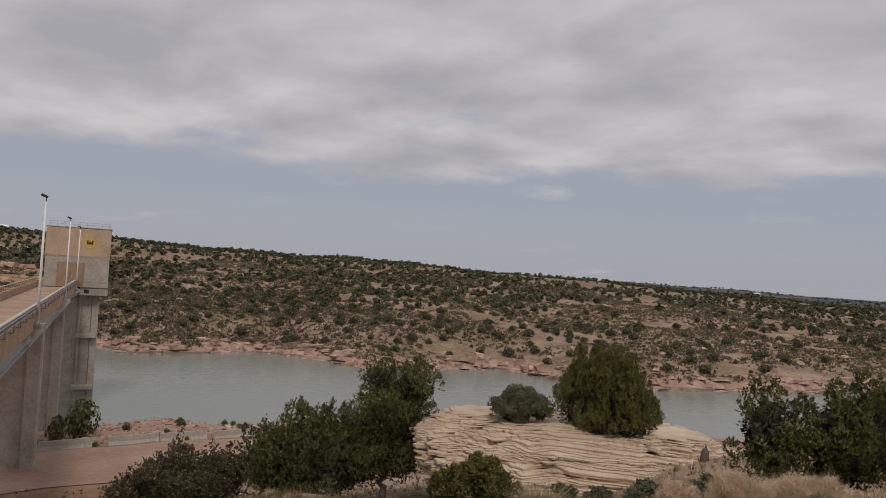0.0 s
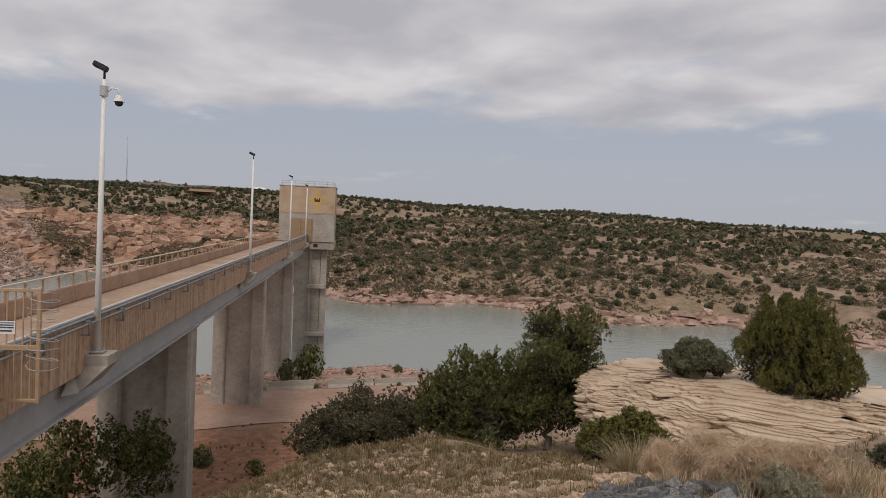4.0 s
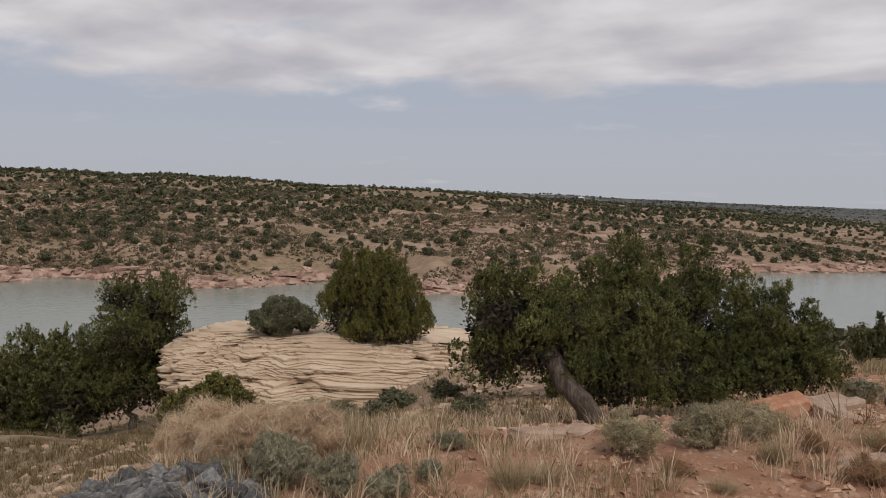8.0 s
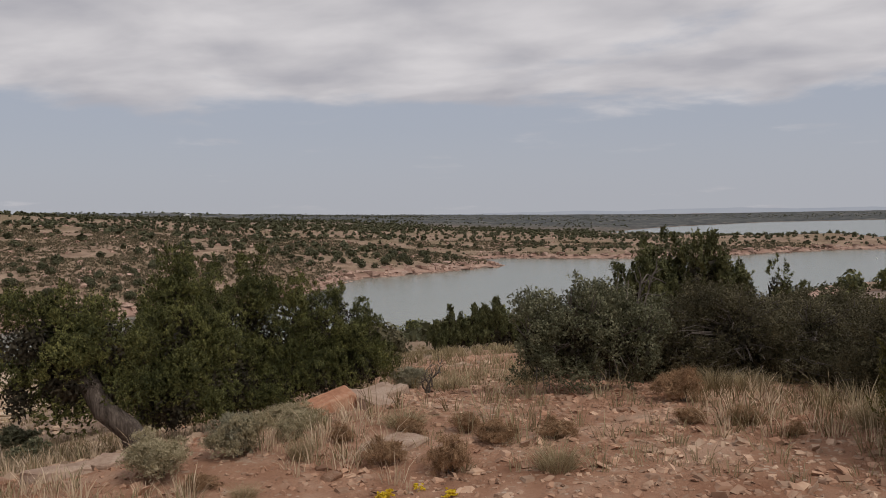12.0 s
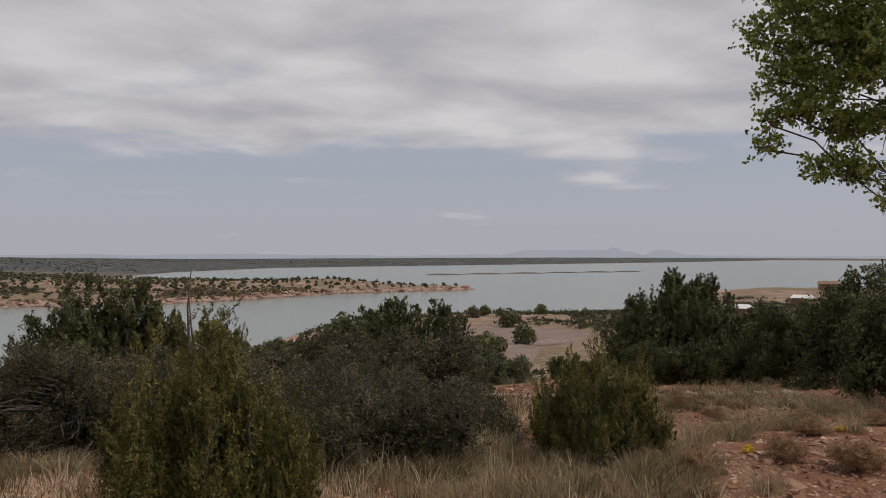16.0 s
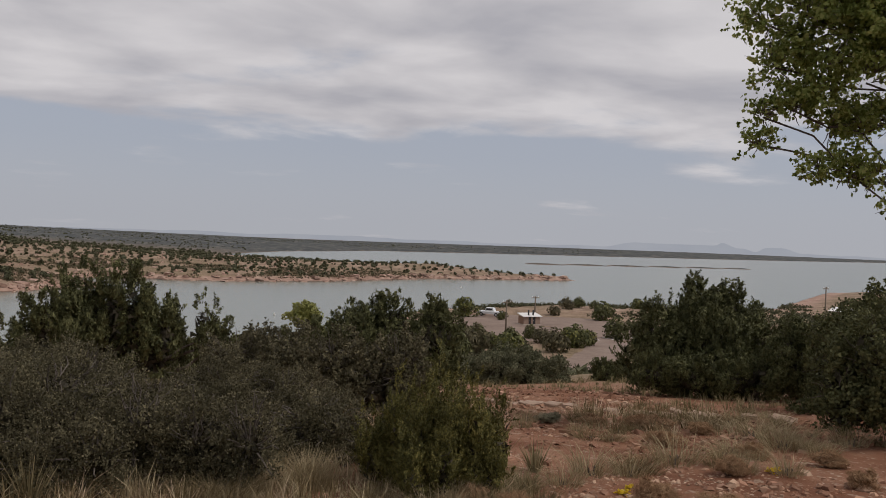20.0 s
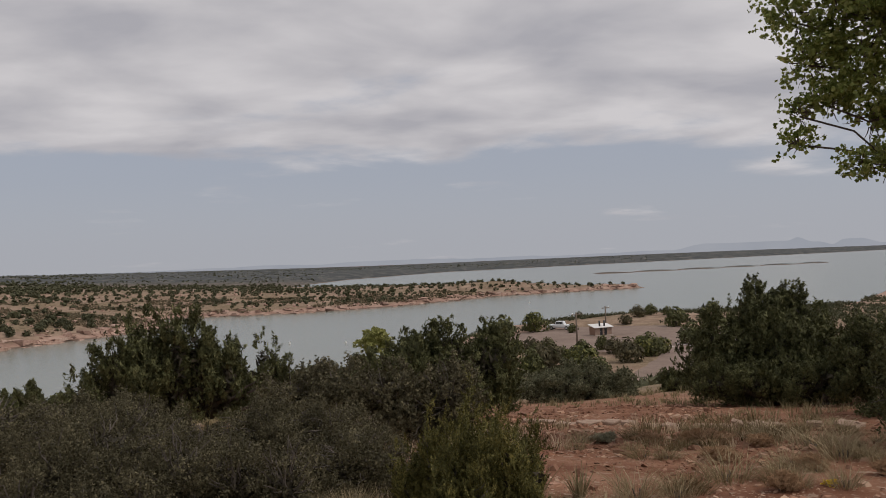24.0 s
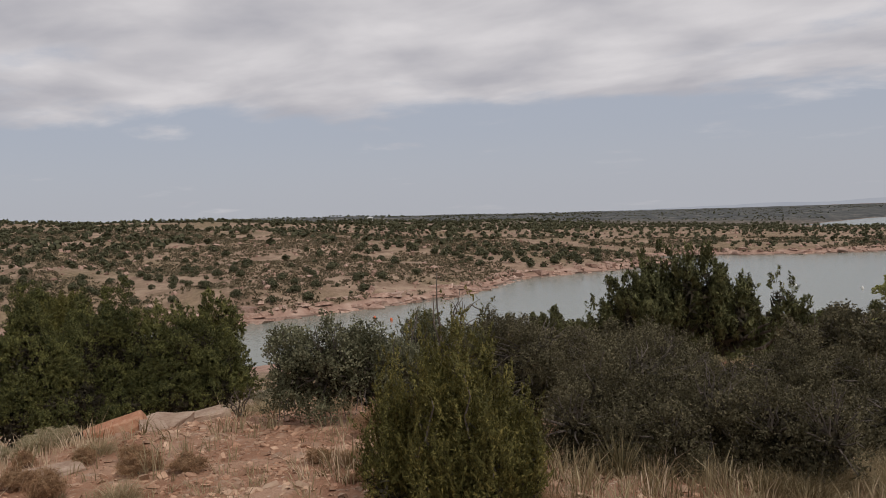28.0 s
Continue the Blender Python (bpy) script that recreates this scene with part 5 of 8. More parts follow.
P_RUST = [(7.29, 2.03, 0.17, 0.08), (8.14, 1.68, 0.15, 0.12), (8.42, 0.53, 0.22, 0.12), (8.46, 1.04, 0.19, 0.13), (7.75, 0.94, 0.24, 0.21), (9.55, -0.16, 0.34, 0.23), (8.76, -0.5, 0.19, 0.11), (8.46, -0.72, 0.12, 0.09), (8.11, -1.22, 0.11, 0.14), (8.09, -1.54, 0.16, 0.16), (8.17, -1.94, 0.24, 0.21), (8.41, 0.78, 0.12, 0.09), (9.39, -4.15, 0.21, 0.17), (9.13, -4.33, 0.3, 0.2), (9.47, -5.24, 0.29, 0.18), (9.11, -5.55, 0.39, 0.21), (10.75, -7.27, 0.3, 0.15), (12.98, -6.68, 0.28, 0.18), (12.94, -6.78, 0.53, 0.16), (10.4, -6.25, 0.28, 0.16), (9.93, -6.99, 0.23, 0.15), (8.32, 1.33, 0.18, 0.11), (8.28, 0.81, 0.24, 0.14), (7.83, 1.33, 0.22, 0.14), (8.8, -0.21, 0.2, 0.1), (11.2, -6.9, 0.3, 0.14), (11.8, -6.4, 0.34, 0.15), (12.5, -7.1, 0.3, 0.14), (10.7, -5.7, 0.22, 0.12), (13.4, -6.3, 0.3, 0.12)]
P_CLUMP = [(6.03, 4.15, 0.48, 0.33), (5.95, 3.59, 0.48, 0.32), (6.1, 3.46, 0.37, 0.27), (6.27, 4.94, 0.4, 0.29), (5.84, 3.63, 0.42, 0.28)]
P_SAGE = [(5.74, 3.15, 0.28, 0.25), (5.84, 2.91, 0.22, 0.2), (5.81, 3.33, 0.24, 0.19), (5.97, 2.72, 0.22, 0.15), (5.64, 3.46, 0.16, 0.13), (6.26, 2.74, 0.13, 0.1), (6.73, 3.03, 0.18, 0.12), (7.81, 2.14, 0.31, 0.23), (11.17, 2.32, 0.34, 0.2), (13.46, -5.85, 0.3, 0.13)]
P_RABBIT = [(7.37, 2.34, 0.37, 0.25), (7.73, 2.11, 0.32, 0.23), (8.12, 2.0, 0.2, 0.14), (8.55, 2.11, 0.36, 0.16), (8.92, 2.53, 0.33, 0.14)]
P_GREEN = [(29.73, 44.21, 3.12, 1.56), (15.36, 14.48, 0.75, 0.5), (16.68, 14.01, 0.95, 0.5), (15.75, 11.5, 0.75, 0.42), (15.61, 13.6, 0.7, 0.4), (17.13, 17.61, 0.8, 0.5), (11.48, 7.0, 0.51, 0.29), (18.36, 21.5, 1.07, 0.54)]
P_YUCCA = [(10.46, -4.52, 0.35, 0.29), (10.46, -4.83, 0.26, 0.26), (9.18, -1.94, 0.24, 0.31), (10.16, -4.39, 0.28, 0.32), (9.89, -2.27, 0.2, 0.27)]
P_FLOWER = [(7.32, 1.11, 0.1, 0.06), (7.5, 1.01, 0.07, 0.04), (7.43, 0.85, 0.08, 0.05), (9.75, -5.19, 0.11, 0.05), (10.42, -6.62, 0.12, 0.06), (9.9, -5.3, 0.07, 0.04)]

# ---- trees and shrubs ----
def grounded(blobs):
    """The same masses of foliage, drawn out down to near the ground."""
    out = []
    for x, y, z, rx, rz in blobs:
        foot, top = height_at(x, y) + 0.08, z + rz
        h = max((top - foot) / 2, rz)
        out.append((x, y, top - h, rx, h))
    return out


def shoots(cx, cy, radius, top, edge, n, r, seed, leaders=()):
    """Upright shoots round a centre, tallest in the middle, each a chain of tapering masses from the ground to its own tip."""
    rng = np.random.default_rng(seed)
    rows = []
    for i in range(n):
        a, k = i * 2.4 + rng.uniform(-0.4, 0.4), math.sqrt((i + 0.3) / n)
        x, y = cx + 0.55 * radius * k * math.cos(a), cy + 0.55 * radius * k * math.sin(a)
        tip = top + (edge - top) * k ** 1.5 + rng.uniform(-0.2, 0.1)
        foot = height_at(x, y) + 0.02
        w = r * rng.uniform(0.75, 1.2)
        for j, (lo, hi, wide) in enumerate(((0.0, 0.5, 1.25), (0.3, 0.8, 1.0), (0.66, 1.0, 0.55))):
            out = 1 + 0.8 * (lo + hi) / 2
            rows.append((cx + (x - cx) * out, cy + (y - cy) * out, foot + (tip - foot) * (lo + hi) / 2, w * wide, (tip - foot) * (hi - lo) / 2))
    for dx, dy, tip, w in leaders:
        foot = top - 0.3
        rows.append((cx + dx, cy + dy, (tip + foot) / 2, w, (tip - foot) / 2))
    return rows


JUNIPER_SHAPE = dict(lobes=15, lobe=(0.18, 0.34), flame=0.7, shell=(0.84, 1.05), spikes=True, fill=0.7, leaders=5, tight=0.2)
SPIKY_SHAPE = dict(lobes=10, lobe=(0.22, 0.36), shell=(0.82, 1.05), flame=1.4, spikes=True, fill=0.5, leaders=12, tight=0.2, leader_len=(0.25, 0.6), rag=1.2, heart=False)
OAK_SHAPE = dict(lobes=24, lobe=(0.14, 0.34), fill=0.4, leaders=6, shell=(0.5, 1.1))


def plant_all():
    make_tree("juniper_tree", "dark green one-seed juniper below the pale rock outcrop", "tree", B_JUN1[:3] + grounded(B_JUN1[3:]), M_JUNIPER, 11, 14000, 15, (0.052, 0.024), 0.12, 0.5, trunk_r=0.12, rag=0.6, **JUNIPER_SHAPE)
    make_tree("juniper_shrub", "dark spiky juniper shrub on the slope above the road", "shrub", B_JUN1B, M_JUNIPER, 12, 4200, 14, (0.085, 0.036), 0.19, 0.7, trunk_r=0.08, skirt=True, **SPIKY_SHAPE)
    make_tree("scrub_thicket", "dense dark grey-green scrub beside the dirt road", "shrub", B_SCRUB1, M_OAK, 13, 4600, 12, (0.10, 0.06), 0.22, 0.4, trunk_r=0.08, skirt=True, **OAK_SHAPE)
    make_tree("round_juniper", "rounded yellow-green juniper growing on the rock outcrop", "tree", B_RBUSH, M_JUNIPER_YELLOW, 14, 17000, 16, (0.046, 0.02), 0.12, 0.7, trunk_r=0.12, rag=0.7, heart=False, lobes=30, lobe=(0.11, 0.19), flame=2.0, shell=(0.85, 1.04), spikes=True, fill=0.8, tight=0.2)
    make_tree("scrub_shrub", "low grey-green shrub on the edge of the pale rock", "shrub", B_BUSH3, M_OAK_GREY, 15, 5200, 11, (0.055, 0.034), 0.13, 0.4, trunk_r=0.04, twigs=60, lobes=12, lobe=(0.3, 0.5), fill=0.8, shell=(0.7, 1.05))
    low_boughs = [(x, y, height_at(x, y) + 0.27, 0.36, 0.27) for x, y in ((9.3, 3.62), (9.8, 3.42), (10.25, 3.3), (10.65, 3.05), (10.95, 2.8))]
    make_tree("leaning_juniper", "broad juniper with a leaning shaggy trunk and dense green foliage", "tree", B_BIGL + grounded(B_BIGM + B_BIGR) + low_boughs, M_JUNIPER, 16, 30000, 18, (0.0155, 0.008), 0.042, 0.5, trunk_r=0.075, base=(8.62, 3.3), trunk_to=(8.35, 3.75, 16.8), rag=1.1, heart=False, limb=0.07, reach=0.85, lobes=11, lobe=(0.22, 0.4), flame=0.7, shell=(0.84, 1.05), spikes=True, fill=1.0, leaders=4, tight=0.22)
    make_tree("juniper_row", "row of dark pointed junipers on the slope", "tree", B_SPK, M_JUNIPER_DARK, 17, 5200, 13, (0.06, 0.024), 0.12, 0.85, trunk_r=0.06, lobes=8, lobe=(0.3, 0.5), shell=(0.82, 1.05), flame=1.2, spikes=True, fill=0.4, tight=0.2, leaders=1, heart=False)
    make_tree("oak_scrub", "grey-green scrub oak with bare dead branches", "shrub", B_OAKA + B_BUSHE, M_OAK_GREY, 18, 14000, 10, (0.019, 0.013), 0.07, 0.35, trunk_r=0.04, twigs=200, skirt=True, **OAK_SHAPE)
    make_tree("tall_juniper", "tall dark juniper with pointed lobes standing over scrub", "tree", B_JUN5, M_JUNIPER_DARK, 19, 7500, 13, (0.066, 0.026), 0.14, 0.8, trunk_r=0.08, base=(18.7, -0.3), skirt=True, **SPIKY_SHAPE)
    make_tree("oak_scrub", "low grey scrub oak thick with twigs", "shrub", B_OAKB, M_OAK, 20, 8600, 11, (0.018, 0.012), 0.07, 0.35, trunk_r=0.035, twigs=200, skirt=True, **OAK_SHAPE)
    make_tree("young_juniper", "upright feathery olive-green young juniper on red dirt", "shrub", shoots(8.2, -1.46, 0.46, 17.5, 17.06, 24, 0.078, 7, ((0.0, 0.07, 17.66, 0.032), (0.05, -0.12, 17.56, 0.042))), M_YOUNG, 21, 7500, 38, (0.017, 0.0062), 0.11, 0.85, trunk_r=0.03, twigs=60, skirt=True, lobes=5, lobe=(0.3, 0.5), flame=2.2, spikes=True, fill=0.4, tight=0.12, leaders=2, leader_len=(0.9, 2.4), rag=1.0, heart=False)
    make_tree("oak_scrub", "broad dark grey scrub oak with fine bare twigs", "shrub", B_OAKC, M_OAK, 22, 12500, 11, (0.017, 0.0115), 0.07, 0.35, trunk_r=0.035, twigs=700, skirt=True, **OAK_SHAPE)
    make_tree("oak_scrub", "rounded dark grey scrub oak behind dry grass", "shrub", B_OAKD + B_OAKG, M_OAK, 23, 14500, 11, (0.018, 0.012), 0.07, 0.35, trunk_r=0.035, twigs=620, skirt=True, **OAK_SHAPE)
    make_tree("oak_scrub", "dark tangled scrub oak between the junipers", "shrub", B_OAKE, M_OAK, 31, 11000, 11, (0.017, 0.0115), 0.07, 0.35, trunk_r=0.035, twigs=700, skirt=True, **OAK_SHAPE)
    make_tree("oak_scrub", "dark twiggy scrub oak standing in dry grass", "shrub", B_OAKF + B_OAKN, M_OAK, 35, 19000, 11, (0.015, 0.01), 0.06, 0.35, trunk_r=0.03, twigs=620, skirt=True, **OAK_SHAPE)
    make_tree("oak_scrub", "dark scrub oak thick with twigs below the crest", "shrub", B_RSHRUB, M_OAK, 33, 4600, 10, (0.036, 0.023), 0.10, 0.35, trunk_r=0.04, twigs=220, skirt=True, **OAK_SHAPE)
    make_tree("juniper_tree", "bushy green juniper on the stony shoulder beyond the leaning one", "tree", B_JUN9, M_JUNIPER, 36, 6500, 13, (0.06, 0.028), 0.11, 0.5, trunk_r=0.09, skirt=True, **JUNIPER_SHAPE)
    make_tree("green_shrub", "rounded olive-green shrub in front of the rock outcrop", "shrub", B_FRONTB, M_JUNIPER_YELLOW, 37, 3600, 12, (0.07, 0.036), 0.14, 0.4, trunk_r=0.05, skirt=True, **JUNIPER_SHAPE)
    make_tree("scrub_thicket", "dark green scrub on the slope above the road", "shrub", B_LOWL, M_JUNIPER_DARK, 34, 2600, 12, (0.1, 0.045), 0.2, 0.5, trunk_r=0.06, skirt=True, **JUNIPER_SHAPE)
    make_tree("small_juniper", "small bushy green juniper at the edge of the clearing", "shrub", shoots(9.84, -4.02, 0.56, 17.14, 16.72, 24, 0.088, 8), M_YOUNG, 24, 6800, 36, (0.019, 0.007), 0.10, 0.75, trunk_r=0.03, twigs=40, skirt=True, lobes=5, lobe=(0.3, 0.5), flame=2.0, spikes=True, fill=0.4, tight=0.13, leaders=2, leader_len=(0.8, 2.2), rag=1.0, heart=False)
    make_tree("juniper_tree", "rounded dark juniper below the crest of the knoll", "tree", B_JUN6, M_JUNIPER_DARK, 25, 5500, 12, (0.06, 0.026), 0.12, 0.55, trunk_r=0.07, skirt=True, **JUNIPER_SHAPE)
    make_tree("juniper_tree", "wide dark juniper with two rounded heads", "tree", B_JUN7, M_JUNIPER_DARK, 26, 8500, 12, (0.06, 0.026), 0.12, 0.65, trunk_r=0.09, skirt=True, **SPIKY_SHAPE)
    make_tree("oak_scrub", "dark shaded scrub under the cottonwood", "shrub", B_DUSKR + B_DUSKN, M_JUNIPER_DARK, 27, 9500, 10, (0.04, 0.024), 0.11, 0.4, trunk_r=0.05, twigs=200, skirt=True, **OAK_SHAPE)
    make_tree("scrub_thicket", "rounded green scrub on the slope below", "shrub", B_MIDB, M_OAK_GREY, 28, 7000, 11, (0.045, 0.028), 0.12, 0.4, trunk_r=0.05, twigs=120, skirt=True, **OAK_SHAPE)
    make_tree("scrub_thicket", "rounded green scrub on the slope below", "shrub", B_MIDB2, M_JUNIPER_DARK, 29, 2200, 11, (0.05, 0.024), 0.12, 0.6, trunk_r=0.05, skirt=True, **JUNIPER_SHAPE)
    make_tree("juniper_shrub", "low dark juniper scrub on the edge of the crest", "shrub", B_DUSKL, M_JUNIPER_DARK, 38, 9000, 11, (0.04, 0.02), 0.1, 0.55, trunk_r=0.05, limb=0.25, skirt=True, **JUNIPER_SHAPE)
    make_tree("cottonwood_tree", "tall cottonwood with airy green leaves and bare lower twigs", "tree", B_COT, M_COTTONWOOD, 30, 4300, 9, (0.048, 0.042), 0.15, -0.1, trunk_r=0.10, base=(12.1, -10.0), shell=(0.3, 1.1), twigs=420, lobes=13, lobe=(0.2, 0.4), limb=0.09, heart=False, trunk_to=(11.6, -10.4, 20.5), reach=0.35)


plant_all()


# ---- far junipers ----
def far_crown(seed, leaves, leaf):
    """A low rounded juniper crown, a little lumpy, of leaf sprays that lie over one another."""
    rng = np.random.default_rng(seed)
    lumps = np.array([(0.42 * math.cos(2.1 * i + seed), 0.42 * math.sin(2.1 * i + seed), rng.uniform(0.35, 0.75), rng.uniform(0.5, 0.68)) for i in range(4)] + [(0, 0, 0.85, 0.62)])
    pick = rng.integers(0, len(lumps), leaves)
    d = unit(rng.normal(size=(leaves, 3)) + (0, 0, 0.25))
    c = lumps[pick, :3] + d * (lumps[pick, 3] * rng.uniform(0.72, 1.06, leaves))[:, None] * (1, 1, 0.95)
    c[:, 2] = np.maximum(c[:, 2], 0.06)
    along = unit(rng.normal(size=(leaves, 3)) + (0, 0, 0.7))
    along = unit(along - 0.8 * (along * d).sum(1, keepdims=True) * d)
    v, f = leaf_quads(c, along, leaf[0], leaf[1], rng, d)
    return v, f


def scatter_far():
    """Places for the far junipers: an uneven grid, open on the slopes and closer on the heights."""
    rng = np.random.default_rng(5)
    cell = 4.7
    gx, gy = np.meshgrid(np.arange(-420, 640, cell), np.arange(-420, 640, cell))
    x, y = gx.ravel() + rng.uniform(-0.46, 0.46, gx.size) * cell, gy.ravel() + rng.uniform(-0.46, 0.46, gx.size) * cell
    r, az = np.hypot(x - 4, y + 1.5), np.degrees(np.arctan2(x - 4, y + 1.5))
    ok = (r > 60) & (r < 620) & (az > -44) & (az < 140)
    x, y, r, az = x[ok], y[ok], r[ok], az[ok]
    d, side = shore_distance(x, y)
    dens = np.clip(0.62 - 0.14 * smooth(28, 48, az) + 0.22 * smooth(70, 82, az) + 0.16 * smooth(60, 10, d) * smooth(45, 30, az) + 0.8 * fractal(x * 0.022, y * 0.022, 51, 3) + 0.12 * smooth(30, 5, az), 0.14, 0.95)
    scar = np.hypot((x + 5) / 48, (y - 262) / 62) < 1 + 0.5 * fractal(x * 0.05, y * 0.05, 55)
    toe = (x + 25) * -0.9825 + (y - 220) * 0.1856
    on_face = (y > 214) & (x + 25 < -0.19 * (y - 220) + 4) & (toe < 58) & (y < 420)
    keep = (side == 1) & ~(scar & (rng.uniform(0, 1, len(x)) < 0.96)) & ~on_face & (d > 5) & (rng.uniform(0, 1, len(x)) < dens * smooth(1, 8, d))
    behind = (side == 0) & (y > 100) & (d > 58) & (rng.uniform(0, 1, len(x)) < 0.85)
    keep = keep | behind
    # thinner wood right out to the skyline
    m = 30000
    az2, r2 = np.radians(rng.uniform(-44, 112, m)), rng.uniform(620, 1700, m)
    x2, y2 = 4 + r2 * np.sin(az2), -1.5 + r2 * np.cos(az2)
    d2, _ = shore_distance(x2, y2)
    k2 = (d2 > 8) & (fractal(x2 * 0.006, y2 * 0.006, 53, 3) > -0.2) & (rng.uniform(0, 1, m) < 0.45)
    return np.r_[x[keep], x2[k2]], np.r_[y[keep], y2[k2]], np.r_[r[keep], r2[k2]], rng


def plant_far():
    x, y, r, rng = scatter_far()
    z = ground_height(x, y)
    size = rng.uniform(0.9, 1.65, len(x)) * np.where(r > 620, 0.8, 1) * np.where(r < 230, 0.82, 1) * np.where(rng.uniform(0, 1, len(x)) < 0.3, 0.55, 1)
    size = size * np.where(np.degrees(np.arctan2(x - 4, y + 1.5)) > 72, 0.74, 1)
    near = np.argsort(r)[:240]
    chosen = np.zeros(len(x), bool)
    chosen[near] = True
    kinds = []
    for k in range(6):
        ob = thing("hillside_juniper", Matrix.Identity(4), "dark green rounded juniper dotting the dry far hillside", "tree", "junipers on the far hillside")
        tube("trunk", [(0, 0, -0.3), (0.03, 0.02, 0.3), (0.0, 0.05, 0.7)], [0.12, 0.09, 0.05], M_BARK, ob, 5)
        v, f = far_crown(70 + k, 420, (0.30, 0.2))
        hang("crown", mesh_from("crown", v, f, M_WOODLAND), ob)
        kinds.append(ob)
    for c, i in enumerate(near):
        m = pose(x[i], y[i], z[i] - 0.05, 0, 0, rng.uniform(0, 360)) @ Matrix.Diagonal((size[i] * 1.12, size[i] * 1.12, size[i], 1))
        if c < 6:
            kinds[c].matrix_world = m
        else:
            o = copy_thing(kinds[c % 6], m)
            o.matrix_world = m
    # the rest of the wood, joined
    for lo, hi, leaves, leaf in ((0, 270, 110, (0.52, 0.36)), (270, 620, 22, (0.95, 0.75)), (620, 5000, 9, (1.4, 1.1))):
        arrays = [far_crown(120 + k, leaves, leaf)[0] for k in range(8)]
        vs = []
        for i in np.where((r >= lo) & (r < hi) & ~chosen)[0]:
            a = rng.uniform(0, 6.28)
            v = arrays[i % 8]
            c, q = math.cos(a) * size[i] * 1.12, math.sin(a) * size[i] * 1.12
            vs.append(np.stack([v[:, 0] * c - v[:, 1] * q + x[i], v[:, 0] * q + v[:, 1] * c + y[i], v[:, 2] * size[i] + z[i] - 0.05], 1))
        v = np.concatenate(vs)
        ob = new("far_juniper_wood", mesh_from("far_juniper_wood", v, np.arange(len(v)).reshape(-1, 4), M_WOODLAND))
        tagged(ob, "open juniper woodland covering the far hills", "woodland", kind="stuff")


plant_far()


def plant_hillside_brush():
    """Low grey brush between the far junipers."""
    rng = np.random.default_rng(71)
    n = 90000
    az, r = np.radians(rng.uniform(-16, 100, n)), np.sqrt(rng.uniform(100**2, 360**2, n))
    x, y = 4 + r * np.sin(az), -1.5 + r * np.cos(az)
    d, side = shore_distance(x, y)
    keep = (side == 1) & ~((y > 214) & (x + 25 < -0.19 * (y - 220))) & (d > 2.0) & (fractal(x * 0.06, y * 0.06, 57) > -0.24 + 0.1 * smooth(30, 50, np.degrees(az)))
    # thicker along the foot of the slope
    m = 34000
    az2, r2 = np.radians(rng.uniform(-16, 34, m)), np.sqrt(rng.uniform(95**2, 260**2, m))
    x2, y2 = 4 + r2 * np.sin(az2), -1.5 + r2 * np.cos(az2)
    d2, side2 = shore_distance(x2, y2)
    k2 = (side2 == 1) & (d2 > 3) & (d2 < 45) & (rng.random(m) < smooth(34, 12, np.degrees(az2))) & ~((y2 > 214) & (x2 + 25 < -0.19 * (y2 - 220)))
    x, y = np.r_[x[keep], x2[k2]], np.r_[y[keep], y2[k2]]
    z = ground_height(x, y)
    k = 6
    c = np.repeat(np.stack([x, y, z + 0.15], 1), k, 0)
    m = len(c)
    s = np.repeat(rng.uniform(0.25, 0.75, len(x)), k)
    c = c + rng.normal(size=(m, 3)) * s[:, None] * (0.5, 0.5, 0.25)
    along = unit(rng.normal(size=(m, 3)) + (0, 0, 1.0))
    v, f = leaf_spikes(c, along, 0.62, 0.42, rng)
    tagged(new("hillside_brush", mesh_from("hillside_brush", v, f, M_BRUSH)), "low grey-green brush on the far hillside", "brush", kind="stuff")


plant_hillside_brush()

# ---- rock, stones and small plants of the knoll ----
M_REDROCK = material("red_sandstone", [(0.33, 0.15, 0.085), (0.44, 0.22, 0.13), (0.52, 0.33, 0.22)], 2.5, 0.95, 0.015, 9, per_object=0.15)
M_STONE = material("buff_stone_chips", [(0.27, 0.135, 0.08), (0.36, 0.205, 0.13), (0.46, 0.305, 0.21)], 3.0, 0.95, 0.01, 8, per_object=0.25)
M_SLOPE_STONE = material("tan_slope_stone", [(0.25, 0.165, 0.11), (0.36, 0.255, 0.175), (0.47, 0.355, 0.255)], 0.8, 0.95, 0.0, 8, island=0.35)
M_OLIVE_GRASS = leaf_material("olive_brown_grass", [(0.085, 0.062, 0.027), (0.17, 0.125, 0.06), (0.3, 0.23, 0.125)], rough=0.9)
M_CHIPS = material("scattered_stone_chips", [(0.29, 0.15, 0.092), (0.385, 0.235, 0.155), (0.51, 0.365, 0.26)], 0.8, 0.95, 0.0, 8, island=0.3)
M_REDCHIPS = material("red_stone_chips", [(0.18, 0.085, 0.05), (0.26, 0.135, 0.085), (0.38, 0.24, 0.165)], 0.8, 0.95, 0.0, 8, island=0.3)
M_BASALT = material("dark_grey_riprap", [(0.06, 0.06, 0.063), (0.15, 0.146, 0.142), (0.31, 0.297, 0.275)], 6.0, 0.85, 0.01, 8, per_object=0.5)
M_SLAB = material("buff_grey_slab", [(0.28, 0.185, 0.13), (0.38, 0.27, 0.2), (0.46, 0.35, 0.27)], 4.0, 0.95, 0.012, 8)
M_RIPRAP = material("dam_riprap_stone", [(0.2, 0.132, 0.103), (0.31, 0.22, 0.175), (0.45, 0.345, 0.285)], 0.3, 0.95, 0.05, 8, island=0.5)
M_LEDGE = material("pink_ledge_rock", [(0.24, 0.145, 0.11), (0.36, 0.235, 0.18), (0.5, 0.37, 0.3)], 0.25, 0.95, 0.06, 8, island=0.22)
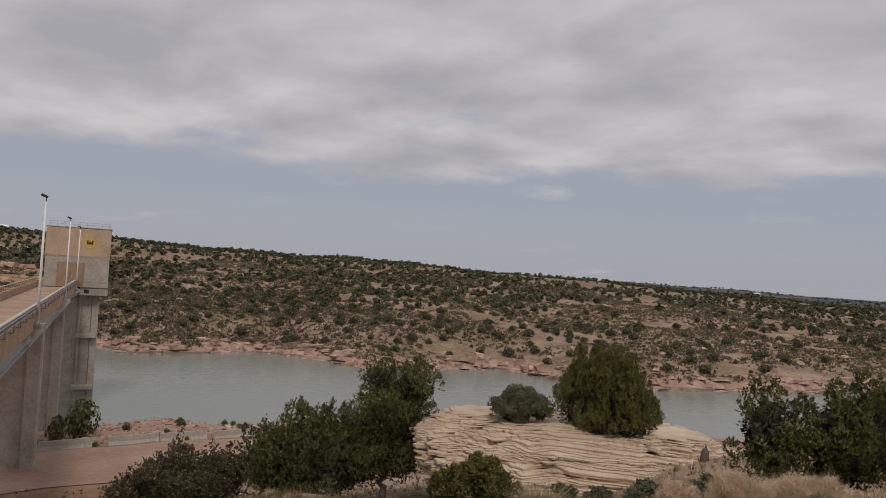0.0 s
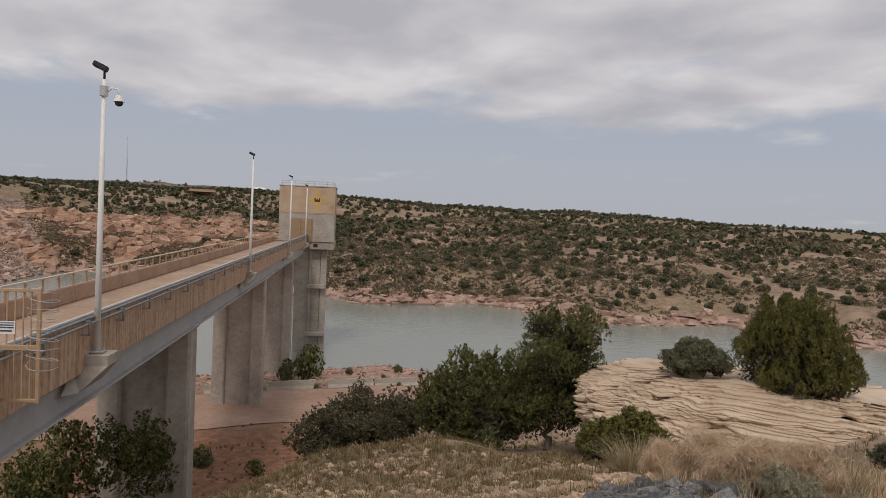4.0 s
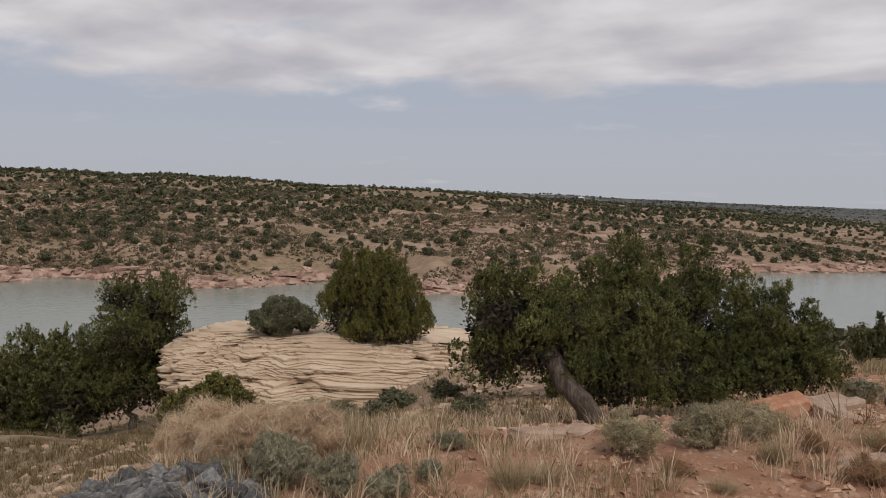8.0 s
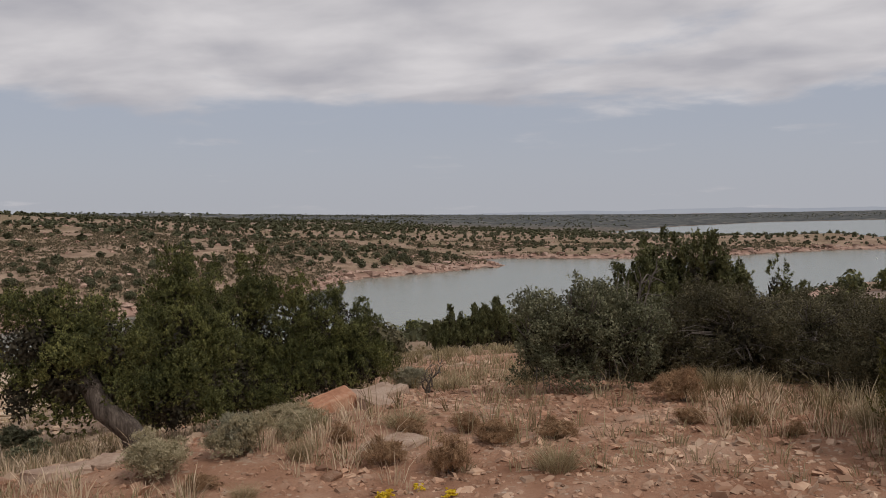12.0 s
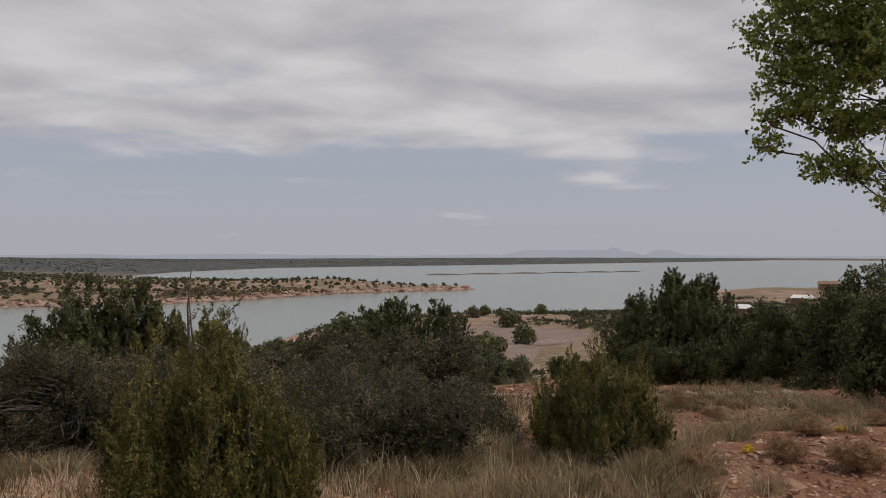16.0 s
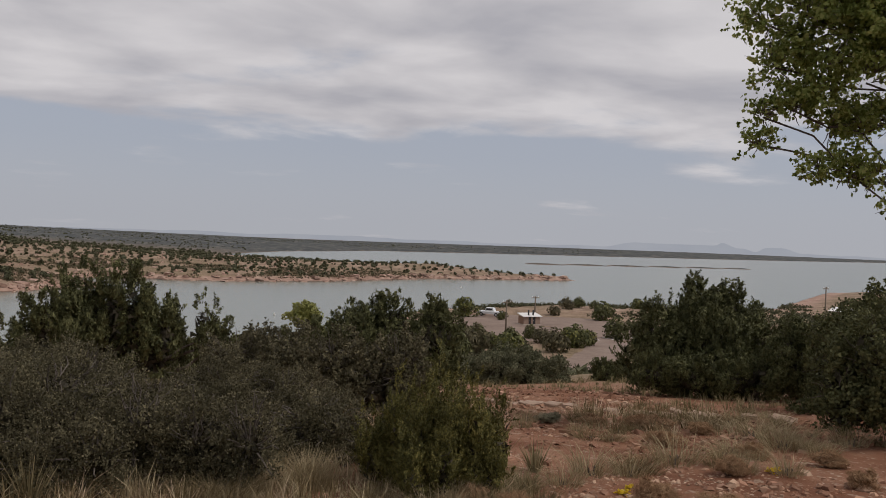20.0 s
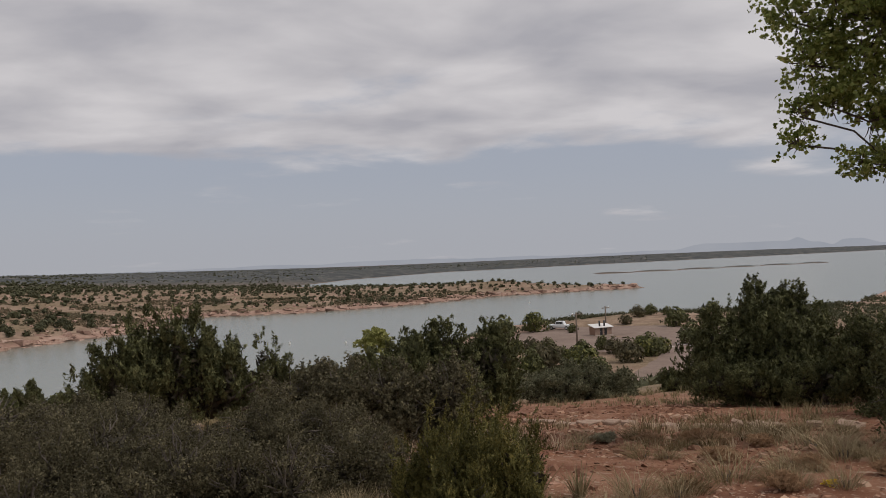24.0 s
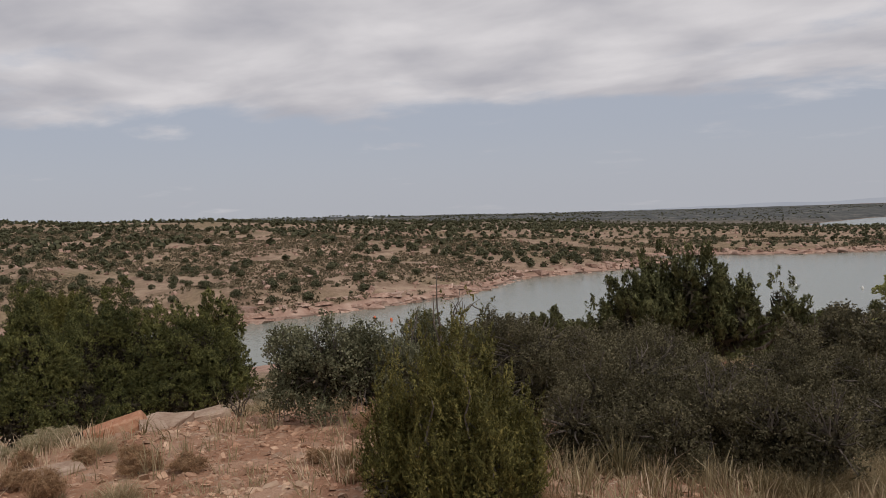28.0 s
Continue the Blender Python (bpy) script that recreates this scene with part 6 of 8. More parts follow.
M_ROAD = material("reddish_graded_dirt", [(0.27, 0.165, 0.115), (0.34, 0.22, 0.16), (0.4, 0.28, 0.21)], 0.25, 0.95, 0.01, 12)
M_LOT = material("pale_gravel_lot", [(0.19, 0.135, 0.105), (0.24, 0.175, 0.14), (0.29, 0.22, 0.18)], 0.2, 0.95, 0.01, 12)

CUBE = np.array([(-1, -1, -1), (1, -1, -1), (1, 1, -1), (-1, 1, -1), (-1, -1, 1), (1, -1, 1), (1, 1, 1), (-1, 1, 1)], float) * 0.5
CUBE_F = np.array([(0, 3, 2, 1), (4, 5, 6, 7), (0, 1, 5, 4), (1, 2, 6, 5), (2, 3, 7, 6), (3, 0, 4, 7)])


def rubble(places, sizes, flat, rng, tilt=0.35):
    """Broken blocks, each with eight pushed corners: vertices and quads for all of them."""
    n = len(places)
    v = CUBE[None] + rng.uniform(-0.21, 0.21, (n, 8, 3))
    v[:, 4:, :2] *= rng.uniform(0.55, 0.95, (n, 1, 1))
    sc = np.stack([sizes * rng.uniform(0.7, 1.4, n), sizes * rng.uniform(0.6, 1.1, n), sizes * flat * rng.uniform(0.6, 1.3, n)], 1)
    v = v * sc[:, None]
    a, b, c = rng.uniform(0, 6.28, n), rng.normal(size=n) * tilt, rng.normal(size=n) * tilt
    y, z = v[..., 1] * np.cos(b)[:, None] - v[..., 2] * np.sin(b)[:, None], v[..., 1] * np.sin(b)[:, None] + v[..., 2] * np.cos(b)[:, None]
    x, z2 = v[..., 0] * np.cos(c)[:, None] + z * np.sin(c)[:, None], -v[..., 0] * np.sin(c)[:, None] + z * np.cos(c)[:, None]
    xr, yr = x * np.cos(a)[:, None] - y * np.sin(a)[:, None], x * np.sin(a)[:, None] + y * np.cos(a)[:, None]
    out = np.stack([xr, yr, z2], -1) + np.asarray(places)[:, None]
    f = (CUBE_F[None] + 8 * np.arange(n)[:, None, None]).reshape(-1, 4)
    return out.reshape(-1, 3), f


def stone_mesh(name, seed, flat, mat):
    """One weathered stone: a chipped block with softened corners."""
    rng = np.random.default_rng(seed)
    v, f = rubble(np.zeros((1, 3)), np.ones(1), flat, rng, 0.05)
    bm = bmesh.new()
    vs = [bm.verts.new(p) for p in v]
    for q in f:
        bm.faces.new([vs[i] for i in q])
    bmesh.ops.bevel(bm, geom=bm.edges[:], offset=0.07, segments=1, affect="EDGES")
    me = bpy.data.meshes.new(name)
    bm.to_mesh(me)
    bm.free()
    me.materials.append(mat)
    return me


def sandstone_material():
    """Pale sandstone whose thin beds differ a little in colour, dipping with the rock."""
    m = bpy.data.materials.new("pale_layered_sandstone_beds")
    m.use_nodes = True
    t = m.node_tree
    b = t.nodes["Principled BSDF"]
    b.inputs["Roughness"].default_value, b.inputs["Specular IOR Level"].default_value = 0.95, 0.2
    tc = t.nodes.new("ShaderNodeTexCoord")
    dot = t.nodes.new("ShaderNodeVectorMath")
    dot.operation = "DOT_PRODUCT"
    dot.inputs[1].default_value = (0.04, -0.03, 1.0)
    t.links.new(tc.outputs["Object"], dot.inputs[0])
    sep = t.nodes.new("ShaderNodeSeparateXYZ")
    t.links.new(tc.outputs["Object"], sep.inputs[0])
    com = t.nodes.new("ShaderNodeCombineXYZ")
    t.links.new(math_node(t, "MULTIPLY", sep.outputs[0], 0.45), com.inputs[0])
    t.links.new(math_node(t, "MULTIPLY", sep.outputs[1], 0.45), com.inputs[1])
    t.links.new(math_node(t, "MULTIPLY", dot.outputs["Value"], 15.0), com.inputs[2])
    beds = node(t, "ShaderNodeTexNoise", Scale=1.0, Detail=5.0, Roughness=0.65)
    t.links.new(com.outputs[0], beds.inputs["Vector"])
    big = node(t, "ShaderNodeTexNoise", Scale=0.7, Detail=6.0, Roughness=0.6)
    t.links.new(tc.outputs["Object"], big.inputs["Vector"])
    f = math_node(t, "ADD", math_node(t, "MULTIPLY", beds.outputs[0], 0.6), math_node(t, "MULTIPLY", big.outputs[0], 0.4))
    r = ramp(t, [(0.33, (0.3, 0.205, 0.135)), (0.42, (0.48, 0.36, 0.255)), (0.53, (0.58, 0.455, 0.335)), (0.64, (0.65, 0.535, 0.405))])
    t.links.new(f, r.inputs[0])
    t.links.new(r.outputs[0], b.inputs["Base Color"])
    grain = node(t, "ShaderNodeTexNoise", Scale=14.0, Detail=6.0, Roughness=0.65)
    t.links.new(tc.outputs["Object"], grain.inputs["Vector"])
    bp = t.nodes.new("ShaderNodeBump")
    bp.inputs["Strength"].default_value, bp.inputs["Distance"].default_value = 0.7, 0.04
    t.links.new(math_node(t, "ADD", grain.outputs[0], math_node(t, "MULTIPLY", beds.outputs[0], 1.5)), bp.inputs["Height"])
    t.links.new(bp.outputs[0], b.inputs["Normal"])
    return m


M_BEDS = sandstone_material()


def make_outcrop():
    """A pale dome of thin sandstone beds lying one over another, their broken edges stepped back up the slope, a cliff at one end."""
    rng = np.random.default_rng(41)
    n = 420
    a = np.linspace(0, 2 * np.pi, n, endpoint=False)
    ca, sa = np.sign(np.cos(a)) * np.abs(np.cos(a)) ** 0.62, np.sign(np.sin(a)) * np.abs(np.sin(a)) ** 0.72
    ox, oy = 15.2, 22.6
    base = None
    z = 10.2
    while z < 13.07:
        thick = rng.uniform(0.016, 0.05) if rng.random() < 0.85 else rng.uniform(0.06, 0.1)
        mid = z + thick * 0.5
        k = min(1.0, max(0.0, (13.12 - mid) / 1.15))
        front = 2.2 - 4.9 * k ** 0.62 - 0.35 * max(0.0, 11.9 - mid)
        left = 0.05 + 0.42 * max(0.0, 12.5 - mid) + 2.6 * max(0.0, mid - 12.72) ** 1.1 + rng.uniform(-0.16, 0.16)
        right, back = 12.0 - 2.2 * max(0.0, mid - 12.2), 5.2
        uc, wc = (left + right) / 2, (front + back) / 2
        # embayments that run through many beds, and a ragged edge of the bed's own
        wave = 0.36 * fractal(a * 3.0, a * 0 + mid * 1.6, 61, 4) + 0.34 * fractal(a * 9.0, a * 0 + mid * 9.0, 63, 4)
        rag = 0.13 * fractal(a * 16, a * 0 + mid * 40, 65, 3) + 0.05 * fractal(a * 45, a * 0 + mid * 60, 67, 2) + 0.012 * rng.normal(size=n)
        u = uc + (right - left) / 2 * ca + (wave + rag) * np.cos(a) * 1.2
        w = wc + (back - front) / 2 * sa + (wave + rag) * np.sin(a) * 1.9
        wave_z = 0.12 * fractal(u * 0.45, w * 0.45, 69, 3) + 0.025 * fractal(u * 2.2, w * 2.2 + mid * 2, 70, 3) - 0.05 * np.maximum(u - 4.2, 0)

        def ring(scale, dz):
            uu, ww = uc + (u - uc) * scale, wc + (w - wc) * scale
            return np.stack([0.786 * uu + 0.618 * ww, -0.618 * uu + 0.786 * ww, mid - thick * 0.5 + dz + wave_z - 11.0], 1)

        rings = [ring(0.994, -0.03), ring(0.9955, thick * 0.2), ring(1.0, thick * 0.4), ring(0.9985, thick * 0.85), ring(0.992, thick), ring(0.55, thick * 1.02)]
        vs = np.concatenate(rings)
        i, i2 = np.arange(n), (np.arange(n) + 1) % n
        quads = np.concatenate([np.stack([q * n + i, q * n + i2, (q + 1) * n + i2, (q + 1) * n + i], 1) for q in range(5)])
        me = bpy.data.meshes.new("rock_bed")
        me.from_pydata(vs.tolist(), [], quads.tolist() + [list(range(5 * n, 6 * n))])
        me.materials.append(M_BEDS)
        if base is None:
            base = new("rock_outcrop", me)
            base.location = (ox, oy, 11.0)
            tagged(base, "pale layered sandstone outcrop with thin stepped weathered beds", "rock")
        else:
            hang("rock_bed", me, base)
        z += thick * rng.uniform(0.98, 1.12)


make_outcrop()


def make_stones():
    """Flat stones and slabs bedded in the dirt, the larger ones singly, the rest as chips."""
    rng = np.random.default_rng(8)
    kinds = [stone_mesh("flat_stone", 200 + k, 0.32, M_STONE) for k in range(7)]
    for i in range(290):
        r = 3.2 + 11 * rng.random() ** 0.8
        az = radians(rng.uniform(28, 128))
        x, y = 4.5 + r * math.sin(az), -1.6 + r * math.cos(az)
        s = rng.uniform(0.045, 0.12) * (1.7 if rng.random() < 0.12 else 1)
        ob = new("flat_stone", kinds[i % 7])
        ob.parent = ground
        ob.matrix_world = pose(x, y, height_at(x, y) + s * 0.05, rng.uniform(-8, 8), rng.uniform(-8, 8), rng.uniform(0, 360)) @ Matrix.Diagonal((s, s, s, 1))
    n = 26000
    r, az = 2.6 + 13 * rng.random(n) ** 0.85, np.radians(rng.uniform(20, 140, n))
    x, y = 4.5 + r * np.sin(az), -1.6 + r * np.cos(az)
    lump = fractal(x * 0.7, y * 0.7, 77) > -0.12
    x, y = x[lump], y[lump]
    size = 0.01 + 0.055 * rng.random(len(x)) ** 2.2
    v, f = rubble(np.stack([x, y, ground_height(x, y) + size * 0.1], 1), size, 0.32, rng)
    fy = v[f[:, 0], 1]
    tagged(new("stone_chips", mesh_from("stone_chips", v, f[fy > -3.2], M_CHIPS)), "small buff and red stone chips on bare dirt", "stones", kind="stuff")
    tagged(new("red_stone_chips", mesh_from("red_stone_chips", v, f[fy <= -3.2], M_REDCHIPS)), "small dark red stone chips on red dirt", "stones", kind="stuff")
    n = 2800
    r, az = 2.8 + 11 * rng.random(n) ** 0.9, np.radians(rng.uniform(20, 135, n))
    x, y = 4.5 + r * np.sin(az), -1.6 + r * np.cos(az)
    lump = fractal(x * 0.9, y * 0.9, 79) > 0.0
    x, y = x[lump], y[lump]
    size = 0.025 + 0.05 * rng.random(len(x)) ** 2
    v, f = rubble(np.stack([x, y, ground_height(x, y) + size * 0.08], 1), size, 0.28, rng, 0.15)
    keep = v[f[:, 0], 1] > -3.4
    tagged(new("flat_chips", mesh_from("flat_chips", v, f[keep], M_CHIPS)), "flat buff sandstone pieces lying on red dirt", "stones", kind="stuff")
    # thicker broken red and buff pieces on the open dirt of the crest
    n = 3600
    x, y = rng.uniform(9.5, 17.5, n), rng.uniform(-8.5, -2.6, n)
    lump = fractal(x * 1.1, y * 1.1, 85) > -0.05
    x, y = x[lump], y[lump]
    size = 0.02 + 0.075 * rng.random(len(x)) ** 2.2
    v, f = rubble(np.stack([x, y, ground_height(x, y) + size * 0.1], 1), size, 0.4, rng, 0.2)
    red = np.repeat(rng.random(len(x)) < 0.62, 6)
    tagged(new("red_rubble", mesh_from("red_rubble", v, f[red], M_REDCHIPS)), "broken red sandstone pieces on the crest", "stones", kind="stuff")
    tagged(new("buff_rubble", mesh_from("buff_rubble", v, f[~red], M_CHIPS)), "broken buff sandstone pieces on the crest", "stones", kind="stuff")
    # finer gravel where the path runs
    n = 15000
    r, az = 2.2 + 5.5 * rng.random(n), np.radians(rng.uniform(22, 135, n))
    x, y = 4.4 + r * np.sin(az), -1.4 + r * np.cos(az)
    size = 0.008 + 0.028 * rng.random(n) ** 2
    v, f = rubble(np.stack([x, y, ground_height(x, y) + size * 0.1], 1), size, 0.4, rng)
    tagged(new("gravel", mesh_from("gravel", v, f, M_CHIPS)), "fine reddish gravel on bare dirt", "gravel", kind="stuff")
    # flat stones along the broken edges of beds that follow the slope
    n = 14000
    r, az = 9 + 37 * rng.random(n), np.radians(rng.uniform(-25, 75, n))
    x, y = 4.0 + r * np.sin(az), -0.5 + r * np.cos(az)
    bed = (ground_height(x, y) + 0.25 * fractal(x * 0.4, y * 0.4, 83)) / 0.55
    keep = (bed - np.floor(bed) < 0.2) & (fractal(x * 0.25, y * 0.25, 84) > -0.05)
    x, y = x[keep], y[keep]
    size = rng.uniform(0.06, 0.3, len(x)) * rng.uniform(0.4, 1, len(x))
    v, f = rubble(np.stack([x, y, ground_height(x, y) + size * 0.04], 1), size, 0.2, rng, 0.12)
    tagged(new("slope_stones", mesh_from("slope_stones", v, f, M_SLOPE_STONE)), "loose pale stones on the grassy slope", "stones", kind="stuff")
    # broken tan rock between the ledge and the leaning juniper, and down the hollow
    n = 11000
    r, az = 5.2 + 15 * rng.random(n), np.radians(rng.uniform(-6, 56, n))
    x, y = 4.0 + r * np.sin(az), -0.5 + r * np.cos(az)
    lump = fractal(x * 0.6, y * 0.6, 78) > -0.12
    x, y = x[lump], y[lump]
    size = (0.03 + 0.15 * rng.random(len(x)) ** 2.5) * np.clip(np.hypot(x - 4, y + 0.5) / 13, 0.4, 1.0)
    v, f = rubble(np.stack([x, y, ground_height(x, y) + size * 0.12], 1), size, 0.4, rng)
    tagged(new("broken_rock", mesh_from("broken_rock", v, f, M_SLOPE_STONE)), "broken tan sandstone pieces strewn below the ledge", "stones", kind="stuff")


make_stones()


def make_slab(x, y, sx, sy, sz, rx, ry, rz, mat, label, seed, sink=0.3):
    m = pose(x, y, height_at(x, y) + sz * (0.5 - sink), rx, ry, rz)
    rng = np.random.default_rng(seed)
    v, f = rubble(np.zeros((1, 3)), np.ones(1), 1.0, rng, 0.0)
    v = CUBE * (sx, sy, sz) + rng.uniform(-0.12, 0.12, (8, 3)) * (sx, sy, sz)
    bm = bmesh.new()
    vs = [bm.verts.new(p) for p in v]
    for q in CUBE_F:
        bm.faces.new([vs[i] for i in q])
    bmesh.ops.subdivide_edges(bm, edges=bm.edges[:], cuts=3, use_grid_fill=True)
    for w in bm.verts:
        w.co += Vector(rng.normal(size=3)) * 0.006 * (sx + sy)
    bmesh.ops.bevel(bm, geom=[e for e in bm.edges if e.calc_face_angle(0) > 0.6], offset=0.008, segments=1, affect="EDGES")
    me = bpy.data.meshes.new("rock_slab")
    bm.to_mesh(me)
    bm.free()
    me.materials.append(mat)
    ob = new("rock_slab", me)
    ob.matrix_world = m
    return tagged(ob, label, "rock")


make_slab(9.36, 2.34, 0.46, 0.24, 0.13, 4, -14, -38, M_REDROCK, "tilted red sandstone slab beside the leaning juniper", 3, 0.12)
make_slab(9.75, 2.2, 0.5, 0.38, 0.14, 3, 2, 20, M_SLAB, "flat buff slab bedded in red dirt", 4, 0.45)
make_slab(10.2, 2.3, 0.46, 0.34, 0.14, -3, -2, -25, M_SLAB, "flat buff slab bedded in red dirt", 14, 0.45)
make_slab(9.4, 1.95, 0.3, 0.2, 0.1, 4, -3, 60, M_SLAB, "flat buff slab bedded in red dirt", 5, 0.4)
make_slab(8.1, 1.34, 0.36, 0.22, 0.09, 2, 2, -15, M_SLAB, "small flat buff stone in red dirt", 6, 0.62)
make_slab(7.4, 2.95, 0.3, 0.17, 0.09, -3, 4, -30, M_SLAB, "flat buff stone at the foot of the juniper", 7, 0.4)
make_slab(7.62, 2.85, 0.22, 0.14, 0.08, 3, 2, 15, M_SLAB, "flat buff stone at the foot of the juniper", 8, 0.4)
make_slab(7.2, 3.2, 0.2, 0.15, 0.08, 3, 5, 70, M_STONE, "rough buff stone among dry grass", 9, 0.4)
make_slab(7.85, 2.7, 0.16, 0.12, 0.08, 3, 5, 40, M_STONE, "rough buff stone among dry grass", 10, 0.4)


def make_crest_ledge():
    """A broken line of flat pale stones where the clearing breaks off."""
    rng = np.random.default_rng(19)
    for i in range(17):
        f = (i + rng.uniform(0.1, 0.9)) / 17
        x, y = 15.7 - 2.6 * f + rng.uniform(-0.25, 0.25), -5.4 - 3.3 * f
        make_slab(x, y, rng.uniform(0.12, 0.32), rng.uniform(0.1, 0.2), rng.uniform(0.05, 0.09), rng.uniform(-4, 4), rng.uniform(-4, 4), 50 + rng.uniform(-25, 25), M_SLAB, "flat pale stone of the broken ledge on the crest", 50 + i, 0.25)


make_crest_ledge()


def make_dark_rocks():
    rng = np.random.default_rng(17)
    kinds = [stone_mesh("riprap_rock", 300 + k, 0.75, M_BASALT) for k in range(6)]
    for i in range(150):
        x, y = rng.uniform(4.95, 5.6), rng.uniform(2.95, 4.3)
        heap = max(0.0, 1 - ((x - 5.4) / 0.42) ** 2 - ((y - 3.6) / 0.85) ** 2)
        s = rng.uniform(0.06, 0.138)
        m = pose(x, y, height_at(x, y) + s * 0.1 + 0.05 * heap * rng.random(), rng.uniform(0, 360), rng.uniform(-40, 40), rng.uniform(0, 360)) @ Matrix.Diagonal((s * 1.3, s, s * 0.8, 1))
        ob = new("riprap_rock", kinds[i % 6])
        ob.matrix_world = m
        tagged(ob, "dark grey angular rock heaped with others", "rock", "heap of dark rocks")


make_dark_rocks()


def blades(n, radius, height, width, spread, rng, bend=0.5):
    """Grass blades from a tussock: thin strips that bow outwards."""
    a = rng.uniform(0, 6.28, n)
    r0 = radius * np.sqrt(rng.random(n))
    base = np.stack([r0 * np.cos(a), r0 * np.sin(a), np.full(n, -0.01)], 1)
    lean = spread * rng.uniform(0.1, 1, n) * (0.4 + 0.6 * r0 / max(radius, 1e-6))
    b = a + rng.normal(size=n) * 0.5
    d = np.stack([np.cos(b) * lean, np.sin(b) * lean, np.ones(n)], 1)
    h = height * rng.uniform(0.5, 1.05, n)
    mid = base + d * (h * 0.5)[:, None]
    tip = base + d * (h * 0.92)[:, None] + np.stack([np.cos(b), np.sin(b), -0.35 * np.ones(n)], 1) * (bend * lean * h)[:, None]
    side = np.stack([-np.sin(b + rng.normal(size=n)), np.cos(b + rng.normal(size=n)), np.zeros(n)], 1) * (width * rng.uniform(0.6, 1.2, n))[:, None]
    v = np.stack([base - side, base + side, mid - side * 0.8, mid + side * 0.8, tip - side * 0.12, tip + side * 0.12], 1).reshape(-1, 3)
    k = 6 * np.arange(n)[:, None]
    f = np.concatenate([np.array([[0, 1, 3, 2]]) + k, np.array([[2, 3, 5, 4]]) + k])
    return v, f


def tuft_meshes(name, mat, count, n, radius, height, width, spread, bend=0.5):
    out = []
    for k in range(count):
        v, f = blades(n, radius, height, width, spread, np.random.default_rng(400 + k * 7 + n), bend)
        out.append(mesh_from(name, v, f, mat))
    return out


def shrub_meshes(name, mat, count, tufts, leaves, leaf, up, twigs):
    out = []
    for k in range(count):
        rng = np.random.default_rng(500 + k + tufts)
        blobs = [(rng.uniform(-0.25, 0.25), rng.uniform(-0.25, 0.25), rng.uniform(0.25, 0.6), rng.uniform(0.2, 0.34), rng.uniform(0.2, 0.4)) for _ in range(5)]
        blobs.append((0, 0, 0.25, 0.42, 0.3))
        out.append(crown_mesh(name, blobs, mat, 600 + k, tufts, leaves, (leaf[0] * 1.2, leaf[1] * 1.4), 0.12, up, spikes=True))
    return out


def set_plants(rows, name, label, category, group, meshes, part_name, stem_mat, unit_h=1.0):
    rng = np.random.default_rng(len(rows) * 13 + len(name))
    for i, (x, y, w, h) in enumerate(rows):
        z = height_at(x, y)
        m = pose(x, y, z - 0.01, 0, 0, rng.uniform(0, 360)) @ Matrix.Diagonal((w, w, h / unit_h, 1))
        ob = new(name)
        ob.matrix_world = m
        ob.empty_display_size = 0.1
        tagged(ob, label, category, group)
        hang(part_name, meshes[i % len(meshes)], ob)
        if stem_mat:
            hang("root_crown", STEM, ob)


v_, f_ = joined_tubes([([(0.02 * i, 0.03 * (i % 3 - 1), -0.03), (0.05 * (i - 2), 0.06 * (i % 3 - 1), 0.28)], [0.02, 0.008]) for i in range(5)], 5)
rng_ = np.random.default_rng(23)
P_MEADOW = []
for _ in range(40):
    x_, y_ = rng_.uniform(10.3, 14.0), rng_.uniform(-8.9, -5.4)
    if fractal(np.array([x_ * 0.5]), np.array([y_ * 0.5]), 93)[0] > -0.12:
        P_MEADOW.append((x_, y_, rng_.uniform(0.2, 0.42), rng_.uniform(0.12, 0.22)))
for _ in range(36):
    x_, y_ = rng_.uniform(8.7, 9.7), rng_.uniform(-4.6, -2.6)
    P_MEADOW.append((x_, y_, rng_.uniform(0.2, 0.34), rng_.uniform(0.13, 0.25)))
STEM = mesh_from("root_crown", v_, f_, M_TWIG)

CLUMP_T = shrub_meshes("tussock", M_PINKSTRAW, 3, 800, 9, (0.26, 0.0055), 0.85, 0)
STRAW_T = tuft_meshes("tussock", M_STRAW, 4, 620, 0.34, 1.0, 0.0048, 0.8)
PALE_T = tuft_meshes("tussock", M_GRASS, 4, 620, 0.36, 1.0, 0.0048, 0.85)
OLIVE_T = tuft_meshes("tussock", M_OLIVE_GRASS, 2, 300, 0.36, 1.0, 0.006, 0.9)
THIN_T = tuft_meshes("tussock", M_STRAW, 4, 190, 0.3, 1.0, 0.0062, 0.75)
RUST_T = shrub_meshes("stem_mass", M_RUST, 3, 700, 9, (0.16, 0.008), 0.6, 0)
YUCCA_T = tuft_meshes("rosette", M_GRASS, 2, 90, 0.10, 1.0, 0.016, 0.8, 0.1)
SAGE_T = shrub_meshes("stem_mass", M_SAGE, 3, 1100, 10, (0.085, 0.0105), 0.88, 20)
RABBIT_T = shrub_meshes("stem_mass", M_RABBIT, 3, 1700, 10, (0.05, 0.0095), 0.65, 20)
GREEN_T = shrub_meshes("stem_mass", M_OAK_GREY, 3, 800, 9, (0.07, 0.03), 0.5, 20)
FLOWER_T = shrub_meshes("bloom_mass", M_YELLOW, 1, 60, 5, (0.13, 0.12), 0.8, 0)

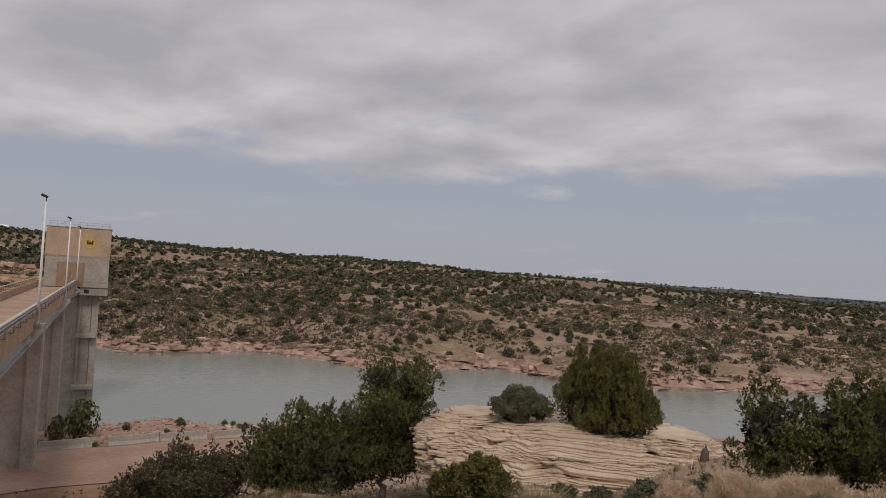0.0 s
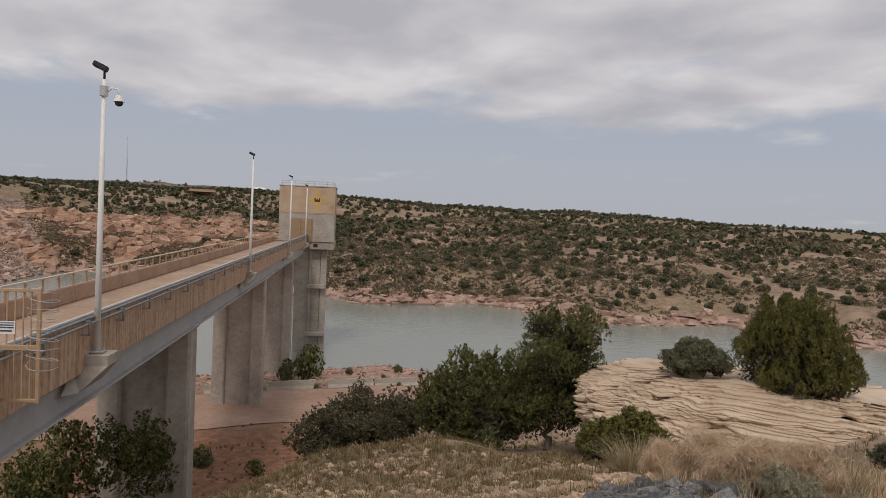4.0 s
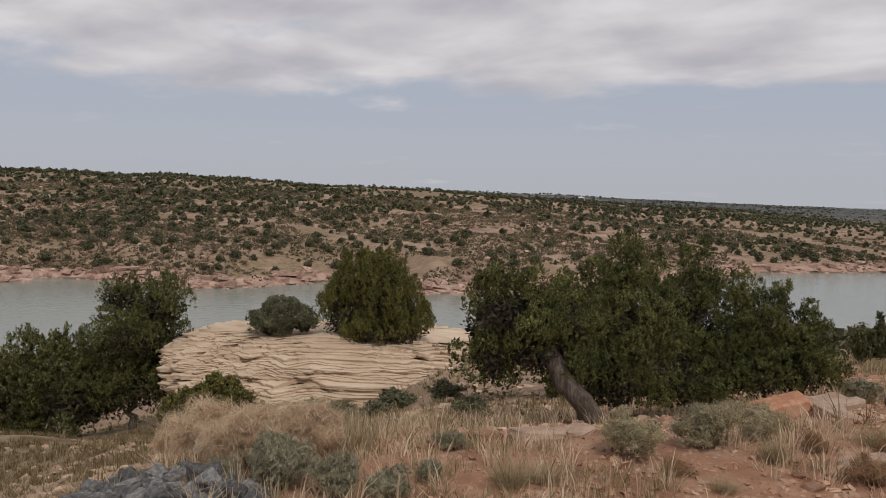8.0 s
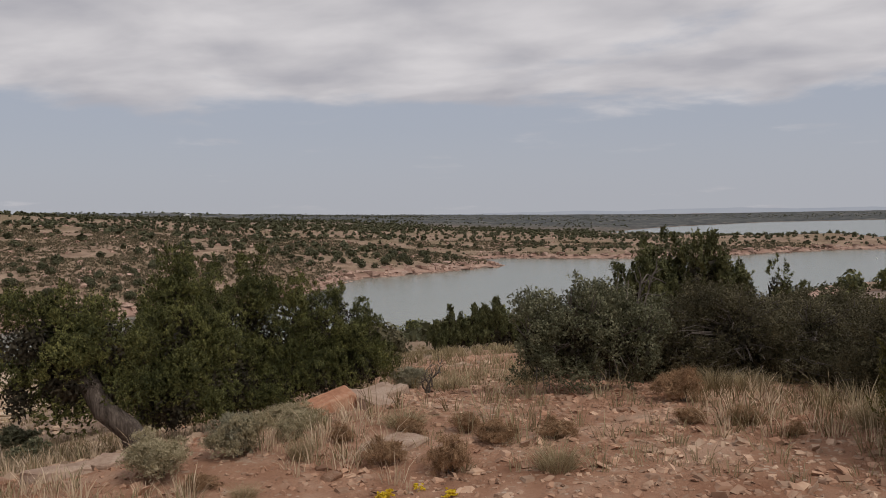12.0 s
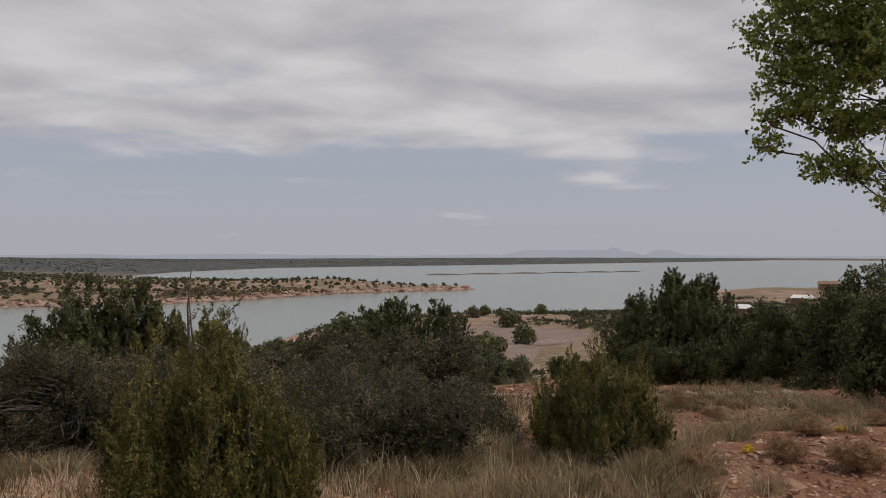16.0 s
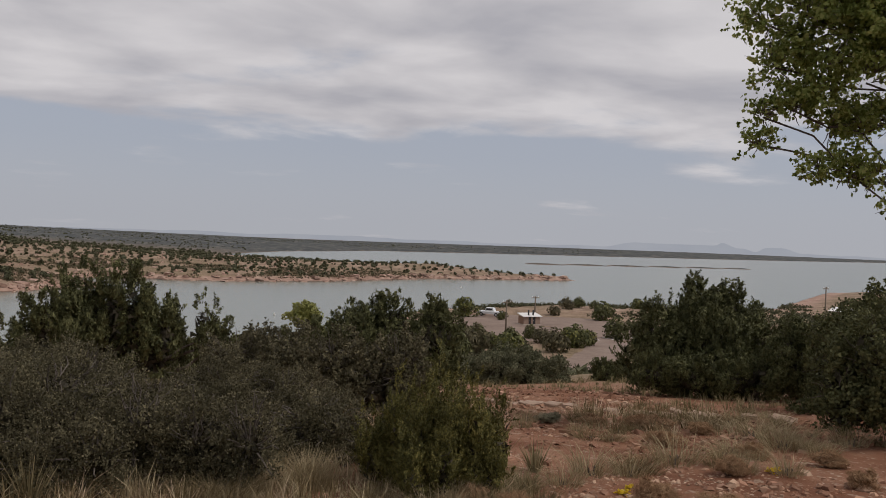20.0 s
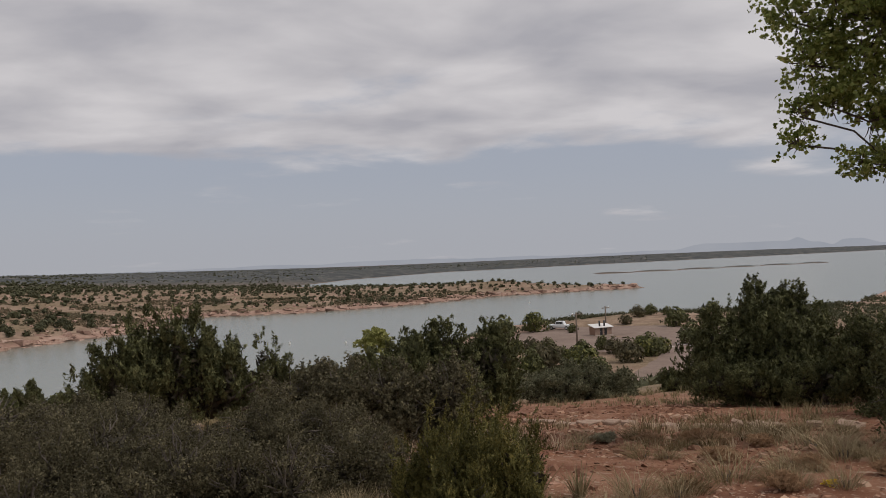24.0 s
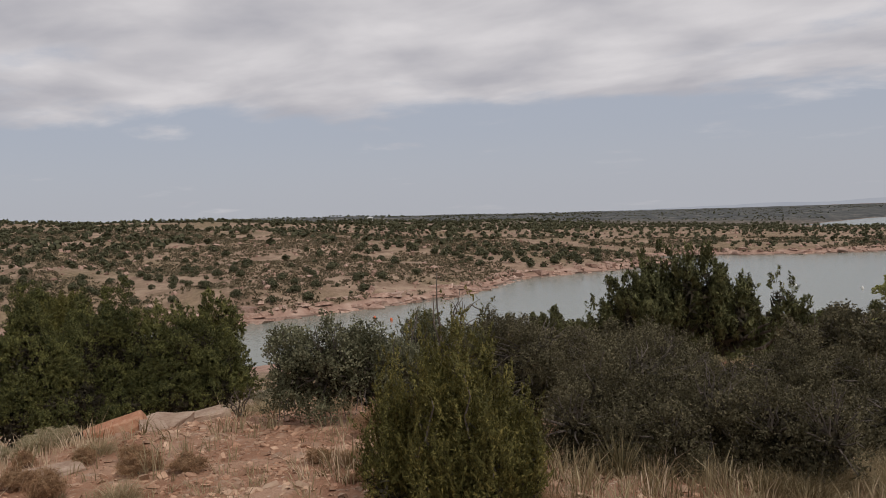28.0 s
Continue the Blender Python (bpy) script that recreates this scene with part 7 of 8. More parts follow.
set_plants(P_CLUMP, "straw_grass_clump", "broad pinkish dry grass clump above the dark rocks", "grass", "dry grass tufts", CLUMP_T, "tussock", True)
set_plants(P_STRAW, "straw_grass_tuft", "tall dry straw-coloured grass tuft on the slope", "grass", "dry grass tufts", STRAW_T, "tussock", True)
set_plants(P_STRAW2, "pale_grass_tuft", "pale green and straw grass tuft on red dirt", "grass", "dry grass tufts", THIN_T + PALE_T[:1], "tussock", True)
set_plants(P_MEADOW, "straw_grass_tuft", "thin dry straw grass tuft on the red clearing", "grass", "dry grass tufts", THIN_T + OLIVE_T, "tussock", True)
set_plants(P_RUST, "rusty_shrub", "low rounded rust-brown dry shrub on red dirt", "shrub", "rusty shrubs", RUST_T, "stem_mass", True)
set_plants(P_SAGE, "sagebrush", "low grey-blue sagebrush among dry grass", "shrub", "sagebrush clumps", SAGE_T, "stem_mass", True, 0.95)
set_plants(P_RABBIT, "rabbitbrush", "pale straw-grey rounded rabbitbrush", "shrub", "rabbitbrush clumps", RABBIT_T, "stem_mass", True, 0.95)
set_plants(P_GREEN[1:], "green_shrub", "low grey-green shrub on the stony slope", "shrub", "low green shrubs", GREEN_T, "stem_mass", True, 0.95)
set_plants(P_YUCCA, "yucca", "spiky pale green yucca beside scrub oak", "plant", "yuccas", YUCCA_T, "rosette", False)
set_plants(P_FLOWER, "yellow_wildflower", "small clump of bright yellow wildflowers", "flower", "yellow flowers", FLOWER_T, "bloom_mass", True)


def make_grass():
    """Thin dry grass over the knoll and slopes."""
    rng = np.random.default_rng(33)
    for name, n, r0, r1, a0, a1, h, mat in (("sparse_grass", 2600, 3.0, 15, 15, 130, 0.13, M_STRAW), ("near_grass", 1300, 2.6, 9, 18, 62, 0.17, M_PINKSTRAW), ("near_green_grass", 1000, 2.6, 9, 18, 60, 0.16, M_GRASS), ("slope_grass", 6500, 5, 58, -30, 72, 0.26, M_OLIVE_GRASS), ("slope_straw", 4500, 4.5, 40, -30, 80, 0.25, M_STRAW),
                                            ("hollow_grass", 5200, 8, 27, -14, 30, 0.2, M_OLIVE_GRASS), ("rim_grass", 1500, 4.2, 13, 84, 126, 0.2, M_OLIVE_GRASS), ("rim_straw", 700, 4.2, 12, 84, 126, 0.19, M_PINKSTRAW), ("meadow_straw", 420, 4.2, 7.5, 92, 122, 0.22, M_STRAW), ("east_grass", 600, 5, 12, 100, 130, 0.17, M_STRAW), ("crest_grass", 1500, 10, 26, 70, 135, 0.2, M_GRASS)):
        r, az = r0 + (r1 - r0) * rng.random(n) ** 0.8, np.radians(rng.uniform(a0, a1, n))
        x, y = 4.0 + r * np.sin(az), -0.8 + r * np.cos(az)
        patch = fractal(x * 0.35, y * 0.35, 91)
        keep = patch > (0.10 if name == "sparse_grass" else -0.12)
        x, y, r = x[keep], y[keep], r[keep]
        z = ground_height(x, y)
        vs, fs, c = [], [], 0
        for i in range(len(x)):
            k = 13
            s = rng.uniform(0.5, 1.2)
            v, f = blades(k, 0.06 * s, h * s, 0.0016 + 0.00026 * r[i], 0.7, rng)
            vs.append(v + (x[i], y[i], z[i]))
            fs.append(f + c)
            c += len(v)
        tagged(new(name, mesh_from(name, np.concatenate(vs), np.concatenate(fs), mat)), "thin dry bunchgrass scattered over the slope", "grass", kind="stuff")


make_grass()

# ---- road, barriers, dam face and the far shore ----
def strip(name, pts, width, mat, label, lift=0.05, segs=60):
    p = np.array(pts, float)
    d = np.r_[0, np.cumsum(np.hypot(*np.diff(p, axis=0).T))]
    s = np.linspace(0, d[-1], segs)
    x, y = np.interp(s, d, p[:, 0]), np.interp(s, d, p[:, 1])
    tx, ty = np.gradient(x), np.gradient(y)
    n = np.hypot(tx, ty)
    cols = np.linspace(-0.5, 0.5, 7)
    edge = 1 + 0.06 * np.sin(s * 0.7)
    X = x[:, None] - (ty / n)[:, None] * cols * width * edge[:, None]
    Y = y[:, None] + (tx / n)[:, None] * cols * width * edge[:, None]
    Z = ground_height(X.ravel(), Y.ravel()).reshape(X.shape) + lift
    i, j = np.meshgrid(np.arange(segs - 1), np.arange(6), indexing="ij")
    q = np.stack([i * 7 + j, (i + 1) * 7 + j, (i + 1) * 7 + j + 1, i * 7 + j + 1], -1).reshape(-1, 4)
    ob = new(name, mesh_from(name, np.stack([X, Y, Z], -1).reshape(-1, 3), q[:, ::-1], mat, True))
    return tagged(ob, label, "road", kind="structure")


strip("road", [(-60, 54.5), (0, 60.5), (60, 66.5)], 10.5, M_ROAD, "wide reddish graded dirt road under the bridge")
strip("road_to_ramp", [(70, -16), (84, -27), (96, -35), (112, -44), (128, -52)], 6.0, M_LOT, "pale dirt road down to the parking area")


def make_crest():
    """The road along the top of the dam and the dark rail on its edge."""
    pts = [(-113, 118), (-86, 150), (-80, 175), (-73.5, 200), (-67.5, 228), (-61, 262), (-55, 294), (-49, 326)]
    strip("crest_road", pts, 6.0, M_LOT, "pale gravel road along the crest of the dam", 0.08)
    rail = thing("guard_rail", Matrix.Identity(4), "dark low guard rail along the crest of the dam", "rail")
    edge = [(x + 3.2, y - 0.6, height_at(x + 3.2, y - 0.6) + 0.62) for x, y in pts]
    tube("rail_beam", edge, 0.14, M_PIPE, rail, 6)
    for (xa, ya, za), (xb, yb, zb) in zip(edge, edge[1:]):
        for k in range(8):
            f = k / 8
            x, y = xa + (xb - xa) * f, ya + (yb - ya) * f
            part("rail_post", block(0.16, 0.16, 0.8, x, y, za + (zb - za) * f - 0.8), M_WOODPOLE, rail)


make_crest()


def make_lot():
    a = np.linspace(0, 2 * np.pi, 72, endpoint=False)
    rr = np.linspace(0.05, 1, 14)
    R, A = np.meshgrid(rr, a, indexing="ij")
    wob = 1 + 0.05 * np.sin(A * 3) + 0.03 * np.sin(A * 7)
    X, Y = 150 + 24 * R * np.cos(A) * wob, -47 + 25 * R * np.sin(A) * wob
    Z = ground_height(X.ravel(), Y.ravel()).reshape(X.shape) + 0.06
    i, j = np.meshgrid(np.arange(13), np.arange(72), indexing="ij")
    j2 = (j + 1) % 72
    q = np.stack([i * 72 + j, (i + 1) * 72 + j, (i + 1) * 72 + j2, i * 72 + j2], -1).reshape(-1, 4)
    ob = new("parking_area", mesh_from("parking_area", np.stack([X, Y, Z], -1).reshape(-1, 3), q, M_LOT, True))
    return tagged(ob, "pale gravel parking area above the shore", "parking", kind="structure")


lot = make_lot()


def make_parking_lines():
    for k in range(11):
        a = radians(150 + 7.5 * k)
        x, y = 150 + 19.5 * math.cos(a), -47 + 20.5 * math.sin(a)
        line = hang("parking_line", PARKING_LINE, lot)
        line.matrix_world = pose(x, y, height_at(x, y) + 0.075, 0, 0, math.degrees(a))


bm_ = block(3.6, 0.16, 0.012)
PARKING_LINE = bpy.data.meshes.new("parking_line")
bm_.to_mesh(PARKING_LINE)
bm_.free()
PARKING_LINE.materials.append(M_WHITE)
make_parking_lines()


def make_barriers():
    bm = bmesh.new()
    prof = [(-0.30, 0), (-0.30, 0.12), (-0.14, 0.38), (-0.09, 0.8), (0.09, 0.8), (0.14, 0.38), (0.30, 0.12), (0.30, 0)]
    ends = [[bm.verts.new((x, y, z)) for y, z in prof] for x in (-2.05, 2.05)]
    for i in range(8):
        bm.faces.new((ends[0][i], ends[1][i], ends[1][(i + 1) % 8], ends[0][(i + 1) % 8]))
    bm.faces.new(ends[0][::-1])
    bm.faces.new(ends[1])
    bmesh.ops.recalc_face_normals(bm, faces=bm.faces[:])
    me = bpy.data.meshes.new("concrete_barrier")
    bm.to_mesh(me)
    bm.free()
    me.materials.append(M_CONCRETE)
    rng = np.random.default_rng(3)
    for i, x in enumerate((3.4, 8.2, 13.4, 18.6, 22.9, 27.6, 32.2)):
        y = 67.6 + 0.10 * x + rng.uniform(-0.2, 0.2)
        ob = new("concrete_barrier", me)
        ob.matrix_world = pose(x, y, height_at(x, y) - 0.04, 0, 0, 5.5 + rng.uniform(-2, 2))
        tagged(ob, "low weathered concrete barrier along the dirt road", "barrier", "barriers along the road")


make_barriers()


M_TUMBLED = material("red_and_buff_blocks", [(0.26, 0.13, 0.085), (0.36, 0.22, 0.15), (0.48, 0.35, 0.26)], 0.3, 0.95, 0.05, 8, island=0.3)


def make_shore_rocks():
    rng = np.random.default_rng(21)
    # rock armour on the dam
    n = 110000
    x, y = rng.uniform(-170, -22, n), rng.uniform(88, 340, n)
    d, side = shore_distance(x, y)
    toe = np.where(y > 214, (x + 25) * -0.9825 + (y - 220) * 0.1856, d)
    face = (y > 214) & (x + 25 < -0.19 * (y - 220))
    keep = ((side == 0) & (d > -1.5) & (d < 46) & (y < 214)) | (face & (toe > 0) & (toe < 46) & (d > -1))
    x, y = x[keep], y[keep]
    size = rng.uniform(0.35, 1.0, len(x))
    v, f = rubble(np.stack([x, y, ground_height(x, y) + size * 0.12], 1), size, 0.6, rng)
    tagged(new("dam_riprap", mesh_from("dam_riprap", v, f, M_RIPRAP)), "reddish-brown rock armour covering the dam face", "riprap", kind="stuff")
    # ledge blocks at the far waterline
    n = 44000
    az, r = np.radians(rng.uniform(-12, 122, n)), rng.uniform(95, 440, n)
    x, y = 4 + r * np.sin(az), -1.5 + r * np.cos(az)
    d, side = shore_distance(x, y)
    keep = (side == 1) & (d > -2.0) & (d < 7) & (rng.random(n) < np.where(d < 4.5, 1.0, 0.2))
    x, y, r = x[keep], y[keep], r[keep]
    size = rng.uniform(0.8, 3.4, len(x)) * np.where(rng.random(len(x)) < 0.5, 0.55, 1)
    z = np.maximum(ground_height(x, y), -0.1)
    v, f = rubble(np.stack([x, y, z + 0.02], 1), size, 0.3, rng, 0.05)
    tagged(new("shore_ledges", mesh_from("shore_ledges", v, f, M_LEDGE)), "pink sandstone ledges along the far waterline", "rocks", kind="stuff")
    # pale boulders on the hillside and the broken red slope beside the dam
    n = 9000
    az, r = np.radians(rng.uniform(-14, 90, n)), rng.uniform(120, 420, n)
    x, y = 4 + r * np.sin(az), -1.5 + r * np.cos(az)
    d, side = shore_distance(x, y)
    red = (np.degrees(az) < 4) & (r < 300)
    keep = (side == 1) & (d > 3) & (d < 160) & ((rng.random(n) < 0.28) | red)
    x, y = x[keep], y[keep]
    size = rng.uniform(0.5, 1.9, len(x)) * rng.uniform(0.4, 1.0, len(x))
    v, f = rubble(np.stack([x, y, ground_height(x, y) + size * 0.1], 1), size, 0.5, rng)
    tagged(new("hillside_boulders", mesh_from("hillside_boulders", v, f, M_LEDGE)), "scattered pale boulders on the dry hillside", "rocks", kind="stuff")
    # tumbled blocks on the cut slope beside the dam
    n = 5200
    a, k = rng.uniform(0, 6.28, n), np.sqrt(rng.random(n))
    x, y = -5 + 50 * k * np.cos(a), 262 + 64 * k * np.sin(a)
    d, side = shore_distance(x, y)
    keep = (side == 1) & (d > 1) & (fractal(x * 0.06, y * 0.06, 59) > -0.12)
    x, y = x[keep], y[keep]
    size = 0.5 + 3.6 * rng.random(len(x)) ** 3.2
    v, f = rubble(np.stack([x, y, ground_height(x, y) + size * 0.1], 1), size, 0.5, rng, 0.2)
    tagged(new("tumbled_blocks", mesh_from("tumbled_blocks", v, f, M_TUMBLED)), "tumbled red and buff blocks on the raw slope beside the dam", "rocks", kind="stuff")
    # near bank
    n = 2500
    x, y = rng.uniform(-10, 60, n), rng.uniform(69, 92, n)
    d, side = shore_distance(x, y)
    keep = (side == 2) & (d > -0.5)
    x, y = x[keep], y[keep]
    size = rng.uniform(0.1, 0.7, len(x)) * rng.uniform(0.4, 1, len(x))
    v, f = rubble(np.stack([x, y, ground_height(x, y) + size * 0.1], 1), size, 0.5, rng)
    tagged(new("bank_stones", mesh_from("bank_stones", v, f, M_LEDGE)), "loose pink stones on the near bank", "rocks", kind="stuff")


make_shore_rocks()


def plant_slopes():
    """Junipers and scrub on the near side: the bank by the bridge, the slope to the ramp, the shore."""
    rng = np.random.default_rng(61)
    kinds = []
    for k, mat in enumerate((M_JUNIPER, M_JUNIPER_DARK, M_OAK, M_JUNIPER_DARK)):
        ob = thing("shore_scrub", Matrix.Identity(4), "dark green juniper scrub on the slope above the shore", "shrub", "scrub on the near slopes")
        tube("trunk", [(0, 0, -0.3), (0.03, 0.02, 0.3), (0.0, 0.05, 0.7)], [0.10, 0.08, 0.04], M_BARK, ob, 5)
        hang("crown", mesh_from("crown", *far_crown(170 + k, 620, (0.24, 0.15)), mat), ob)
        kinds.append(ob)
    spots = [(16.8, 80.5, 1.3), (14.2, 77.5, 0.9), (21.5, 83, 0.45), (27, 84, 0.5), (32, 80, 0.4), (10, 76, 0.5), (0.6, 47, 0.8), (5.2, 48.5, 0.7), (8, 46, 0.5), (2.2, 50.5, 0.4), (183, -62, 1.6), (132, -54, 2.0),
             (118, -41, 1.7), (120, -33, 1.4), (125, -27, 1.3), (186, -70, 1.2), (190, -82, 1.5), (178, -88, 1.2), (196, -52, 1.0)]
    spots += [(165.5, -28.8, 2.6), (170.8, -36.2, 2.4), (161.3, -41.7, 1.1), (132.3, -36.0, 0.9), (129.7, -38.7, 1.3), (126.6, -24.4, 1.3), (124.3, -26.8, 1.0), (112.2, -37.0, 1.9), (118.1, -42.3, 1.9), (119.9, -44.5, 1.4),
              (188.3, -66.8, 1.5), (174.5, -56.4, 1.4), (164.9, -63.9, 2.3), (105.1, -28.8, 1.9), (102.7, -30.7, 1.2), (108.3, -25.5, 2.2), (104.8, -22.4, 1.8), (115.4, -29.9, 1.0)]
    for _ in range(2600):
        r, az = rng.uniform(28, 215), radians(rng.uniform(66, 128))
        x, y = 4 + r * math.sin(az), -1.5 + r * math.cos(az)
        if r < 88 and 96 < math.degrees(az) < 118:
            # open ground down to the road
            continue
        if math.hypot((x - 150) / 27, (y + 47) / 28) < 1 or -17 < (y + 16) + (x - 70) * 0.62 < 5 and 72 < x < 128:
            continue
        if rng.random() < 0.22:
            spots.append((x, y, rng.uniform(0.5, 1.25) * (0.8 + r / 260)))
    for _ in range(60):
        x, y = rng.uniform(-6, 50), rng.uniform(68, 90)
        spots.append((x, y, rng.uniform(0.2, 0.4)))
    spots = spots[:37] + sorted(spots[37:], key=lambda s: math.hypot(s[0], s[1]))
    X, Y = np.array([s[0] for s in spots]), np.array([s[1] for s in spots])
    d, side = shore_distance(X, Y)
    Z = ground_height(X, Y)
    c = 0
    for (x, y, s), dd, sd, z in zip(spots, d, side, Z):
        if dd < 1.5 or sd != 2 or c > 290:
            continue
        m = pose(x, y, z, 0, 0, rng.uniform(0, 360)) @ Matrix.Diagonal((s * 1.15, s * 1.15, s * (1.9 if c < 2 else 1.25), 1))
        if c < 4:
            kinds[c].matrix_world = m
        else:
            copy_thing(kinds[c % 4], m).matrix_world = m
        c += 1
    make_tree("lime_green_tree", "light lime-green tree standing at the water's edge", "tree", [(134, -3.2, 5.2, 1.8, 1.6), (133.4, -2.0, 4.0, 1.5, 1.5), (134.4, -4.6, 3.6, 1.6, 1.5)], M_LIME, 66, 900, 9, (0.35, 0.22), 0.4, 0.3, trunk_r=0.15)
    make_tree("scrub_thicket", "dark green scrub at the foot of the bridge pier", "shrub", [(0.7, 32.0, 8.6, 2.5, 1.0), (-0.9, 31.6, 8.3, 1.4, 0.9), (2.2, 32.0, 8.8, 1.2, 1.1)], M_JUNIPER, 67, 1700, 10, (0.16, 0.07), 0.3, 0.6, trunk_r=0.08, skirt=True)


plant_slopes()


# ---- small buildings and things by the water ----
M_BRICK = material("brown_block_wall", [(0.22, 0.13, 0.09), (0.3, 0.19, 0.13)], 1.0, 0.9, 0.01)
M_CARPAINT = material("white_car_paint", [(0.7, 0.71, 0.72), (0.78, 0.79, 0.8)], 2.0, 0.3, 0.0, spec=0.5)
M_GLASS_DARK = material("dark_window_glass", [(0.03, 0.035, 0.04), (0.05, 0.055, 0.06)], 2.0, 0.1, 0.0, spec=0.6)
M_RUBBER = material("black_rubber", [(0.02, 0.02, 0.02), (0.035, 0.035, 0.035)], 4.0, 0.9, 0.0)
M_ORANGE = material("orange_buoy_plastic", [(0.6, 0.13, 0.05), (0.66, 0.17, 0.07)], 4.0, 0.5, 0.0)


M_HUTWALL = material("tan_block_wall", [(0.26, 0.18, 0.14), (0.33, 0.24, 0.19)], 1.5, 0.9, 0.005, 8)


def make_restroom():
    x, y = 154, -45.3
    h = thing("restroom_hut", pose(x, y, height_at(x, y) + 0.05, 0, 0, 16) @ Matrix.Diagonal((0.85, 0.85, 0.74, 1)), "small tan restroom hut with dark doors and white roof", "hut")
    part("floor_slab", block(2.8, 4.6, 0.12, 0, 0, 0, 0.02), M_CONCRETE, h)
    part("back_wall", block(0.2, 4.2, 2.0, 1.2, 0, 0.12, 0.02), M_BRICK, h)
    for yy in (-2.0, -0.7, 0.7, 2.0):
        part("wall", block(2.0, 0.22, 2.0, 0.1, yy, 0.12, 0.02), M_BRICK, h)
    part("front_wall", block(0.2, 4.2, 2.0, -0.98, 0, 0.12, 0.02), M_HUTWALL, h, "tan block front wall")
    for yy in (-0.55, 0.55):
        d = part("door", block(0.06, 0.62, 1.85, -1.10, yy, 0.12, 0.01), M_BLACK, h, "dark steel door")
        part("door_handle", block(0.05, 0.05, 0.14, -1.15, yy + 0.22, 1.0), M_GALV, d)
    roof = bmesh.new()
    block(2.9, 4.9, 0.16, 0, 0, 0, 0.03, bm=roof)
    r = part("roof", roof, M_WHITE, h, "white metal roof")
    r.matrix_local = pose(0, 0, 2.3, 0, -14, 0)
    for yy in (-0.6, 0.6):
        tube("vent_pipe", [(-0.5, yy, 2.1), (-0.5, yy, 3.7)], 0.19, M_BLACK, h, 8, "black vent pipe")


def make_utility_pole(x, y, height, label):
    z = height_at(x, y)
    p = thing("utility_pole", pose(x, y, z, 0, 0, -70), label, "pole", "utility poles")
    tube("pole", [(0, 0, -0.3), (0, 0, height * 0.5), (0, 0, height)], [0.16, 0.14, 0.11], M_WOODPOLE, p, 8)
    part("crossarm", block(1.7, 0.12, 0.14, 0, 0, height - 0.45, 0.01), M_WOODPOLE, p)
    for dx in (-0.75, 0.75):
        tube("insulator", [(dx, 0, height - 0.32), (dx, 0, height - 0.12)], 0.06, M_WHITE, p, 6)


def make_pickup(x, y, turn):
    z = height_at(x, y) + 0.07
    c = thing("pickup_truck", pose(x, y, z, 0, 0, turn), "white pickup truck parked on the gravel by the lake", "vehicle")
    body = bmesh.new()
    block(5.2, 1.85, 0.62, 0, 0, 0.42, 0.10, bm=body)
    b = part("body", body, M_CARPAINT, c)
    cab = bmesh.new()
    bmesh.ops.create_cube(cab, size=1, matrix=Matrix.Translation((-0.1, 0, 1.38)) @ Matrix.Diagonal((2.0, 1.7, 0.72, 1)))
    for v in cab.verts:
        if v.co.z > 1.4:
            v.co.x = -0.1 + (v.co.x + 0.1) * 0.74
            v.co.y *= 0.86
    part("cab", cab, M_CARPAINT, c)
    for yy in (-0.80, 0.80):
        part("side_window", block(1.35, 0.05, 0.38, -0.1, yy, 1.24), M_GLASS_DARK, c)
    part("windscreen", block(0.06, 1.35, 0.40, 0.83, 0, 1.2), M_GLASS_DARK, c)
    for sx in (-1.6, 1.6):
        for sy in (-0.85, 0.85):
            w = tube("wheel", [(sx, sy - 0.12, 0.38), (sx, sy + 0.12, 0.38)], 0.38, M_RUBBER, c, 16)
            tube("rim", [(sx, sy - 0.125, 0.38), (sx, sy + 0.125, 0.38)], 0.22, M_GALV, w, 12)


def make_shelter(x, y, w, d, hgt, turn, label, wall_mat, roof_mat):
    h = thing("park_shelter", pose(x, y, height_at(x, y), 0, 0, turn), label, "building")
    part("floor_slab", block(w, d, 0.15, 0, 0, -0.05), M_CONCRETE, h)
    for sx in (-1, 1):
        for sy in (-1, 1):
            part("post", block(0.25, 0.25, hgt, sx * (w / 2 - 0.4), sy * (d / 2 - 0.4), 0, 0.02), wall_mat, h)
    part("back_wall", block(w - 0.8, 0.2, hgt, 0, d / 2 - 0.4, 0), wall_mat, h)
    roof = bmesh.new()
    e = [(-w / 2 - 0.4, -d / 2 - 0.4, hgt), (w / 2 + 0.4, -d / 2 - 0.4, hgt), (w / 2 + 0.4, d / 2 + 0.4, hgt), (-w / 2 - 0.4, d / 2 + 0.4, hgt), (-w / 2, 0, hgt + d * 0.22), (w / 2, 0, hgt + d * 0.22)]
    vs = [roof.verts.new(p) for p in e]
    for f in ((0, 1, 5, 4), (2, 3, 4, 5), (1, 2, 5), (3, 0, 4), (3, 2, 1, 0)):
        roof.faces.new([vs[i] for i in f])
    part("roof", roof, roof_mat, h)


def make_buoy(x, y, mat, label):
    b = thing("buoy", pose(x, y, 0), label, "buoy", "buoys on the lake")
    tube("float", [(0, 0, -0.2), (0, 0, 0.05), (0, 0, 0.35), (0, 0, 0.5)], [0.16, 0.26, 0.2, 0.06], mat, b, 12)
    tube("mooring_eye", [(0, 0, 0.45), (0, 0, 0.62)], 0.04, M_GALV, b, 6)


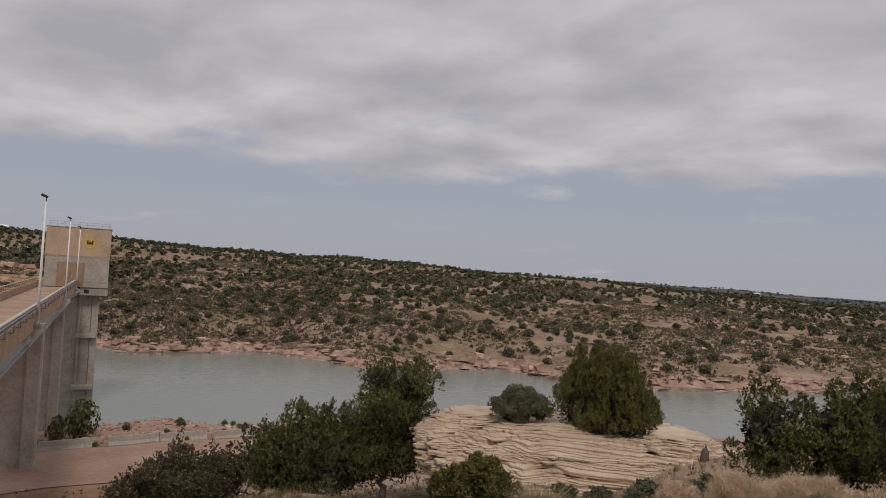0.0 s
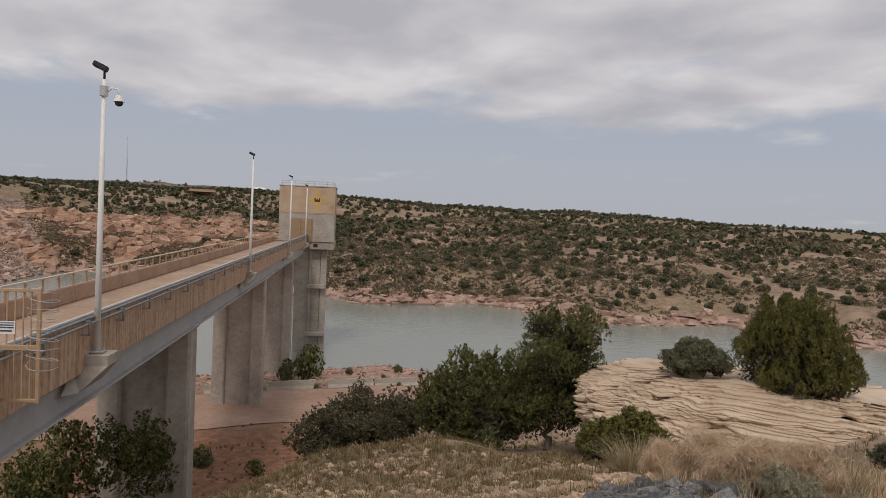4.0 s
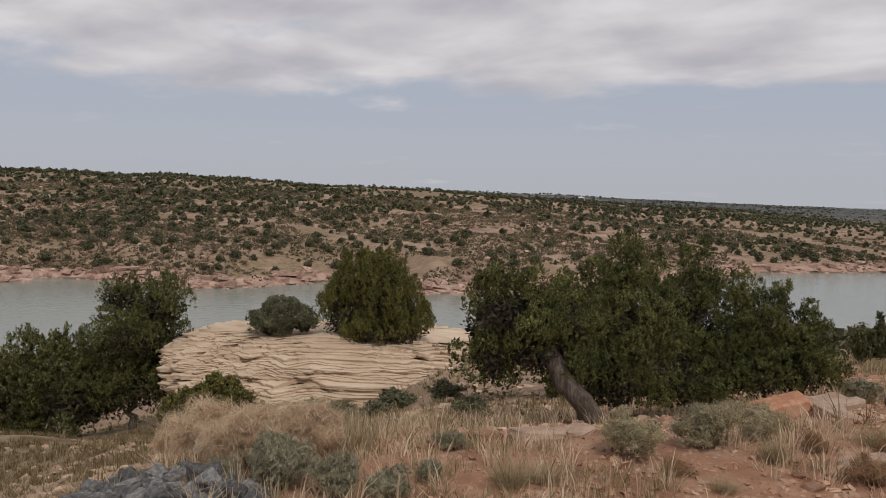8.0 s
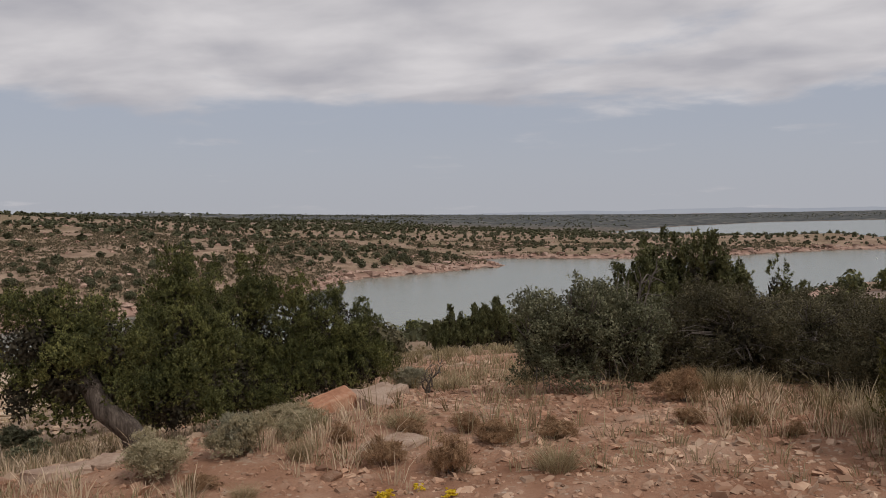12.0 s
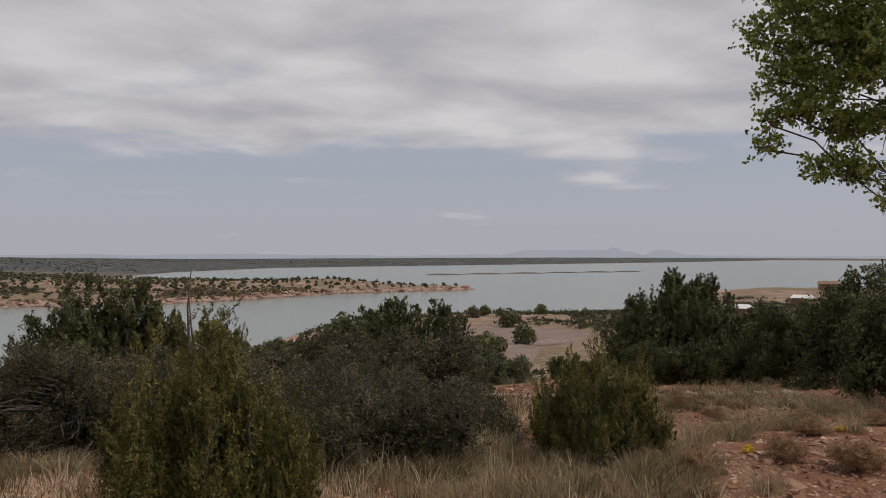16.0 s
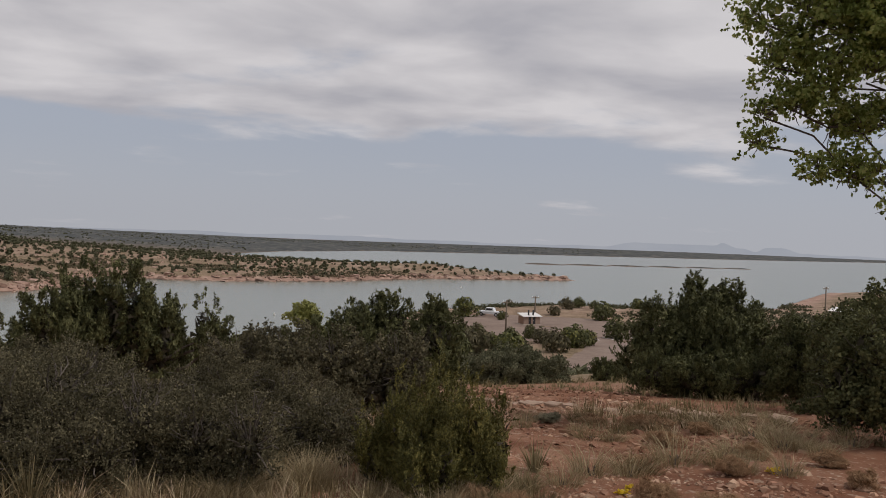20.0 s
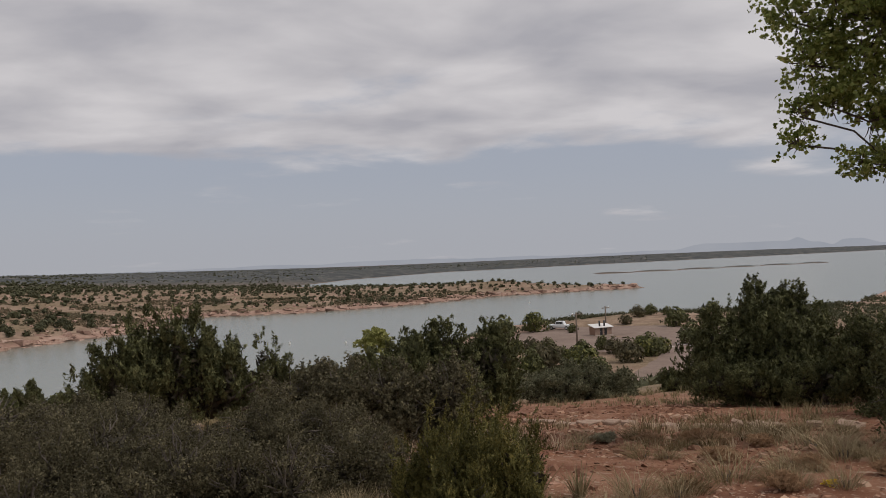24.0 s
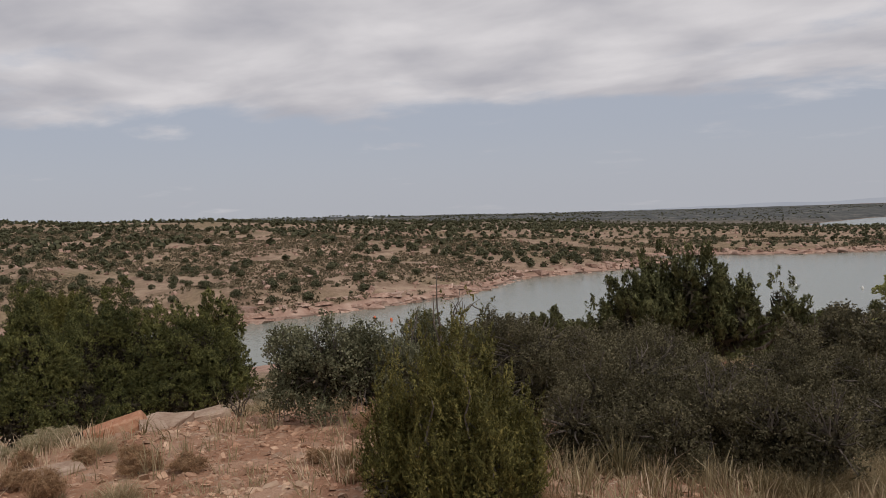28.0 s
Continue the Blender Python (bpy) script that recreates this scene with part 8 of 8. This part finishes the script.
make_restroom()
make_utility_pole(136.7, -36.4, 5.6, "weathered wooden utility pole beside the parking area")
make_utility_pole(163, -48.9, 4.9, "weathered wooden utility pole beside the parking area")
make_utility_pole(150, -104, 8.5, "weathered wooden utility pole near the boat ramp")
make_pickup(171, -41.5, 60)
make_shelter(168, -122, 6, 4, 2.2, 35, "picnic shelter with a pale low roof", M_BRICK, M_WHITE)
make_shelter(200, -168, 5, 4, 2.2, 35, "picnic shelter with a pale low roof", M_BRICK, M_WHITE)
make_shelter(282, -252, 9, 6, 2.6, 40, "brown block shelter on the headland", M_BRICK, M_BRICK)
make_shelter(555, 372, 7, 5, 3, 30, "white cabin far off in the woodland", M_WHITE, M_WHITE)
make_shelter(20, 420, 12, 6, 3.2, 10, "low brown building among trees on the far hill", M_BRICK, M_BRICK)
make_shelter(58, 520, 7, 5, 3, 20, "white cabin far off on the hill", M_WHITE, M_WHITE)
for bx, by in ((188.5, 15.7), (183.8, 3.1), (300, -60)):
    make_buoy(bx, by, M_WHITE, "small white mooring buoy")
for bx, by in ((125, 78.6), (123.2, 73.9), (121, 69)):
    make_buoy(bx, by, M_ORANGE, "small orange marker buoy")


def make_dock():
    d = thing("boat_dock", pose(222, -128, 0, 0, 0, -70), "dark floating boat dock reaching into the lake", "dock")
    part("deck", block(9, 2.0, 0.22, 0, 0, 0.22, 0.02), M_WOODPOLE, d)
    for x in (-4, -1.4, 1.4, 4):
        tube("float", [(x, -0.9, 0.1), (x, 0.9, 0.1)], 0.26, M_BLACK, d, 10)
    for x in (-4.2, 0, 4.2):
        part("mooring_post", block(0.15, 0.15, 1.2, x, 0.9, -0.3), M_WOODPOLE, d)


make_dock()


# ---- distance ----
def make_backdrop():
    # haze painted as the mesas' own pale blue-grey emission; no light falls on them
    m = bpy.data.materials.new("glowing_haze_mesas")
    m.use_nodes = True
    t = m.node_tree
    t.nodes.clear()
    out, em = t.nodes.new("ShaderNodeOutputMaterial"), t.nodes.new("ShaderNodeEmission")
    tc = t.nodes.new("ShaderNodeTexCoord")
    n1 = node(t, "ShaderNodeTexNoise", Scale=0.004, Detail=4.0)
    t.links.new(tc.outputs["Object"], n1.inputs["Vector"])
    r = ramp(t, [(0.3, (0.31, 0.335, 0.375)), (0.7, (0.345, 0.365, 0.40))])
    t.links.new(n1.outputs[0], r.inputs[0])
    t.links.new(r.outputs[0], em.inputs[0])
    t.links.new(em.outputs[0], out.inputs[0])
    az = np.arange(60, 150, 0.15)
    top = 4 + 10 * np.clip(fractal(az * 0.35, az * 0 + 3, 5) + 0.2, 0, 1)
    top += 34 * smooth(110.5, 113.0, az) * smooth(119.5, 118.2, az) + 22 * smooth(117.9, 118.6, az) * smooth(120.8, 119.6, az) + 30 * smooth(120.4, 121.2, az) * smooth(123.4, 122.0, az)
    top += 10 * smooth(86, 89, az) * smooth(97, 93, az)
    a = np.radians(az)
    R = 4700
    x, y = R * np.sin(a), R * np.cos(a)
    v = np.concatenate([np.stack([x, y, np.full(len(a), -40.0)], 1), np.stack([x, y, top], 1), np.stack([x * 1.01, y * 1.01, top * 0.5], 1)])
    n = len(a)
    i = np.arange(n - 1)
    q = np.concatenate([np.stack([i, i + 1, i + 1 + n, i + n], 1), np.stack([i + n, i + n + 1, i + 2 * n + 1, i + 2 * n], 1)])
    tagged(new("backdrop", mesh_from("backdrop", v, q, m)), "pale blue-grey mesas on the horizon, haze painted in as glow", "hills", kind="structure")


make_backdrop()


def make_mast():
    """Thin lattice radio mast beyond the wooded ridge."""
    z = height_at(-35, 898)
    ob = thing("radio_mast", pose(-35, 898, z), "thin pale lattice radio mast on the far ridge", "mast")
    for k in range(3):
        a = k * 2.094
        tube("mast_leg", [(0.5 * math.cos(a), 0.5 * math.sin(a), -1), (0.3 * math.cos(a), 0.3 * math.sin(a), 88 - z)], 0.13, M_GALV, ob, 4)
    chains = []
    for i in range(24):
        a, b = i * 2.094, (i + 1) * 2.094
        h = i * (86 - z) / 24
        chains.append(([(0.45 * math.cos(a), 0.45 * math.sin(a), h), (0.42 * math.cos(b), 0.42 * math.sin(b), h + (86 - z) / 24)], [0.07, 0.07]))
    v, q = joined_tubes(chains, 4)
    hang("mast_lacing", mesh_from("mast_lacing", v, q, M_GALV), ob)


make_mast()


def plant_bank_brush():
    """Low brush over the near shore, round the gravel lot and on the slope below the knoll."""
    rng = np.random.default_rng(73)
    n = 30000
    az, r = np.radians(rng.uniform(60, 140, n)), np.sqrt(rng.uniform(40**2, 290**2, n))
    x, y = 4 + r * np.sin(az), -1.5 + r * np.cos(az)
    d, side = shore_distance(x, y)
    lot = np.hypot((x - 150) / 26, (y + 47) / 27)
    keep = (side == 2) & (d > 2) & (lot > 1.05) & (fractal(x * 0.05, y * 0.05, 58) > -0.10) & ~((x > 70) & (x < 130) & (np.abs(y + 16 + (x - 70) * 0.62) < 5))
    x, y = x[keep], y[keep]
    k = 16
    s = rng.uniform(0.3, 1.0, len(x)) ** 1.5 + 0.15
    c = np.repeat(np.stack([x, y, ground_height(x, y) + 0.35 * s], 1), k, 0)
    sk = np.repeat(s, k)
    c = c + rng.normal(size=(len(c), 3)) * sk[:, None] * (0.42, 0.42, 0.28)
    along = unit(rng.normal(size=(len(c), 3)) + (0, 0, 1.0))
    v, f = leaf_spikes(c, along, 0.55 * np.sqrt(sk), 0.36 * np.sqrt(sk), rng)
    tagged(new("bank_brush", mesh_from("bank_brush", v, f, M_WOODLAND)), "low green and grey brush over the near shore", "brush", kind="stuff")


plant_bank_brush()


def make_bare_shrub(x, y, size, seed, label):
    """A small leafless shrub: forked grey stems from one root."""
    rng = np.random.default_rng(seed)
    ob = thing("bare_shrub", pose(x, y, height_at(x, y) - 0.02), label, "shrub", "bare shrubs")
    for k in range(5):
        a = rng.uniform(0, 6.28)
        tip = np.array([math.cos(a) * 0.45, math.sin(a) * 0.45, rng.uniform(0.7, 1.05)]) * size
        stem = limb_chain((0, 0, 0), tip, rng, 6, 0.12)
        s = tube("stem", stem, np.linspace(0.013, 0.004, 6) * (0.5 + size), M_TWIG, ob, 5)
        chains = []
        for j in range(7):
            p = stem[rng.integers(2, 6)]
            d = unit(rng.normal(size=3) + np.array([0, 0, 0.9])) * size * rng.uniform(0.15, 0.35)
            chains.append((limb_chain(p, p + d, rng, 4, 0.1), np.linspace(0.005, 0.002, 4) * (0.5 + size)))
        v, q = joined_tubes(chains, 4)
        hang("twig_mass", mesh_from("twig_mass", v, q, M_TWIG), s)["kind"] = "stuff"


make_bare_shrub(10.27, 1.87, 0.26, 5, "small leafless grey shrub on the clearing")
make_bare_shrub(11.3, 0.5, 0.92, 6, "dead grey branches standing out of scrub oak")


def make_stump(x, y):
    ob = thing("tree_stump", pose(x, y, height_at(x, y) - 0.05), "short dark weathered stump on the stony shoulder", "stump")
    rng = np.random.default_rng(4)
    tube("stump_body", [(0, 0, 0), (0.01, 0, 0.2), (0.02, 0.01, 0.36), (0.02, 0.01, 0.46)], [0.17, 0.14, 0.12, 0.07], M_BARK, ob, 9)
    tube("snag", [(0.05, 0.02, 0.3), (0.08, 0.02, 0.5), (0.07, 0.03, 0.58)], [0.05, 0.035, 0.015], M_BARK, ob, 6)


make_stump(22.6, 16.8)
